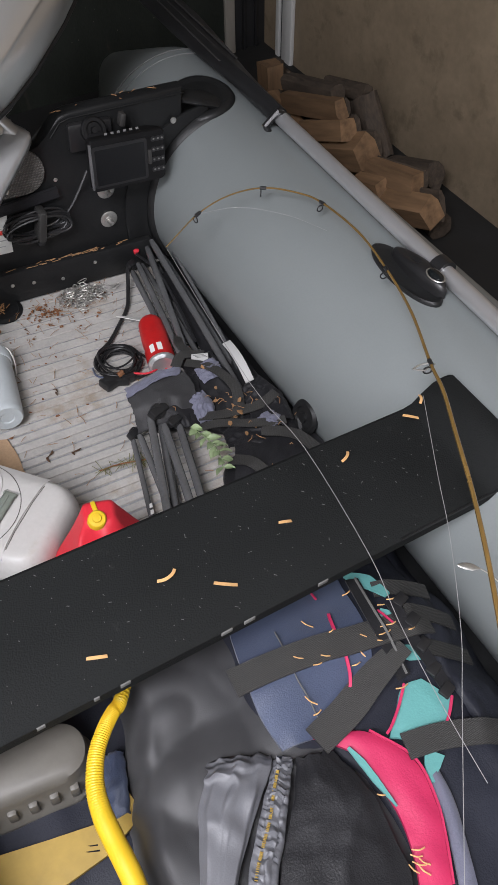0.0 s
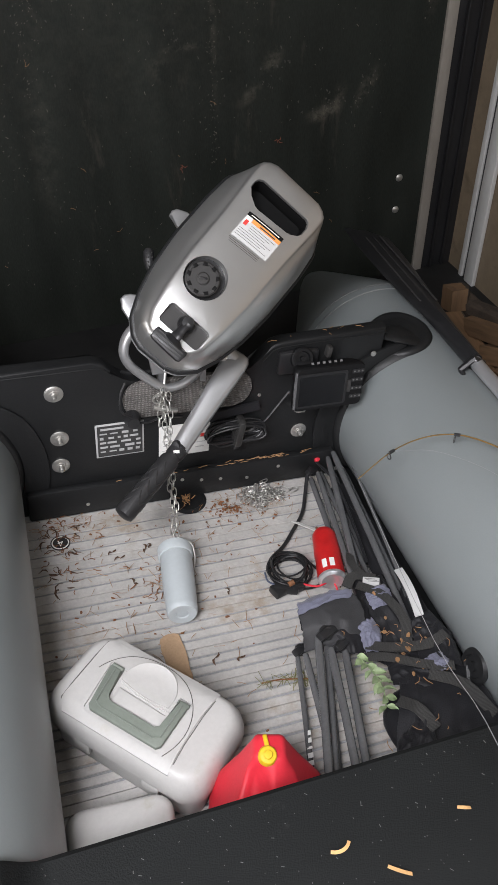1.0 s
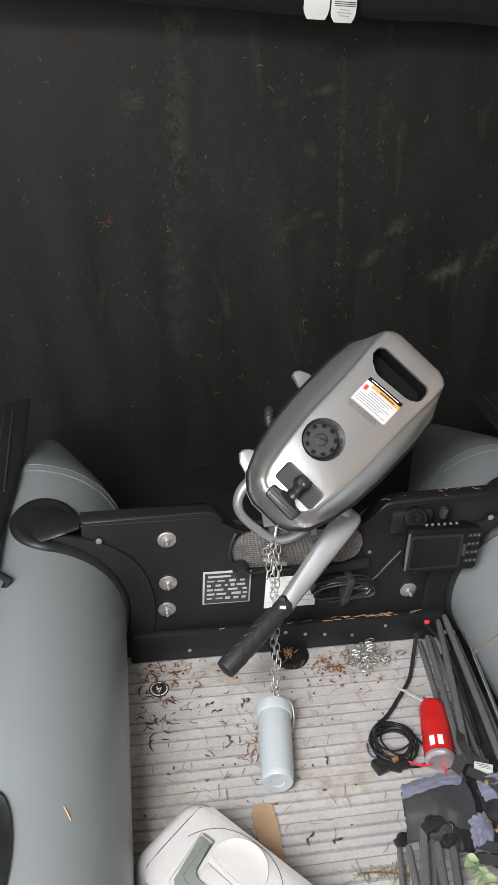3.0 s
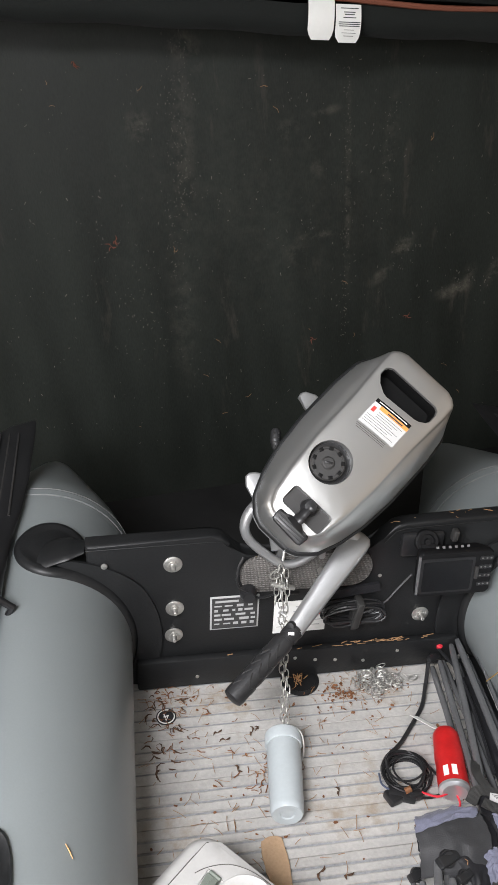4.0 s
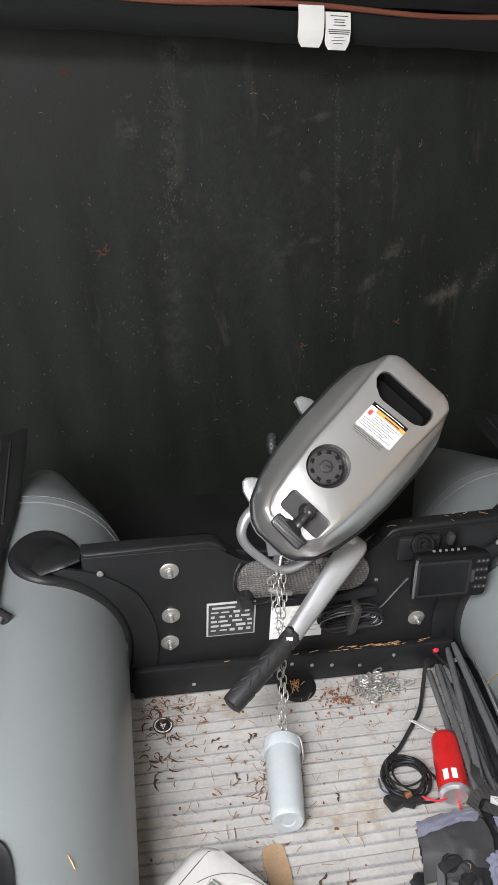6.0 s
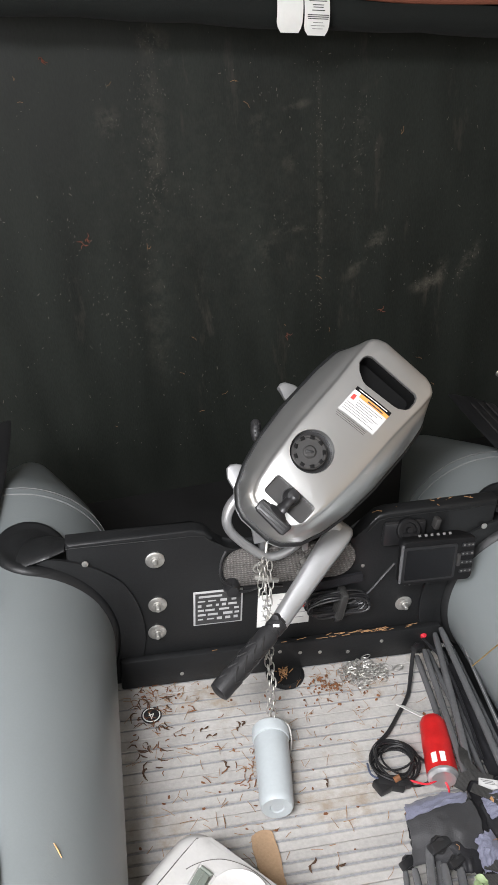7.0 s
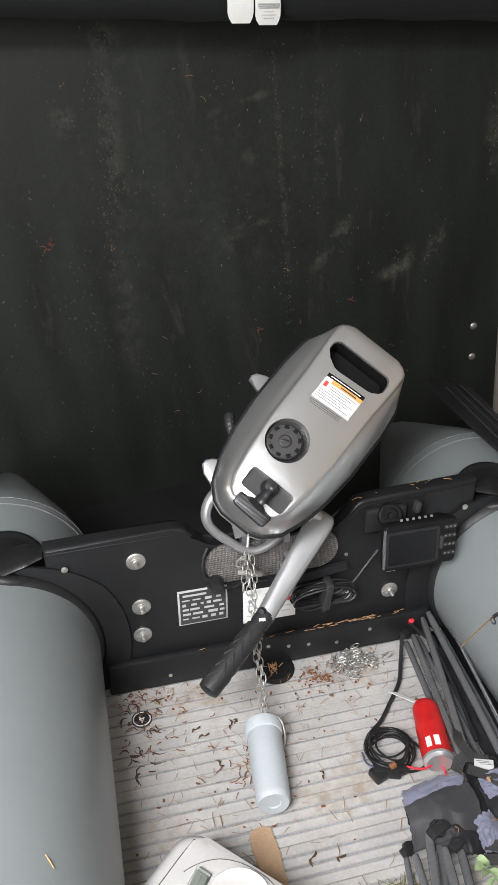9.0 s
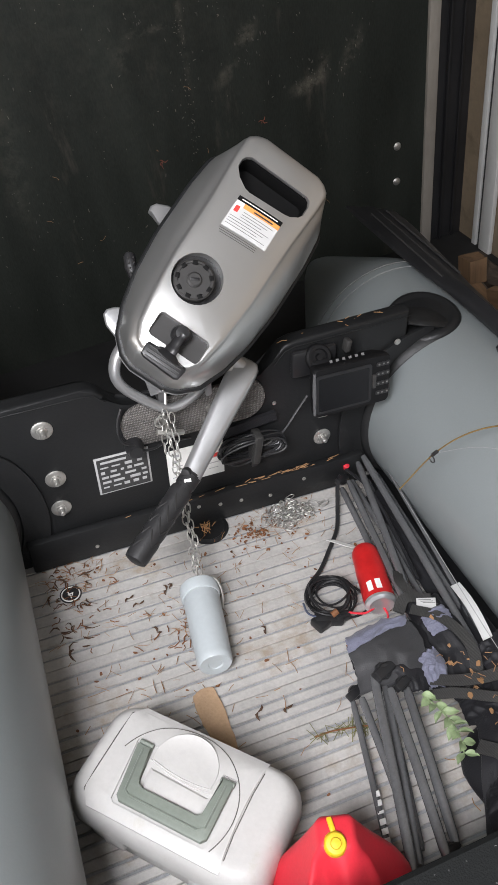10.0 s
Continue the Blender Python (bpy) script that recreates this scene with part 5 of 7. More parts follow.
for x in (XA - .0022, XB + .0016):
    bm = bmesh.new()
    sweep(bm, [TMB @ Vector((x + (-.006 * math.cos((y + .0) * 18) if x > 0 else .018 * max(0, (abs(y) - .062) / .03)), y, z)) for y, z in ((-.088, .100), (-.083, .118), (-.074, .1305), (-.064, .1366), (-.03, .1371), (.03, .1371), (.064, .1366), (.074, .1305), (.083, .118), (.088, .100))], .0008, 6)
    part("lid_groove", bm, GAP, lid)
# flush disc inside the U of the handle, with its rim line
bm = bmesh.new()
disc_ = [(-.011 + .051 * math.cos(radians(q)), .030 + .050 * math.sin(radians(q))) for q in range(-12, 193, 6)] + [(-.058, .0195), (-.030, .0145), (-.005, .0125), (.020, .0135), (.040, .0165)]
loft(bm, [[TM @ Vector((-.008 + (x + .008) * k, .036 + (y - .036) * k, z)) for x, y in disc_] for k, z in ((1.0, .138), (1.0, .1408), (.985, .1414), (.955, .1411), (.94, .1406), (.4, .1408))])
part("boss", bm, BOXW, lid, "round boss with a cut side", angle=50)
bm = bmesh.new()
loft(bm, [[TM @ Vector((x, y, z)) for x, y in rrect_] for rrect_, z in (([(-.056, .010), (.042, .006), (.042, -.026), (-.052, -.026)], .1366), ([(-.050, .006), (.037, .003), (.036, -.022), (-.047, -.022)], .1396))])
part("handle_rest", bm, BOXW, lid)
bm = bmesh.new()
U = [(-.091, .032), (-.066, .032), (-.062, -.014), (-.057, -.023), (-.048, -.027), (.040, -.027), (.048, -.020), (.048, .037), (.067, .037), (.067, -.046), (.061, -.053), (-.070, -.053), (-.077, -.047)]
prism(bm, U, .0095, TM @ pose(0, 0, .1368), .0025, 2)
handle = part("handle", bm, BOXG, tb1, "scratched grey-green folding handle")
bm = bmesh.new()
sweep(bm, [TM @ Vector(p) for p in ((-.078, .026, .1464), (-.069, -.036, .1464), (-.060, -.041, .1464), (.048, -.041, .1464), (.058, -.034, .1464), (.058, .030, .1464))], .0016, 6)
part("handle_rib", bm, BOXG, handle)
for x in (-.078, .057):
    bm = bmesh.new()
    sweep(bm, [TM @ Vector((x - .011, .036, .1415)), TM @ Vector((x + .011, .036, .1415))], .0040, 8)
    part("hinge_pin", bm, BOXG, handle)
for x in (-.07, .07):
    bm = bmesh.new()
    box(bm, (0, 0, 0), (.034, .008, .030), bevel=.003)
    bmesh.ops.transform(bm, matrix=TM @ pose(x, -.079, .070), verts=bm.verts)
    part("latch", bm, BOXW, tb1)

tb2 = thing("plastic_case", (-.285, -.83, 0), "dirty white plastic case pushed under the bench", "case")
T2 = pose(-.283, -.845, 0, 0, 0, -3)
bm = bmesh.new()
shell(bm, ((.15, .22, .02, .001), (.156, .226, .024, .06), (.164, .234, .026, .066), (.164, .234, .026, .080), (.156, .226, .026, .092), (.14, .21, .024, .099), (.10, .16, .02, .1005)), T2)
part("shell", bm, BOXW, tb2)
bm = bmesh.new()
sweep(bm, [T2 @ Vector((x, y, .068)) for x, y in rrect(.1645, .2345, .026, 6)] , .0014, 6)
part("rim", bm, SEAM, tb2)
bm = bmesh.new()
sweep(bm, [T2 @ Vector(p) for p in ((.078, .09, .072), (.082, .06, .070), (.084, .03, .066))], .0028, 6)
part("red_cord", bm, RED, tb2)

# ---- jerry can ----
jc = thing("jerry_can", (-.06, -.84, 0), "red plastic fuel can with a yellow cap beside the tackle box", "fuel can")
JM = pose(-.056, -.826, 0, 0, 0, -16)
bm = bmesh.new()
rings = []
tank = ((.180, .150, .025, .001), (.194, .166, .030, .010), (.196, .168, .030, .055), (.192, .164, .030, .070), (.180, .152, .026, .083), (.166, .139, .022, .098), (.146, .126, .020, .113), (.126, .111, .018, .129), (.106, .096, .016, .145), (.088, .081, .014, .161), (.071, .066, .012, .177), (.055, .052, .010, .192), (.048, .044, .009, .200), (.041, .036, .009, .2035), (.034, .028, .008, .205))
for w, h, r, z in tank:
    flat_ = rrect(w, h, r, 5)
    dense = []
    for a, b in zip(flat_, flat_[1:] + flat_[:1]):
        n = max(1, int(math.dist(a, b) / .006))
        dense += [(a[0] + (b[0] - a[0]) * k / 12, a[1] + (b[1] - a[1]) * k / 12) for k in range(12)] if n > 1 else [a]
    lean = .062 * min(1, max(0, z - .06) / .14)
    ring = []
    for x, y in dense:
        up = math.exp(-((z - .163) / .028) ** 2)
        if y < 0:
            up *= min(1, -y / .02)
            y += .026 * up * math.exp(-((x + .026) / .015) ** 2) + .014 * up * math.exp(-((x - .034) / .011) ** 2) - .010 * up * math.exp(-((x - .006) / .011) ** 2)
        ring.append(JM @ Vector((x - .22 * lean, y + lean, z)))
    rings.append(ring)
loft(bm, rings)
part("tank", bm, RED, jc, angle=60)
bm = bmesh.new()
lathe(bm, ((0, 0), (.0148, 0), (.0148, .004), (.0135, .006), (.0135, .009), (.0118, .011), (.007, .0115), (.006, .014), (0, .0145)), JM @ pose(-.018, .050, .1985, 16, 0, 0), 24)
cap = part("cap", bm, YELLOW, jc, "yellow screw cap with a strap")
bm = bmesh.new()
box(bm, (0, 0, 0), (.007, .018, .004), bevel=.0015)
bmesh.ops.transform(bm, matrix=JM @ pose(-.020, .071, .206, 0, 0, 10), verts=bm.verts)
part("strap", bm, YELLOW, cap)

# ---- cardboard, twig, debris on the deck ----
bm = bmesh.new()
rnd = random.Random(61)
scrap = [(-.138, -.402), (-.122, -.394), (-.100, -.397), (-.096, -.43), (-.095, -.47), (-.098, -.522), (-.126, -.524), (-.137, -.468), (-.142, -.43)]
ragged = []
for a, b in zip(scrap, scrap[1:] + scrap[:1]):
    ragged += [(a[0] + (b[0] - a[0]) * t + rnd.uniform(-.0016, .0016), a[1] + (b[1] - a[1]) * t + rnd.uniform(-.0016, .0016)) for t in (0, .25, .5, .75)]
prism(bm, ragged, .003, pose(0, 0, .0025), .0004, 1)
solo("cardboard_scrap", bm, CARD, "torn brown cardboard scrap lying on the deck", "cardboard")
twig = thing("pine_twig", (.06, -.55, 0), "small dry pine twig with needles on the deck", "twig")
bm = bmesh.new()
tp = spline([(.025, -.548, .008), (.06, -.551, .010), (.10, -.560, .010), (.118, -.566, .012)], 6)
sweep(bm, tp, .0016, 6)
part("stem", bm, LEAFB, twig)
rnd = random.Random(12)
TWIGG = mat("faded_green_needles", (0.16, 0.16, 0.06), 0.7, vary=0.3, bump=0)
bm = bmesh.new()
for k in range(60):
    p = tp[rnd.randrange(len(tp))]
    an = rnd.uniform(0, 6.28)
    l = rnd.uniform(.010, .026)
    sweep(bm, [p, p + Vector((l * math.cos(an), l * math.sin(an), rnd.uniform(-.004, .008)))], .0006, 4)
part("needles", bm, TWIGG, twig)


def litter(name, n, rnd, spots, z, lmin, lmax, r, material, label, curl=.4):
    bm = bmesh.new()
    for _ in range(n):
        cx, cy, sx, sy = rnd.choice(spots)
        x, y = cx + rnd.gauss(0, sx), cy + rnd.gauss(0, sy)
        if not (-.345 < x < .36 and -.80 < y < -.004):
            continue
        an, l = rnd.uniform(0, 6.28), rnd.uniform(lmin, lmax)
        bend = rnd.uniform(-curl, curl)
        pts = [Vector((x, y, z)), Vector((x + l * .5 * math.cos(an), y + l * .5 * math.sin(an), z + rnd.uniform(0, .003))), Vector((x + l * .5 * math.cos(an) + l * .5 * math.cos(an + bend), y + l * .5 * math.sin(an) + l * .5 * math.sin(an + bend), z + rnd.uniform(0, .002)))]
        sweep(bm, pts, r * rnd.uniform(.7, 1.2), 4)
    return solo(name, bm, material, label, "litter", "stuff")


rnd = random.Random(13)
SP = ((-.28, -.06, .05, .03), (.13, -.07, .06, .04), (-.10, -.22, .12, .08), (.0, -.15, .2, .1), (.15, -.12, .06, .05), (-.2, -.2, .1, .12), (-.1, -.42, .12, .08), (0, -.3, .18, .16))
litter("pine_needles", 330, rnd, SP, .0035, .009, .030, .00055, NEEDLE, "scattered dry brown pine needles on the deck")
litter("dark_needles", 90, rnd, ((-.30, -.05, .03, .03), (-.31, -.13, .03, .05), (-.27, -.16, .05, .05), (-.11, -.26, .03, .03)), .0035, .008, .022, .0011, LEAFB, "dark dry needles gathered by the tube on the deck", 1.0)
bm = bmesh.new()
for _ in range(120):
    cx, cy, sx, sy = rnd.choice(SP + ((.12, -.08, .03, .02), (.1, -.11, .03, .03)))
    x, y = cx + rnd.gauss(0, sx), cy + rnd.gauss(0, sy)
    if -.34 < x < .36 and -.8 < y < -.01:
        s = rnd.uniform(.002, .0065)
        n = 6
        prism(bm, [(s * rnd.uniform(.5, 1.2) * math.cos(6.28 * k / n), .6 * s * rnd.uniform(.5, 1.2) * math.sin(6.28 * k / n)) for k in range(n)], .001, pose(x, y, .003, rnd.uniform(-25, 25), rnd.uniform(-25, 25), rnd.uniform(0, 360)))
for _ in range(70):
    x, y = .10 + rnd.gauss(0, .028), -.085 + rnd.gauss(0, .016)
    s = rnd.uniform(.002, .006)
    prism(bm, [(s * rnd.uniform(.5, 1.2) * math.cos(6.28 * k / 6), .6 * s * rnd.uniform(.5, 1.2) * math.sin(6.28 * k / 6)) for k in range(6)], .001, pose(x, y, .003 + rnd.uniform(0, .004), rnd.uniform(-35, 35), rnd.uniform(-35, 35), rnd.uniform(0, 360)))
solo("leaf_bits", bm, LEAFB, "scattered dry leaf bits on the deck", "litter", "stuff")
bm = bmesh.new()
for _ in range(34):
    x = rnd.choice((rnd.uniform(.10, .31), rnd.uniform(.14, .28), rnd.uniform(-.18, .3)))
    an, l = rnd.gauss(.1, .4), rnd.uniform(.008, .03)
    y = -.013 + rnd.uniform(-.006, .006)
    sweep(bm, [(x, y, .0815), (x + l * math.cos(an), y + .3 * l * math.sin(an), .083)], .0009, 4)
for _ in range(30):
    an, l = rnd.uniform(0, 6.28), rnd.uniform(.006, .016)
    x, y = .008 + rnd.gauss(0, .008), -.036 + rnd.gauss(0, .007)
    sweep(bm, [(x, y, .009), (x + l * math.cos(an), y + l * math.sin(an), .012)], .0011, 4)
solo("ledge_needles", bm, NEEDLE, "dry orange needles lying on the transom ledge", "litter", "stuff")

bm = bmesh.new()
for _ in range(20):
    x, z = rnd.uniform(-.62, .95), rnd.uniform(.05, 1.22)
    for _ in range(rnd.choice((1, 1, 2))):
        an, l = rnd.uniform(0, 3.14), rnd.uniform(.006, .024)
        sweep(bm, [(x, YB - .001, z), (x + l * .5 * math.cos(an), YB - .004, z + l * .5 * math.sin(an)), (x + l * math.cos(an + .3), YB - .0015, z + l * math.sin(an + .3))], .0005, 4)
part("clinging_needles", bm, NEEDLE, rear, "dry orange needles clinging to the black lining")
bm = bmesh.new()
for _ in range(10):
    x, an, l = rnd.uniform(.18, .42), rnd.uniform(0, 6.28), rnd.uniform(.006, .022)
    y = .016 + rnd.uniform(-.01, .01)
    z = .4005 + .038 * (x - .2)
    sweep(bm, [(x, y, z), (x + l * math.cos(an), y + .5 * l * math.sin(an), z + .003)], .0008, 4)
solo("transom_needles", bm, NEEDLE, "dry needles lying on top of the transom", "litter", "stuff")
# dark curled leaf bits gathered along the tube
DARKLEAF = mat("dark_leaf_bits", (0.085, 0.046, 0.026), 0.85, vary=0.4, scale=30, fine=90, bump=0.2)
rnd = random.Random(52)
bm = bmesh.new()
for _ in range(34):
    x, y = -.335 + abs(rnd.gauss(0, .035)), rnd.uniform(-.24, -.035)
    an, l = rnd.uniform(0, 6.28), rnd.uniform(.010, .030)
    sweep(bm, [(x + l * u * math.cos(an + 1.2 * u), y + l * u * math.sin(an + 1.2 * u), .003 + .004 * math.sin(3.1 * u)) for u in (0, .3, .6, 1)], [.0006, rnd.uniform(.001, .0026), rnd.uniform(.0008, .0022), .0005], 5, .5)
for x, y in ((-.19, -.155), (-.175, -.175), (-.117, -.162), (-.103, -.157), (-.16, -.25), (-.07, -.185), (.03, -.32), (-.045, -.47), (.0, -.48)):
    for q in range(2):
        an, l = rnd.uniform(0, 6.28), rnd.uniform(.008, .016)
        sweep(bm, [(x + l * u * math.cos(an + u), y + l * u * math.sin(an + u), .003 + .003 * math.sin(3.1 * u)) for u in (0, .4, .7, 1)], [.0006, .0024, .0020, .0005], 6, .4)
solo("dark_leaf_bits", bm, DARKLEAF, "dark curled leaf bits gathered on the deck along the tube", "litter", "stuff")
# wood shavings on the bench
for i, (x, y, z, an, l, cv) in enumerate(((-.035, -.958, .299, 12, .030, .8), (.023, -.999, .299, -33, .030, .25), (.139, -.954, .299, -18, .018, .3), (-.153, -1.013, .299, -20, .024, .2), (.278, -.899, .299, 32, .022, .5), (.394, -.893, .322, -40, .024, .35), (.425, -.875, .330, 58, .018, .4), (-.30, -1.01, .299, -105, .024, .4), (-.285, -1.022, .299, -95, .018, .3))):
    bm = bmesh.new()
    pts = []
    for k in range(7):
        t = k / 6 - .5
        a_ = radians(an) + cv * .5 * t * 2
        pts.append(Vector((x, y, z + .0015)) + Vector((l * t * math.cos(a_), l * t * math.sin(a_), .0025 * (1 - 4 * t * t))))
    rings = []
    for k, p in enumerate(pts):
        dd = (pts[min(k + 1, 6)] - pts[max(k - 1, 0)]).normalized()
        s = Vector((-dd.y, dd.x, 0)) * .0021
        rings.append([p - s, p + s, p + s + Vector((0, 0, .0009)), p - s + Vector((0, 0, .0009))])
    loft(bm, rings)
    solo("wood_shaving", bm, SHAVING, "curled pale wood shaving lying on the bench", "shaving", group="shavings on the bench")


# ---- folded camp chairs ----
def folded_chair(label, base, tubes_, hubs_, letters=None):
    ch = thing("folding_chair", base, label, "chair", "folded camp chairs")
    obs = []
    for a, b, r in tubes_:
        bm = bmesh.new()
        a, b = Vector(a), Vector(b)
        m = a.lerp(b, .5) + Vector((0, 0, .003))
        r *= .82
        sweep(bm, [a, a.lerp(b, .05), m, b.lerp(a, .05), b], [r * .8, r, r, r, r * .8], 14)
        obs.append(part("leg", bm, DARKTUBE, ch))
    for p, r in hubs_:
        r *= .62
        bm = bmesh.new()
        box(bm, tuple(p), (r * 2.6, r * 1.1, r * 1.0), (20, 10, 25), r * .2)
        lathe(bm, ((0, -r * .5), (r * .7, -r * .5), (r * .9, -r * .3), (r * .9, r * .1), (r * .75, r * .12), (r * .7, r * .35), (r * .3, r * .4), (0, r * .4)), pose(*p, 35, 20, 0), 10)
        part("hub", bm, BLACKP, ch)
    if letters:
        a, b = (Vector(q) for q in letters)
        for k in range(6):
            bm = bmesh.new()
            p = a.lerp(b, (k + .5) / 6)
            box(bm, (0, 0, 0), (.010, .0085 if k != 2 else .004, .0012))
            bmesh.ops.transform(bm, matrix=Matrix.Translation(p + Vector((0, 0, .0082))) @ pose(0, 0, 0, 0, -28, -14), verts=bm.verts)
            part("letter_bar", bm, PAPER, obs[0])
    return ch


ca = folded_chair("folded camp chair with dark steel tubes lying beside the boat's tube", (.34, -.28, 0), (
    ((.315, -.059, .030), (.288, -.300, .020), .0085), ((.329, -.063, .050), (.271, -.440, .045), .0085), ((.369, -.027, .060), (.293, -.368, .055), .0095),
    ((.379, -.030, .078), (.331, -.575, .060), .0095), ((.395, -.064, .050), (.363, -.480, .045), .008), ((.345, -.05, .035), (.318, -.40, .040), .007), ((.405, -.08, .085), (.352, -.52, .078), .005), ((.385, -.05, .02), (.30, -.50, .02), .0085)),
    (((.328, -.033, .030), .022), ((.381, -.004, .062), .018), ((.350, -.015, .045), .016)))
bm = bmesh.new()
lathe(bm, ((0, 0), (.006, 0), (.007, .010), (0, .013)), pose(.342, -.020, .050, 20, 0, 0), 10)
part("red_tip", bm, RED, ca)
bm = bmesh.new()
sweep(bm, spline([(.340, -.02, .05), (.352, -.12, .062), (.338, -.24, .066), (.322, -.36, .06)], 6), .0032, 6)
part("cord", bm, NYLON, ca, "thin black cord along the tubes")
cb = folded_chair("folded camp chair with dark tubes and white lettering on the deck", (.11, -.64, 0), (
    ((.105, -.523, .030), (.042, -.775, .014), .0065), ((.114, -.535, .050), (.085, -.765, .030), .008), ((.144, -.516, .072), (.056, -.800, .050), .0095),
    ((.158, -.548, .070), (.107, -.800, .060), .0095), ((.189, -.550, .055), (.132, -.785, .050), .0095), ((.174, -.519, .030), (.093, -.745, .026), .004), ((.152, -.579, .018), (.094, -.765, .014), .007), ((.16, -.53, .05), (.075, -.79, .03), .008)),
    (((.114, -.514, .035), .022), ((.160, -.519, .080), .027), ((.181, -.545, .068), .020), ((.121, -.79, .05), .020), ((.06, -.80, .04), .022)), ((.070, -.668, .020), (.050, -.745, .015)))


def lump(at, size, seed, turn=(0, 0, 0), amp=.22, freq=3.2, sub=4, floor_z=.002):
    bm = bmesh.new()
    bmesh.ops.create_icosphere(bm, subdivisions=sub, radius=1)
    m = pose(*at, *turn)
    off = Vector((seed * 3.1, seed * 1.7, seed * .9))
    for v in bm.verts:
        p = v.co.copy()
        n1 = noise.noise(p * freq * .45 + off)
        n2 = abs(noise.noise(Vector((p.x * freq * .5, p.y * freq * .5, p.z * freq * .3)) + off * 2)) * 2 - .5
        n3 = abs(noise.noise(p * freq * 2.4 + off)) * 2 - .5
        k = 1 + amp * (n1 * 1.2 - n2 * .5 - n3 * .07)
        q = m @ Vector((p.x * size[0] * k, p.y * size[1] * k, p.z * size[2] * k))
        v.co = Vector((q.x, q.y, max(q.z, floor_z)))
    bmesh.ops.dissolve_degenerate(bm, dist=1e-5, edges=bm.edges)
    return bm


def drape(name, left, right, material, parent, label="", folds=.004, freq=26, seed=1, nu=26, nv=34, thick=.0015, along=.25):
    """A crumpled cloth stretched between two lines of points, with sharp folds running along it."""
    lp, rp_ = spline(left, 8), spline(right, 8)
    pick = lambda ps, t: ps[min(int(t * (len(ps) - 1)), len(ps) - 2)].lerp(ps[min(int(t * (len(ps) - 1)) + 1, len(ps) - 1)], t * (len(ps) - 1) - min(int(t * (len(ps) - 1)), len(ps) - 2))
    bm = bmesh.new()
    rings = []
    for j in range(nv + 1):
        v = j / nv
        a, b = pick(lp, v), pick(rp_, v)
        w = (b - a).length
        top_ = []
        for i in range(nu + 1):
            u = i / nu
            p = a.lerp(b, u)
            q = Vector((u * w * freq, v * along * freq * .3, seed * 4.7))
            n1 = 1 - 2 * abs(noise.noise(q))
            n2 = 1 - 2 * abs(noise.noise(q * 2.3 + Vector((7, v * 2, 0))))
            n3 = noise.noise(Vector((u * w * 30, v * 9, seed)))
            e = min(1, 6 * min(u, 1 - u) + .15)
            p = p + Vector((0, 0, (folds * (n1 ** 3 * 1.2 + n2 ** 2 * .5 + n3 * .4) + .006 * math.sin(math.pi * u)) * e))
            p.x += .004 * noise.noise(Vector((v * 8, u * 2, seed + 3)))
            p.y += .005 * noise.noise(Vector((u * 7, v * 2, seed + 9)))
            top_.append(p)
        rings.append(top_ + [p - Vector((0, 0, thick)) for p in top_[::-1]])
    loft(bm, rings)
    return part(name, bm, material, parent, label, 75)


part("seat_cloth", lump((.190, -.490, .022), (.050, .040, .020), 3, (0, 0, -20), .2, 2.0), NYLON, cb, "crumpled black seat cloth", 70)
drape("seat_cloth", [(.148, -.436, .058), (.126, -.475, .052), (.140, -.508, .062), (.172, -.545, .048)], [(.262, -.440, .064), (.266, -.480, .072), (.252, -.525, .070), (.222, -.566, .045)], NYLON, cb, "crumpled black seat cloth", .004, 22, 3)
drape("cloth_lining", [(.226, -.520, .082), (.222, -.545, .074), (.226, -.566, .055)], [(.262, -.512, .080), (.266, -.545, .070), (.246, -.574, .055)], PURPLE, cb, "grey-violet lining of the seat cloth", .005, 14, 6)
CHARCOAL = mat("charcoal_bag_cloth", (0.030, 0.030, 0.032), 0.6, vary=0.25, scale=14, fine=500, bump=0.25, sheen=0.15)
drape("pouch", [(.140, -.446, .082), (.122, -.462, .084), (.118, -.500, .080), (.113, -.530, .050)], [(.246, -.440, .080), (.250, -.462, .086), (.246, -.505, .084), (.238, -.538, .060)], CHARCOAL, cb, "charcoal cloth pouch of the folded chair", .003, 12, 41, 30, 30, .002)
drape("pouch_lining", [(.132, -.436, .078), (.124, -.452, .090), (.117, -.474, .090)], [(.250, -.430, .076), (.244, -.444, .092), (.236, -.458, .092)], PURPLE, cb, "grey-violet lining turned out of the pouch", .005, 20, 42, 34, 14, .0015)
part("seat_cloth", lump((.285, -.50, .018), (.044, .080, .020), 7, (0, 0, 10), .2, 2.0), NYLON, ca, "crumpled black seat cloth", 70)
drape("seat_cloth", [(.268, -.395, .048), (.262, -.47, .062), (.252, -.57, .050)], [(.338, -.405, .062), (.334, -.49, .070), (.338, -.61, .050)], NYLON, ca, "crumpled black seat cloth", .006, 22, 8)
drape("cloth_lining", [(.274, -.448, .078), (.270, -.468, .080), (.276, -.486, .072)], [(.320, -.442, .082), (.322, -.465, .086), (.312, -.488, .076)], PURPLE, ca, "grey-violet lining of the seat cloth", .005, 14, 9)
bag = thing("cloth_bag", (.32, -.70, 0), "dark crumpled cloth bag lying by the boat's tube", "bag")
part("body", lump((.300, -.730, .030), (.085, .100, .034), 11, (0, 0, 15), .2, 2.0), NYLON, bag, angle=70)
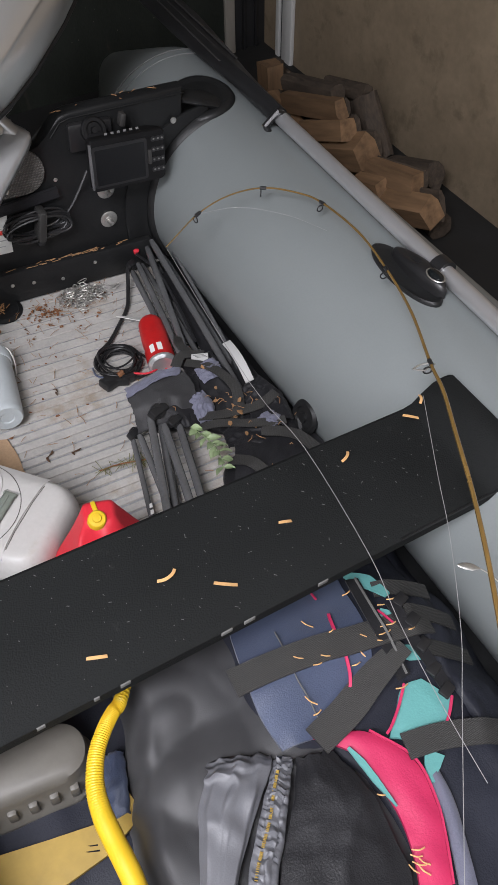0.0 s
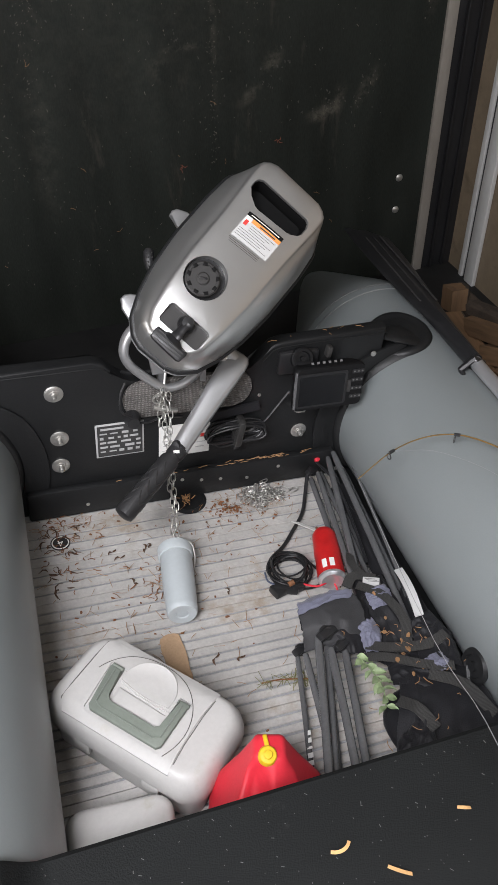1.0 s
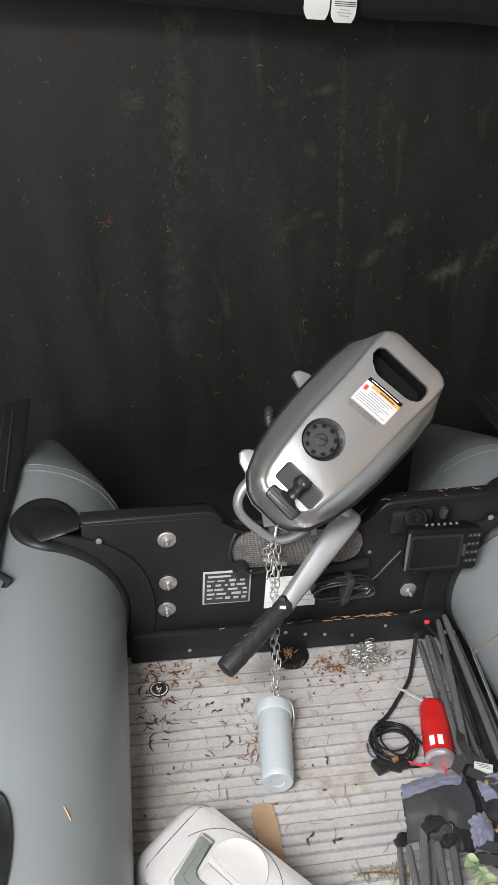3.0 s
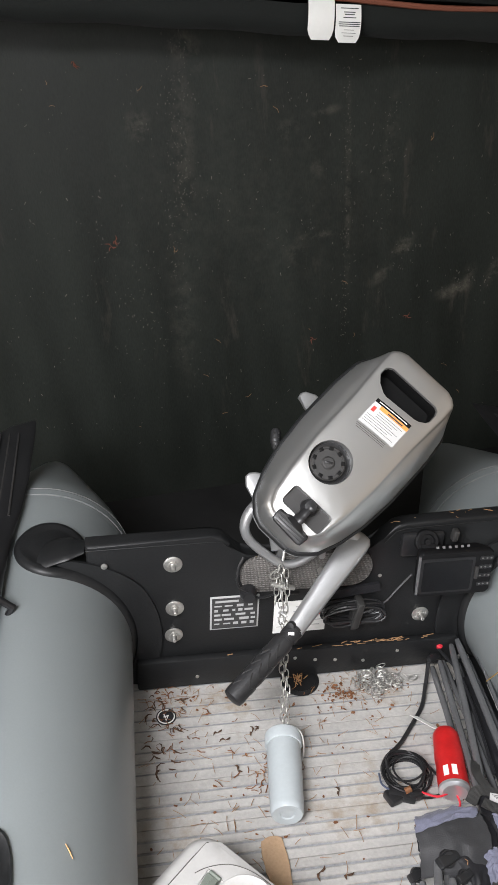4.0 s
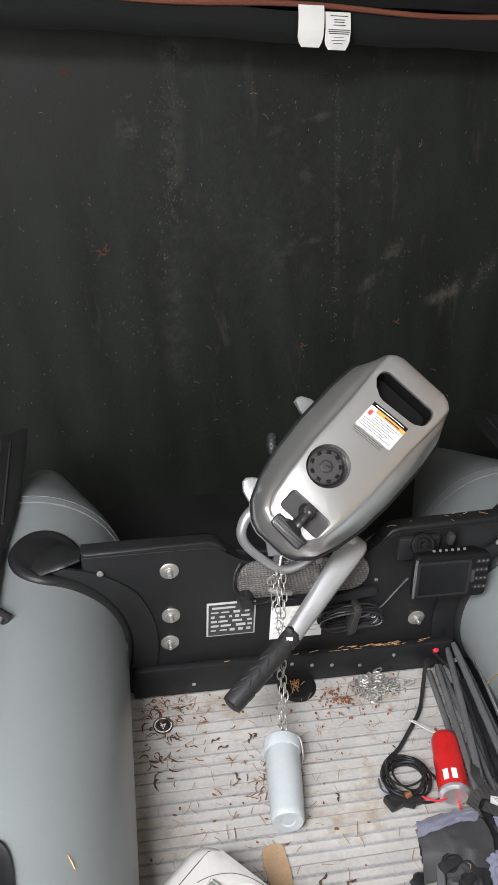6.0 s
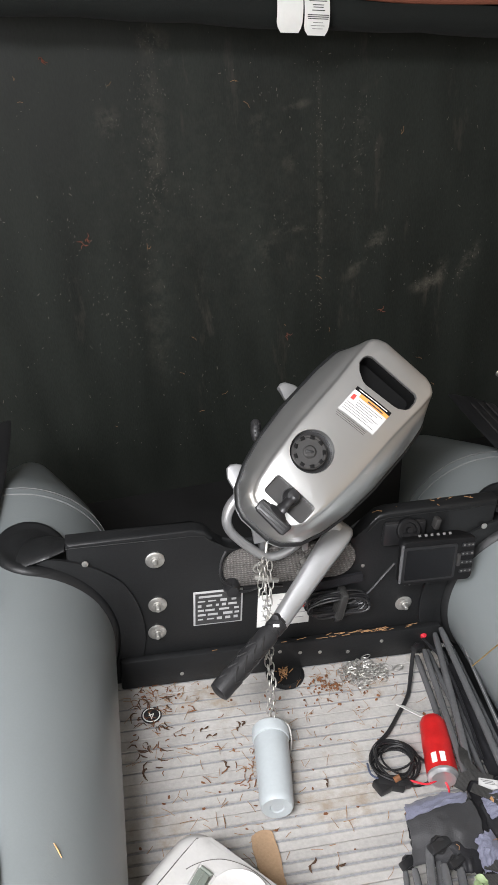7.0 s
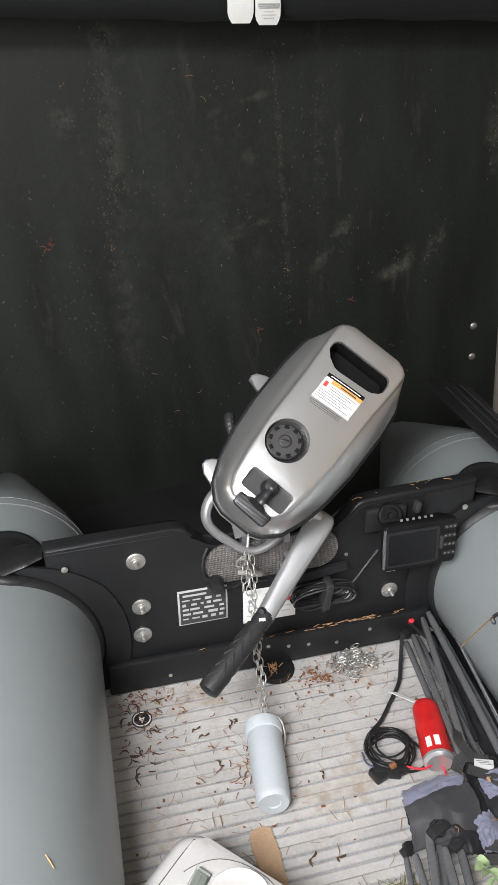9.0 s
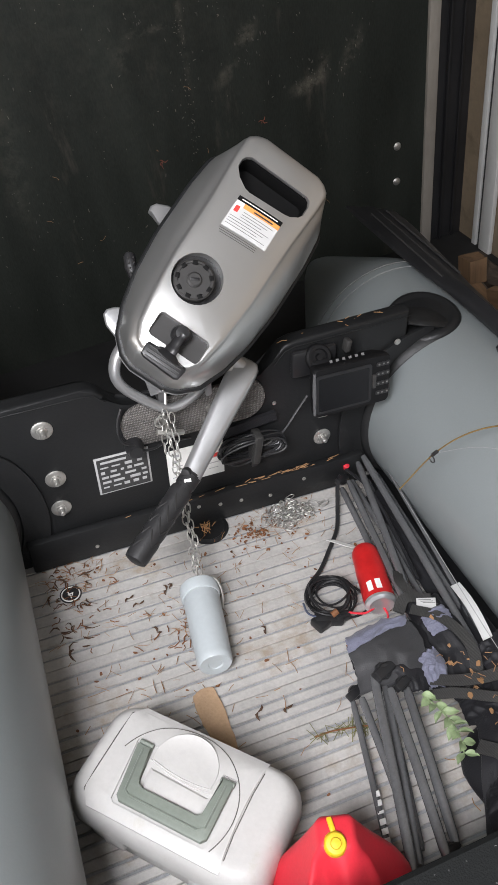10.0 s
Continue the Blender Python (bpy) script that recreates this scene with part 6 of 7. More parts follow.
drape("body", [(.262, -.600, .050), (.246, -.66, .078), (.218, -.71, .086), (.175, -.79, .066), (.160, -.87, .045)], [(.392, -.625, .076), (.398, -.68, .080), (.396, -.74, .086), (.390, -.80, .086), (.385, -.87, .075)], NYLON, bag, "", .007, 18, 12, 34, 44)
drape("flap", [(.328, -.535, .070), (.318, -.58, .080), (.298, -.64, .090)], [(.385, -.520, .075), (.392, -.59, .085), (.372, -.660, .094)], NYLON, bag, "", .007, 30, 13)
drape("flap", [(.200, -.745, .070), (.180, -.79, .080), (.170, -.84, .070)], [(.262, -.730, .092), (.252, -.78, .098), (.235, -.85, .085)], NYLON, bag, "", .008, 24, 15)
drape("lining", [(.305, -.628, .092), (.312, -.648, .098), (.318, -.662, .096)], [(.346, -.622, .096), (.350, -.645, .101), (.345, -.664, .098)], PURPLE, bag, "", .003, 34, 14)


def ribbon(name, pts, half, material, parent, thick=.0015, lift=0.0, label="", up=None):
    """A strap along points, lying flat (its width level unless up is given)."""
    ps = spline(pts, 6) if len(pts) > 2 else [Vector(p) for p in pts]
    hs = half if isinstance(half, (list, tuple)) else None
    bm = bmesh.new()
    rings = []
    for k, p in enumerate(ps):
        dd = (ps[min(k + 1, len(ps) - 1)] - ps[max(k - 1, 0)]).normalized()
        side = dd.cross(up or Vector((0, 0, 1))).normalized()
        nn = side.cross(dd).normalized()
        t = k / (len(ps) - 1)
        h = half if hs is None else hs[min(int(t * (len(hs) - 1)), len(hs) - 2)] * (1 - (t * (len(hs) - 1)) % 1) + hs[min(int(t * (len(hs) - 1)) + 1, len(hs) - 1)] * ((t * (len(hs) - 1)) % 1) if t < 1 else hs[-1]
        q = p + nn * lift
        rings.append([q - side * h, q + side * h, q + side * h + nn * thick, q - side * h + nn * thick])
    loft(bm, rings)
    return part(name, bm, material, parent, label)


for pts in (((.262, -.43, .085), (.30, -.47, .09), (.318, -.53, .085), (.300, -.58, .075), (.275, -.60, .06)), ((.23, -.555, .065), (.27, -.585, .085), (.33, -.60, .095), (.375, -.59, .10)), ((.245, -.42, .07), (.27, -.40, .075), (.31, -.42, .08))):
    ribbon("strap", pts, .0105, WEB, ca, label="black webbing strap")
for pts in (((.225, -.69, .09), (.245, -.72, .105), (.26, -.76, .10)), ((.30, -.66, .10), (.35, -.70, .105), (.38, -.76, .09))):
    ribbon("strap", pts, .012, WEB, bag, label="black webbing strap")
drape("seat_cloth", [(.352, -.10, .022), (.345, -.25, .026), (.336, -.40, .030), (.322, -.52, .040)], [(.402, -.10, .030), (.404, -.25, .034), (.402, -.40, .040), (.392, -.53, .060)], NYLON, ca, "black seat cloth stuffed along the boat's tube", .006, 26, 21, 20, 60)
drape("seat_cloth", [(.262, -.565, .040), (.250, -.610, .060), (.240, -.65, .070)], [(.330, -.590, .070), (.322, -.640, .084), (.300, -.68, .088)], NYLON, ca, "crumpled black seat cloth", .007, 26, 22)
ribbon("strap", ((.205, -.575, .06), (.245, -.60, .085), (.300, -.640, .100), (.352, -.660, .104)), .0095, WEB, ca, label="black webbing strap")
ribbon("strap", ((.290, -.395, .07), (.283, -.36, .068), (.296, -.33, .060)), .009, WEB, ca, label="black webbing strap")
rnd = random.Random(31)
bm = bmesh.new()
for _ in range(30):
    x, y = rnd.choice(((rnd.gauss(.30, .03), rnd.gauss(-.57, .03)), (rnd.gauss(.25, .05), rnd.gauss(-.70, .05)), (rnd.uniform(.16, .38), rnd.uniform(-.85, -.45))))
    an, l = rnd.uniform(0, 6.28), rnd.uniform(.006, .022)
    z = .098 + rnd.uniform(0, .008) if y < -.56 and x > .22 else .086
    sweep(bm, [(x, y, z), (x + l * .5 * math.cos(an), y + l * .5 * math.sin(an), z + .003), (x + l * math.cos(an + .4), y + l * math.sin(an + .4), z)], .0007, 4)
for _ in range(14):
    x, y, s = rnd.gauss(.295, .03), rnd.gauss(-.58, .04), rnd.uniform(.003, .008)
    prism(bm, [(s * rnd.uniform(.5, 1.2) * math.cos(6.28 * k / 6), .6 * s * rnd.uniform(.5, 1.2) * math.sin(6.28 * k / 6)) for k in range(6)], .001, pose(x, y, .095, rnd.uniform(-30, 30), rnd.uniform(-30, 30), rnd.uniform(0, 360)))
solo("chair_needles", bm, NEEDLE, "dry orange needles and bark bits caught in the folded chairs", "litter", "stuff")
# paper tags on the chairs
bm = bmesh.new()
rings = []
for k in range(7):
    t = k / 6
    p = Vector((.366, -.412, .082)).lerp(Vector((.350, -.535, .088)), t) + Vector((0, 0, .010 * math.sin(t * 3.1)))
    rings.append([p + Vector((dx, 0, dz)) for dx, dz in ((-.010, 0), (.008, .003), (.008, .005), (-.010, .002))])
loft(bm, rings)
part("paper_tag", bm, LABELW, ca, "folded white paper tag")
bm = bmesh.new()
box(bm, (.296, -.427, .082), (.034, .020, .003), (6, -10, -28), .0008)
small_tag = part("paper_tag", bm, LABELW, ca, "small printed white tag")
bm = bmesh.new()
for k in range(4):
    box(bm, (.296 + .002 * k, -.421 - .0042 * k, .0842), (.022, .0012, .0004), (6, -10, -28))
part("print_lines", bm, LINT, small_tag)
# green sprig
sprig = thing("leaf_sprig", (.21, -.63, .05), "pale green leafy sprig lying on the folded chairs", "leaves")
st = [(.200, -.575, .070), (.208, -.600, .074), (.213, -.630, .078), (.215, -.655, .078), (.208, -.685, .07)]
bm = bmesh.new()
sweep(bm, spline(st, 5), .0012, 5)
part("stem", bm, LEAF, sprig)
rnd = random.Random(14)
for k, p in enumerate(spline(st, 2)):
    for s in (-1, 1):
        if k == 0 and s < 0:
            continue
        bm = bmesh.new()
        l, w = rnd.uniform(.020, .028), rnd.uniform(.0055, .0075)
        out = []
        for j in range(9):
            t = j / 8
            out.append([(w * math.sin(math.pi * t ** .8) * q, l * t, .002 * abs(q) + .004 * math.sin(t * 3)) for q in (-1, -.5, 0, .5, 1)])
        m = Matrix.Translation(p) @ pose(0, 0, 0, rnd.uniform(-25, 20), rnd.uniform(-30, 30), s * rnd.uniform(50, 75) + 180)
        loft(bm, [[m @ Vector(q) for q in ring] + [m @ (Vector(q) - Vector((0, 0, .0004))) for q in ring[::-1]] for ring in out])
        part("leaf", bm, LEAF, sprig)

# ---- fishing rod ----
rod = thing("fishing_rod", (.5, -.7, .35), "amber fishing rod bent over the boat's tube, with black guides", "fishing rod")
rp = spline([(.263, -.343, .300), (.340, -.319, .335), (.407, -.315, .355), (.468, -.334, .367), (.514, -.379, .372), (.531, -.436, .380), (.529, -.549, .390), (.501, -.663, .400), (.462, -.773, .410), (.408, -.881, .420), (.383, -.936, .427), (.352, -1.003, .420), (.318, -1.078, .410), (.272, -1.164, .400), (.20, -1.30, .37), (.08, -1.55, .31), (-.02, -1.75, .24)], 6)
bm = bmesh.new()
sweep(bm, rp, [.0010 + .0027 * k / (len(rp) - 1) for k in range(len(rp))], 8)
part("blank", bm, GOLD, rod)
for k in (6, 18, 30, 42, 54):
    p, q = rp[k], rp[k + 1]
    dd = (q - p).normalized()
    bm = bmesh.new()
    sweep(bm, [p - dd * .006, p + dd * .006], .0034, 8)
    wrap = part("wrap", bm, BLACKP, rod)
    bm = bmesh.new()
    sd = Vector((-dd.y, dd.x, 0)).normalized()
    c = p - sd * .0 + Vector((-.008, -.006, -.006))
    sweep(bm, [c + (sd * math.cos(t) + Vector((0, 0, 1)) * math.sin(t)) * .006 for t in [6.283 * j / 12 for j in range(13)]], .0013, 5)
    part("guide_ring", bm, BLACKP, wrap)
bm = bmesh.new()
sweep(bm, [rp[54], rp[54] + Vector((-.014, .006, -.004)), rp[54] + Vector((-.026, .005, -.006))], .0013, 6)
sweep(bm, [rp[54] + Vector((.004, -.004, 0)), rp[54] + Vector((-.014, -.006, -.004)), rp[54] + Vector((-.026, .005, -.006))], .0013, 6)
part("guide_frame", bm, STEEL, rod)
for pts, r in ((((.262, -.349, .300), (.226, -.712, .303), (.230, -.857, .306), (.209, -1.047, .305), (.193, -1.137, .29), (.183, -1.243, .27), (.181, -1.335, .25)), .0005), (((.358, -.927, .420), (.296, -1.037, .410), (.256, -1.109, .405), (.189, -1.210, .40), (.140, -1.273, .39), (.041, -1.405, .36)), .0004), (((.340, -.319, .335), (.41, -.35, .35), (.47, -.42, .36), (.50, -.50, .37)), .0003)):
    bm = bmesh.new()
    sweep(bm, spline(pts, 4), r, 5)
    part("line", bm, LINE, rod, "thin clear fishing line")
bm = bmesh.new()
sweep(bm, [(.281, -1.125, .338), (.288, -1.130, .338), (.296, -1.136, .338), (.304, -1.142, .337)], [.001, .005, .0055, .001], 10, .35)
sp = part("spoon_lure", bm, STEEL, rod, "small steel spoon lure")
bm = bmesh.new()
sweep(bm, spline([(.304, -1.142, .337), (.310, -1.152, .335), (.318, -1.168, .33)], 4), .0009, 5)
part("hook", bm, STEEL, sp)


# ---- oars ----
def oar(s):
    mx = (lambda x: x) if s > 0 else (lambda x: .033 - x)
    ob = thing("oar", (mx(.62), -.5, .35), "aluminium oar with a black plastic blade lying along the boat's tube", "oar", "pair of oars")
    bm = bmesh.new()
    sweep(bm, [(mx(.6405), -.10, .369), (mx(.600), -1.25, .371)], .0148, 24)
    shaft = part("shaft", bm, ALU, ob, "bright aluminium shaft")
    bm = bmesh.new()
    sweep(bm, [(mx(.6205), -.660, .370), (mx(.6196), -.685, .370)], .0215, 16)
    part("collar", bm, BLACKP, ob)
    bm = bmesh.new()
    rings = []
    for y, w, h in ((-.115, .019, .019), (-.05, .020, .019), (.03, .024, .016), (.10, .030, .013), (.18, .040, .010), (.30, .050, .008), (.45, .054, .007), (.535, .053, .006), (.545, .050, .004)):
        x = .640 + (y + .1) * .052
        rings.append([(mx(x + w * math.cos(t)), y - .04 * math.cos(t) * (1 if y > .4 else 0), .369 + (h + (.004 if abs(math.sin(2 * t)) < .2 else 0)) * math.sin(t)) for t in [6.28318 * k / 20 for k in range(20)]])
    loft(bm, rings)
    blade = part("blade", bm, BLACKP, ob, "black plastic blade", angle=50)
    for off in (-.022, .0, .022):
        bm = bmesh.new()
        sweep(bm, [(mx(.645 + (y + .1) * .052 + off), y, .3795 - max(0, y - .1) * .006) for y in (.14, .25, .38, .50)], .0028, 6)
        part("blade_rib", bm, DARKGREY, blade)
    bm = bmesh.new()
    sweep(bm, [(mx(.612), -.13, .340), (mx(.600), -.125, .362), (mx(.625), -.125, .387), (mx(.652), -.125, .372), (mx(.655), -.13, .345)], .008, 8)
    part("clip", bm, BLACKP, ob, "black rubber oar clip")
    return ob


oar(1)
oar(-1)


def rowlock(s):
    xc = XT_R if s > 0 else XT_L
    mid = 97 if s > 0 else 83
    ob = thing("rowlock", tuple(on_tube(xc, -.64, 90)), "black rubber rowlock pad glued on the boat's tube", "rowlock", "pair of rowlocks")
    bm = bmesh.new()
    rings = []
    for f, lift in ((1.0, -.002), (1.0, .005), (.94, .008), (.86, .005), (.6, .006), (.02, .006)):
        rings.append([on_tube(xc, -.642 + .092 * f * math.sin(t), mid + math.degrees(.030 * f * math.cos(t) / RT), lift) for t in [6.28318 * k / 32 for k in range(32)]])
    loft(bm, rings)
    part("pad", bm, RUBBER, ob, angle=50)
    bm = bmesh.new()
    rings = []
    for f, lift in ((1.0, .004), (1.0, .018), (.93, .026), (.8, .029), (.4, .031), (.02, .031)):
        rings.append([on_tube(xc, -.655 + .070 * f * math.sin(t), mid - s * 4 + math.degrees(.0165 * f * math.cos(t) / RT), lift * (1 - .25 * max(0, math.sin(t)))) for t in [6.28318 * k / 32 for k in range(32)]])
    loft(bm, rings)
    part("lever", bm, BLACKP, ob, angle=50)
    bm = bmesh.new()
    rings = []
    for f, lift in ((1.0, .024), (.95, .034), (.6, .0365), (.02, .037)):
        rings.append([on_tube(xc, -.694 + .017 * f * math.sin(t), mid - s * 4 + math.degrees(.0085 * f * math.cos(t) / RT), lift) for t in [6.28318 * k / 20 for k in range(20)]])
    loft(bm, rings)
    part("boss", bm, GLASSD, ob, "shiny black oval boss", angle=50)
    bm = bmesh.new()
    sweep(bm, [on_tube(xc, -.694 + .019 * math.sin(t), mid - s * 4 + math.degrees(.0105 * math.cos(t) / RT), .031) for t in [6.28318 * k / 28 for k in range(29)]], .0014, 6)
    part("rim", bm, STEEL, ob, "bright steel rim round the boss")


rowlock(1)
rowlock(-1)
valve = thing("air_valve", (.39, -.655, .09), "round black air valve on the inner side of the tube", "valve")
bm = bmesh.new()
lathe(bm, ((0, 0), (.032, 0), (.034, .006), (.030, .012), (.022, .012), (.020, .008), (.010, .009), (.009, .014), (0, .014)), pose(.392, -.672, .105, 0, -78, 0), 28)
part("valve_body", bm, RUBBER, valve)
bm = bmesh.new()
sweep(bm, spline([(.384, -.66, .09), (.375, -.69, .075), (.372, -.71, .07)], 4), .008, 8)
part("tether", bm, RUBBER, valve)


bm = bmesh.new()
sweep(bm, [on_tube(XT_L, -.562, 56.5, .0015), on_tube(XT_L, -.571, 54.8, .002), on_tube(XT_L, -.580, 53.1, .0015)], [.0005, .0010, .0005], 6)
solo("dry_straw", bm, SHAVING, "short dry straw lying on the grey tube", "straw")


# ---- gear lying before the bench ----
def heap_sheet(left, right, y0, y1, height, seed, nx=34, ny=60, wrinkle=.010, freq=14.0, edge=.10):
    """A padded cloth body: its plan lies between two lines, its top is full and wrinkled."""
    bm = bmesh.new()
    rows_ = []
    for j in range(ny + 1):
        y = y0 + (y1 - y0) * j / ny
        xl, xr = left(y), right(y)
        row = []
        for i in range(nx + 1):
            u = i / nx
            x = xl + (xr - xl) * u
            d = min(u * (xr - xl), (1 - u) * (xr - xl), (j / ny) * abs(y1 - y0), (1 - j / ny) * abs(y1 - y0)) / (edge * .5)
            full = math.sqrt(max(0, 1 - (1 - min(d, 1)) ** 2))
            p = Vector((x * freq, y * freq, seed * 5.3))
            w = (abs(noise.noise(p)) * 2 - .4) * wrinkle + noise.noise(p * .3) * wrinkle * 1.4 + (abs(noise.noise(p * 2.7)) - .2) * wrinkle * .5
            row.append(bm.verts.new((x, y, .004 + full * (height(x, y) + w))))
        rows_.append(row)
    for a, b in zip(rows_, rows_[1:]):
        for i in range(nx):
            bm.faces.new((a[i], a[i + 1], b[i + 1], b[i]))
    return bm


def table_fn(tab):
    tab = sorted(tab)

    def f(y):
        if y <= tab[0][0]:
            return tab[0][1]
        for (a, p), (b, q) in zip(tab, tab[1:]):
            if y <= b:
                t = (y - a) / (b - a)
                t = t * t * (3 - 2 * t)
                return p + (q - p) * t
        return tab[-1][1]
    return f


under = thing("gear_bag", (-.25, -1.4, 0), "dark navy cloth bag lying flat before the bench", "bag")
part("body", heap_sheet(lambda y: -.36, lambda y: -.05, -1.95, -.90, lambda x, y: .055, 2, wrinkle=.008), DARKNAVY, under, angle=80)

drape("flap", [(-.176, -1.045, .075), (-.192, -1.085, .085), (-.205, -1.125, .080)], [(-.150, -1.055, .085), (-.160, -1.090, .098), (-.172, -1.130, .090)], NAVY, under, "navy flap of the bag", .005, 14, 51, 14, 20)
DUFFEL = mat("worn_black_nylon", (0.044, 0.044, 0.047), 0.48, vary=0.25, scale=14, fine=900, bump=0.12, sheen=0.15)
duffel = thing("duffel_bag", (-.05, -1.4, 0), "black nylon duffel bag with a grey zipped flap before the bench", "bag")
lf = table_fn(((-1.9, -.26), (-1.40, -.25), (-1.213, -.208), (-1.147, -.187), (-1.099, -.168), (-1.014, -.142), (-.92, -.13)))
rf = table_fn(((-1.9, .16), (-1.4, .14), (-1.25, .13), (-1.10, .10), (-.92, .08)))
part("body", heap_sheet(lf, rf, -1.95, -.90, lambda x, y: .136 + .010 * math.sin(y * 9), 4, 70, 150, .013, 7), DUFFEL, duffel, angle=80)
drape("flap", [(-.070, -1.138, .150), (-.080, -1.150, .166), (-.090, -1.162, .168), (-.111, -1.192, .168), (-.143, -1.258, .166), (-.21, -1.39, .160)], [(.004, -1.168, .152), (-.004, -1.180, .170), (-.020, -1.196, .172), (-.058, -1.228, .172), (-.108, -1.280, .170), (-.17, -1.40, .162)], GREYN, duffel, "grey coated flap with a zip edge", .013, 9, 6, 60, 70, .002, .18)
drape("flap", [(.000, -1.178, .160), (-.026, -1.203, .176), (-.058, -1.236, .176), (-.096, -1.281, .174), (-.17, -1.38, .165)], [(.025, -1.186, .156), (.000, -1.220, .174), (-.030, -1.254, .172), (-.068, -1.298, .170), (-.14, -1.40, .160)], GREYN, duffel, "rolled zip edge of the flap", .006, 30, 16, 22, 80, .003, 3.0)
drape("lining_panel", [(.026, -1.189, .158), (-.001, -1.229, .164), (-.036, -1.266, .162), (-.064, -1.300, .160), (-.13, -1.40, .15)], [(.075, -1.204, .160), (.086, -1.263, .166), (.084, -1.313, .162), (.072, -1.372, .160), (.03, -1.46, .15)], NYLON, duffel, "flat black lining beside the zip", .003, 10, 27, 24, 50, .002)
zp = spline([(-.005, -1.194, .182), (-.021, -1.211, .184), (-.041, -1.235, .185), (-.065, -1.258, .185), (-.091, -1.286, .183), (-.15, -1.37, .176)], 18)
bm = bmesh.new()
for k in range(0, len(zp) - 1):
    if k % 17 in (3, 4, 11):
        continue
    p, q = zp[k], zp[k + 1]
    dd = (q - p).normalized()
    box(bm, tuple(p.lerp(q, .5)), (.0036, .0011, .001), (0, 0, math.degrees(math.atan2(dd.y, dd.x)) + 90))
part("zip", bm, YELLOWD, duffel, "brass-yellow zip teeth")

vest = thing("life_vest", (.2, -1.2, 0), "navy life vest with pink and teal panels and black webbing belts", "life vest")
vl = table_fn(((-1.9, -.02), (-1.45, .058), (-1.385, .078), (-1.300, .089), (-1.250, .083), (-1.205, .066), (-1.172, .010), (-1.102, .006), (-1.030, .014), (-.90, .02)))


def vest_h(x, y):
    roll = .156 + (.018 * math.cos((y + 1.095) * 30) if y > -1.20 else -.018) - .5 * max(0, x - .25) ** 2 * 6
    return roll - .35 * max(0, x - .27)


part("body", heap_sheet(vl, lambda y: .375, -1.95, -.90, vest_h, 9, 40, 120, .006, 12, .05), DARKNAVY, vest, angle=80)
part("side_panel", heap_sheet(lambda y: .262, lambda y: .418, -1.60, -.90, lambda x, y: vest_h(x, y) + .006 - .10 * max(0, x - .33), 19, 24, 80, .010, 16, .05), DARKNAVY, vest, "dark navy side panel", 80)


def on_vest(x, y, up=0.0):
    return (x, y, vest_h(x, y) + .0075 + up)


def vest_ribbon(name, pts, half, material, up, label=""):
    fine_ = [on_vest(p.x, p.y, up) for p in spline([(x, y, 0) for x, y in pts], 4)]
    return ribbon(name, fine_, half, material, vest, .003, 0, label)


def panel(name, left, right, material, up, label=""):
    lp, rp_ = spline([(*p, 0) for p in left], 8), spline([(*p, 0) for p in right], 8)
    bm = bmesh.new()
    rings = []
    for a, b in zip(lp, rp_):
        row = [a.lerp(b, k / 10) for k in range(11)]
        top_ = [Vector(on_vest(p.x, p.y, up + .004 * math.sin(math.pi * k / 10) + .0025 * noise.noise(Vector((p.x * 40, p.y * 22, 3))))) for k, p in enumerate(row)]
        rings.append(top_ + [p - Vector((0, 0, .006)) for p in top_[::-1]])
    loft(bm, rings)
    return part(name, bm, material, vest, label, 60)


panel("front_panel", [(.044, -.985), (.019, -1.070), (.011, -1.123), (.020, -1.172)], [(.225, -1.00), (.195, -1.110), (.162, -1.151), (.078, -1.180)], NAVY, .004, "navy satin front panel")
panel("pink_panel", [(.061, -1.176), (.098, -1.215), (.103, -1.254), (.107, -1.296), (.099, -1.334), (.081, -1.376), (.03, -1.46)], [(.097, -1.187), (.131, -1.206), (.162, -1.260), (.156, -1.311), (.140, -1.349), (.114, -1.395), (.07, -1.48)], PINK, .008, "bright pink neoprene panel")
panel("teal_panel", [(.152, -1.225), (.184, -1.198), (.208, -1.179), (.238, -1.182)], [(.172, -1.238), (.206, -1.241), (.228, -1.247), (.258, -1.223)], TEAL, .007, "teal neoprene panel")
vest_ribbon("teal_panel", [(.192, -1.268), (.178, -1.280), (.166, -1.296)], [.013, .010, .002], TEAL, .007, "pale teal neoprene gusset")
panel("grey_edge", [(.165, -1.290), (.156, -1.330), (.141, -1.364), (.123, -1.400), (.08, -1.49)], [(.184, -1.286), (.178, -1.326), (.161, -1.368), (.142, -1.410), (.10, -1.50)], PURPLE, .006, "grey-blue edge panel")
vest_ribbon("teal_edge", [(.094, -1.210), (.099, -1.232), (.102, -1.258), (.107, -1.296)], [.002, .0045, .0045, .001], TEAL, .012, "pale teal edge")
vest_ribbon("teal_panel", [(.236, -1.000), (.252, -1.028), (.258, -1.068)], [.005, .013, .005], TEAL, .008, "teal neoprene panel")
vest_ribbon("teal_panel", [(.226, -1.087), (.237, -1.100), (.249, -1.113)], [.009, .011, .007], TEAL, .008, "teal neoprene panel")
vest_ribbon("teal_panel", [(.220, -1.137), (.237, -1.148), (.258, -1.157)], [.007, .011, .009], TEAL, .008, "teal neoprene panel")
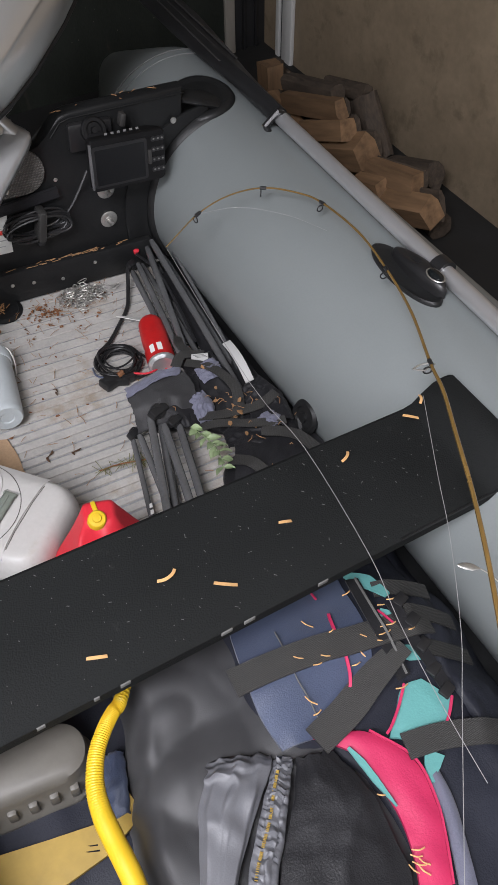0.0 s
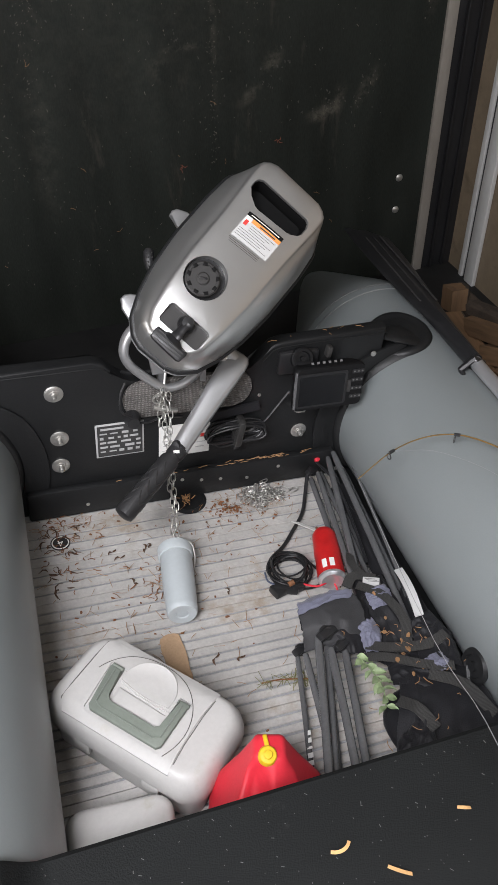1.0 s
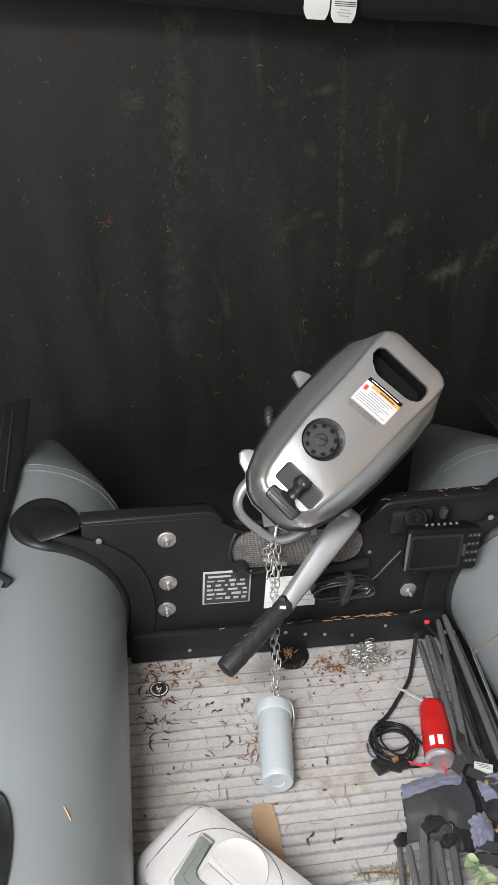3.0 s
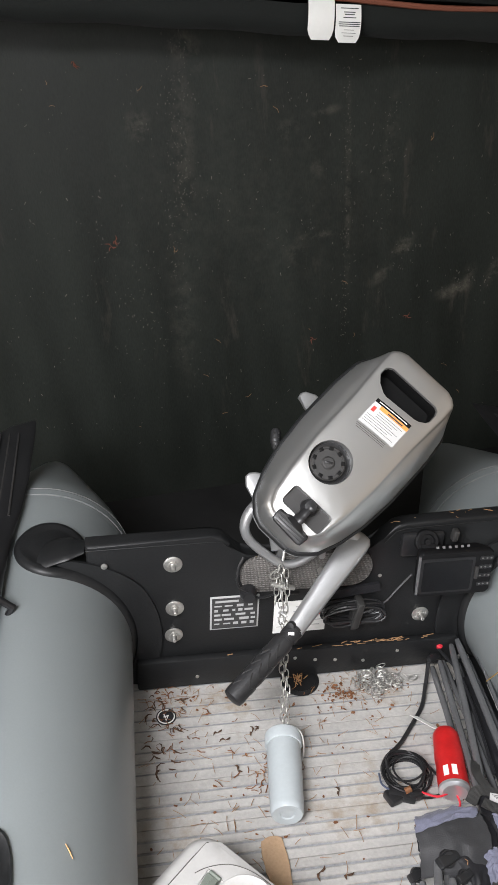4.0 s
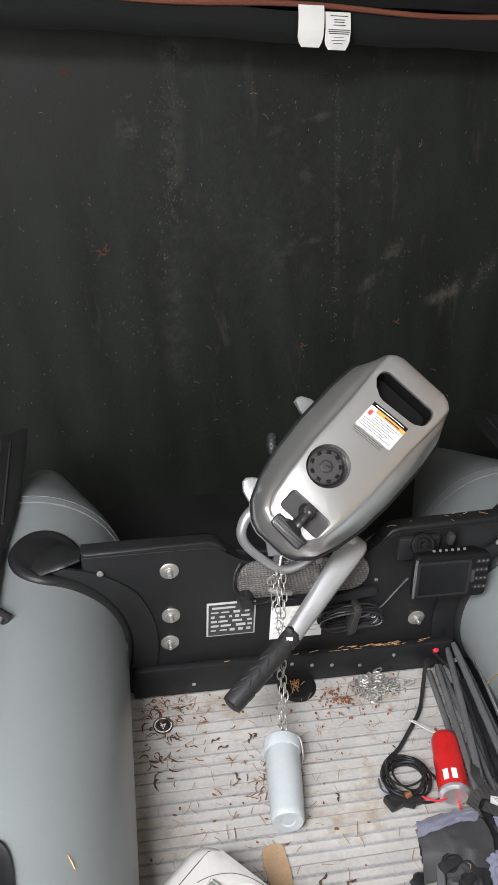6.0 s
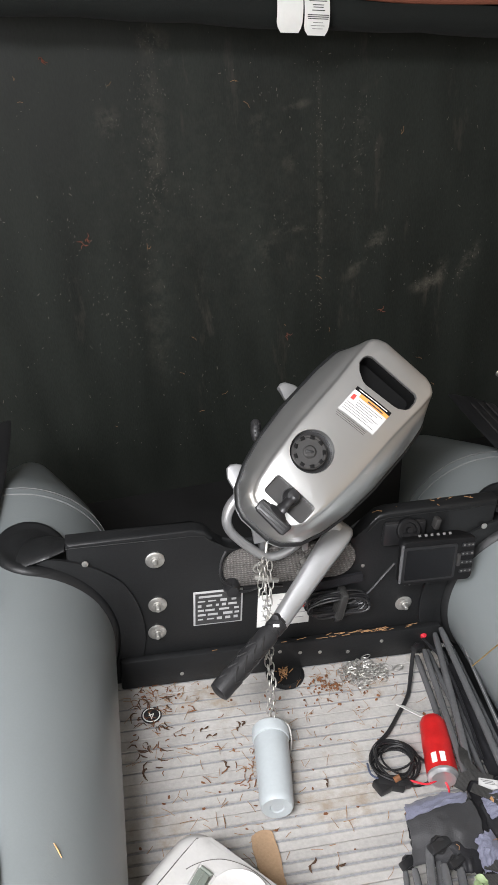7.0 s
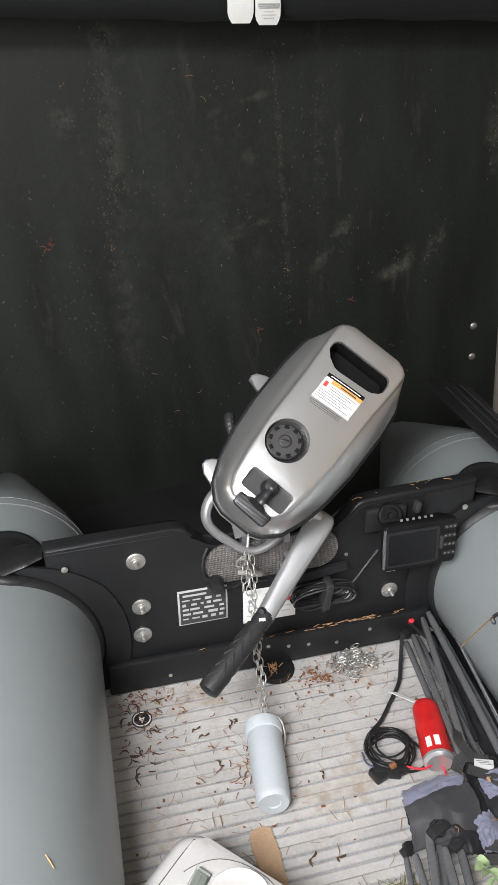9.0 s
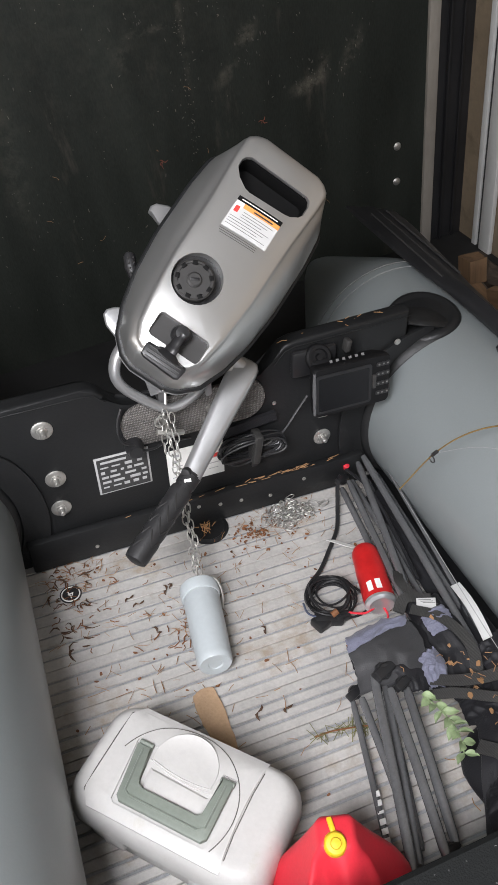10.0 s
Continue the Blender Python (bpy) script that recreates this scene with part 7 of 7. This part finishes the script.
for pts, half in (([(.150, -1.113), (.140, -1.143), (.119, -1.166), (.095, -1.176), (.065, -1.174)], .0020), ([(.209, -1.178), (.188, -1.196), (.162, -1.214), (.149, -1.220)], .0018), ([(.258, -1.222), (.243, -1.236), (.228, -1.247)], .0018), ([(.131, -1.205), (.162, -1.260), (.156, -1.311), (.140, -1.349), (.114, -1.395)], .0014), ([(.166, -1.052), (.160, -1.066), (.154, -1.084)], .0020), ([(.172, -.997), (.171, -1.018)], .0012), ([(.226, -1.083), (.230, -1.095), (.234, -1.108)], .0012)):
    vest_ribbon("piping", pts, half, PINK, .0125, "pink piping")
vest_ribbon("seam", [(.089, -1.036), (.075, -1.103), (.077, -1.137), (.078, -1.167)], .0004, LINT, .010)
vest_ribbon("belt", [(-.004, -1.078), (.053, -1.082), (.119, -1.091), (.167, -1.102), (.206, -1.109), (.29, -1.125)], .019, WEB, .012, "black webbing belt")
vest_ribbon("belt", [(.060, -1.186), (.115, -1.173), (.162, -1.157), (.198, -1.147), (.23, -1.14)], [.020, .021, .018, .014], WEB, .020, "black webbing belt")
vest_ribbon("belt", [(.160, -1.245), (.204, -1.255), (.252, -1.273), (.31, -1.30)], .017, WEB, .013, "black webbing belt")
for y, x0 in ((-1.046, .25), (-1.150, .262), (-1.10, .262)):
    vest_ribbon("belt", [(x0, y), (x0 + .04, y - .014), (x0 + .09, y - .03)], .012, WEB, .006, "black webbing belt")
vest_ribbon("belt", [(.234, -1.017), (.214, -1.079), (.211, -1.123), (.212, -1.172)], .010, NYLON, .016, "black strap with a zip")
vest_ribbon("zip", [(.238, -1.019), (.219, -1.079), (.216, -1.123), (.216, -1.170)], .0012, LINT, .0195)
vest_ribbon("belt", [(.250, -1.083), (.248, -1.128), (.259, -1.174), (.259, -1.212)], .009, NYLON, .014, "black webbing belt")
for k in range(5):
    bm = bmesh.new()
    x, y, z = on_vest(.264 - .002 * k, -1.085 - .032 * k, .016)
    box(bm, (x, y, z), (.022, .016, .006), (0, 0, 20), .002)
    part("buckle", bm, BLACKP, vest)
rnd = random.Random(15)
bm = bmesh.new()
for _ in range(30):
    x, y = rnd.choice(((rnd.gauss(.20, .02), rnd.uniform(-1.2, -1.02)), (rnd.gauss(.15, .06), rnd.uniform(-1.18, -1.04)), (rnd.gauss(.092, .006), rnd.uniform(-1.37, -1.26))))
    an, l = rnd.gauss(-.9, .6), rnd.uniform(.008, .02)
    p = Vector(on_vest(x, y, .016))
    sweep(bm, spline([p, p + Vector((l * math.cos(an) * .5, l * math.sin(an) * .5, .003)), p + Vector((l * math.cos(an + .3), l * math.sin(an + .3), .001))], 4), .0009, 5, .6)
solo("vest_needles", bm, SHAVING, "dry orange shavings and needles scattered on the life vest", "litter", "stuff")

# yellow hose, foot pump and its yellow plate
hose = thing("pump_hose", (-.2, -1.15, .15), "yellow corrugated air hose lying over the bags", "hose")
hp = spline([(-.085, -.95, .150), (-.133, -1.020, .172), (-.150, -1.033, .176), (-.168, -1.049, .18), (-.188, -1.072, .18), (-.203, -1.104, .18), (-.208, -1.136, .18), (-.207, -1.170, .18), (-.205, -1.203, .182), (-.20, -1.30, .18), (-.15, -1.45, .17)], 44)
bm = bmesh.new()
rs = []
for k in range(len(hp)):
    u = min(1, max(0, (-1.02 - hp[k].y) / .13))
    rs.append(.0085 + .0042 * u + .0009 * (1 - u) * math.sin(k * 1.57))
sweep(bm, hp, rs, 14)
part("tube", bm, YELLOW, hose, angle=80)
pump = thing("foot_pump", (-.27, -1.03, .05), "grey-beige plastic air pump half under the bench", "pump")
PM = pose(-.268, -1.030, 0, 0, 0, -6)
bm = bmesh.new()
shell(bm, ((.17, .085, .04, .052), (.176, .092, .044, .066), (.176, .092, .044, .078), (.160, .078, .037, .084), (.156, .074, .036, .130), (.150, .068, .032, .145), (.13, .05, .024, .150)), PM, 8)
body = part("housing", bm, BEIGEP, pump, angle=50)
for k in range(5):
    bm = bmesh.new()
    box(bm, (0, 0, 0), (.012, .014, .030), bevel=.003)
    bmesh.ops.transform(bm, matrix=PM @ pose(-.055 + .026 * k, -.037, .102), verts=bm.verts)
    part("rib", bm, BEIGEP, body)
bm = bmesh.new()
loft(bm, [[(x, y + .002, z) for x, y, z in ((-.352, -1.090, .066), (-.275, -1.108, .070), (-.213, -1.122, .076), (-.165, -1.110, .084), (-.160, -1.140, .084), (-.215, -1.160, .074), (-.29, -1.166, .068), (-.352, -1.160, .066))], [(x, y + .002, z + .008) for x, y, z in ((-.352, -1.090, .066), (-.275, -1.108, .070), (-.213, -1.122, .076), (-.165, -1.110, .084), (-.160, -1.140, .084), (-.215, -1.160, .074), (-.29, -1.166, .068), (-.352, -1.160, .066))]])
yp = solo("pump_plate", bm, YELLOWD, "dusty yellow plastic plate with a curved groove, on the bag", "plate")
ORG[yp.name] = Matrix()
for off in (0, .007):
    bm = bmesh.new()
    sweep(bm, spline([(-.223, -1.142 - off, .0822), (-.251, -1.131 - off, .0792), (-.274 + off * .5, -1.136 - off, .0775), (-.287 + off, -1.152 - off * .3, .0765)], 6), .0011, 5)
    part("groove", bm, DEEP, yp)
bm = bmesh.new()
sweep(bm, [(-.214, -1.124, .0835), (-.206, -1.140, .0835), (-.206, -1.156, .083)], .0010, 5)
part("groove", bm, DEEP, yp)
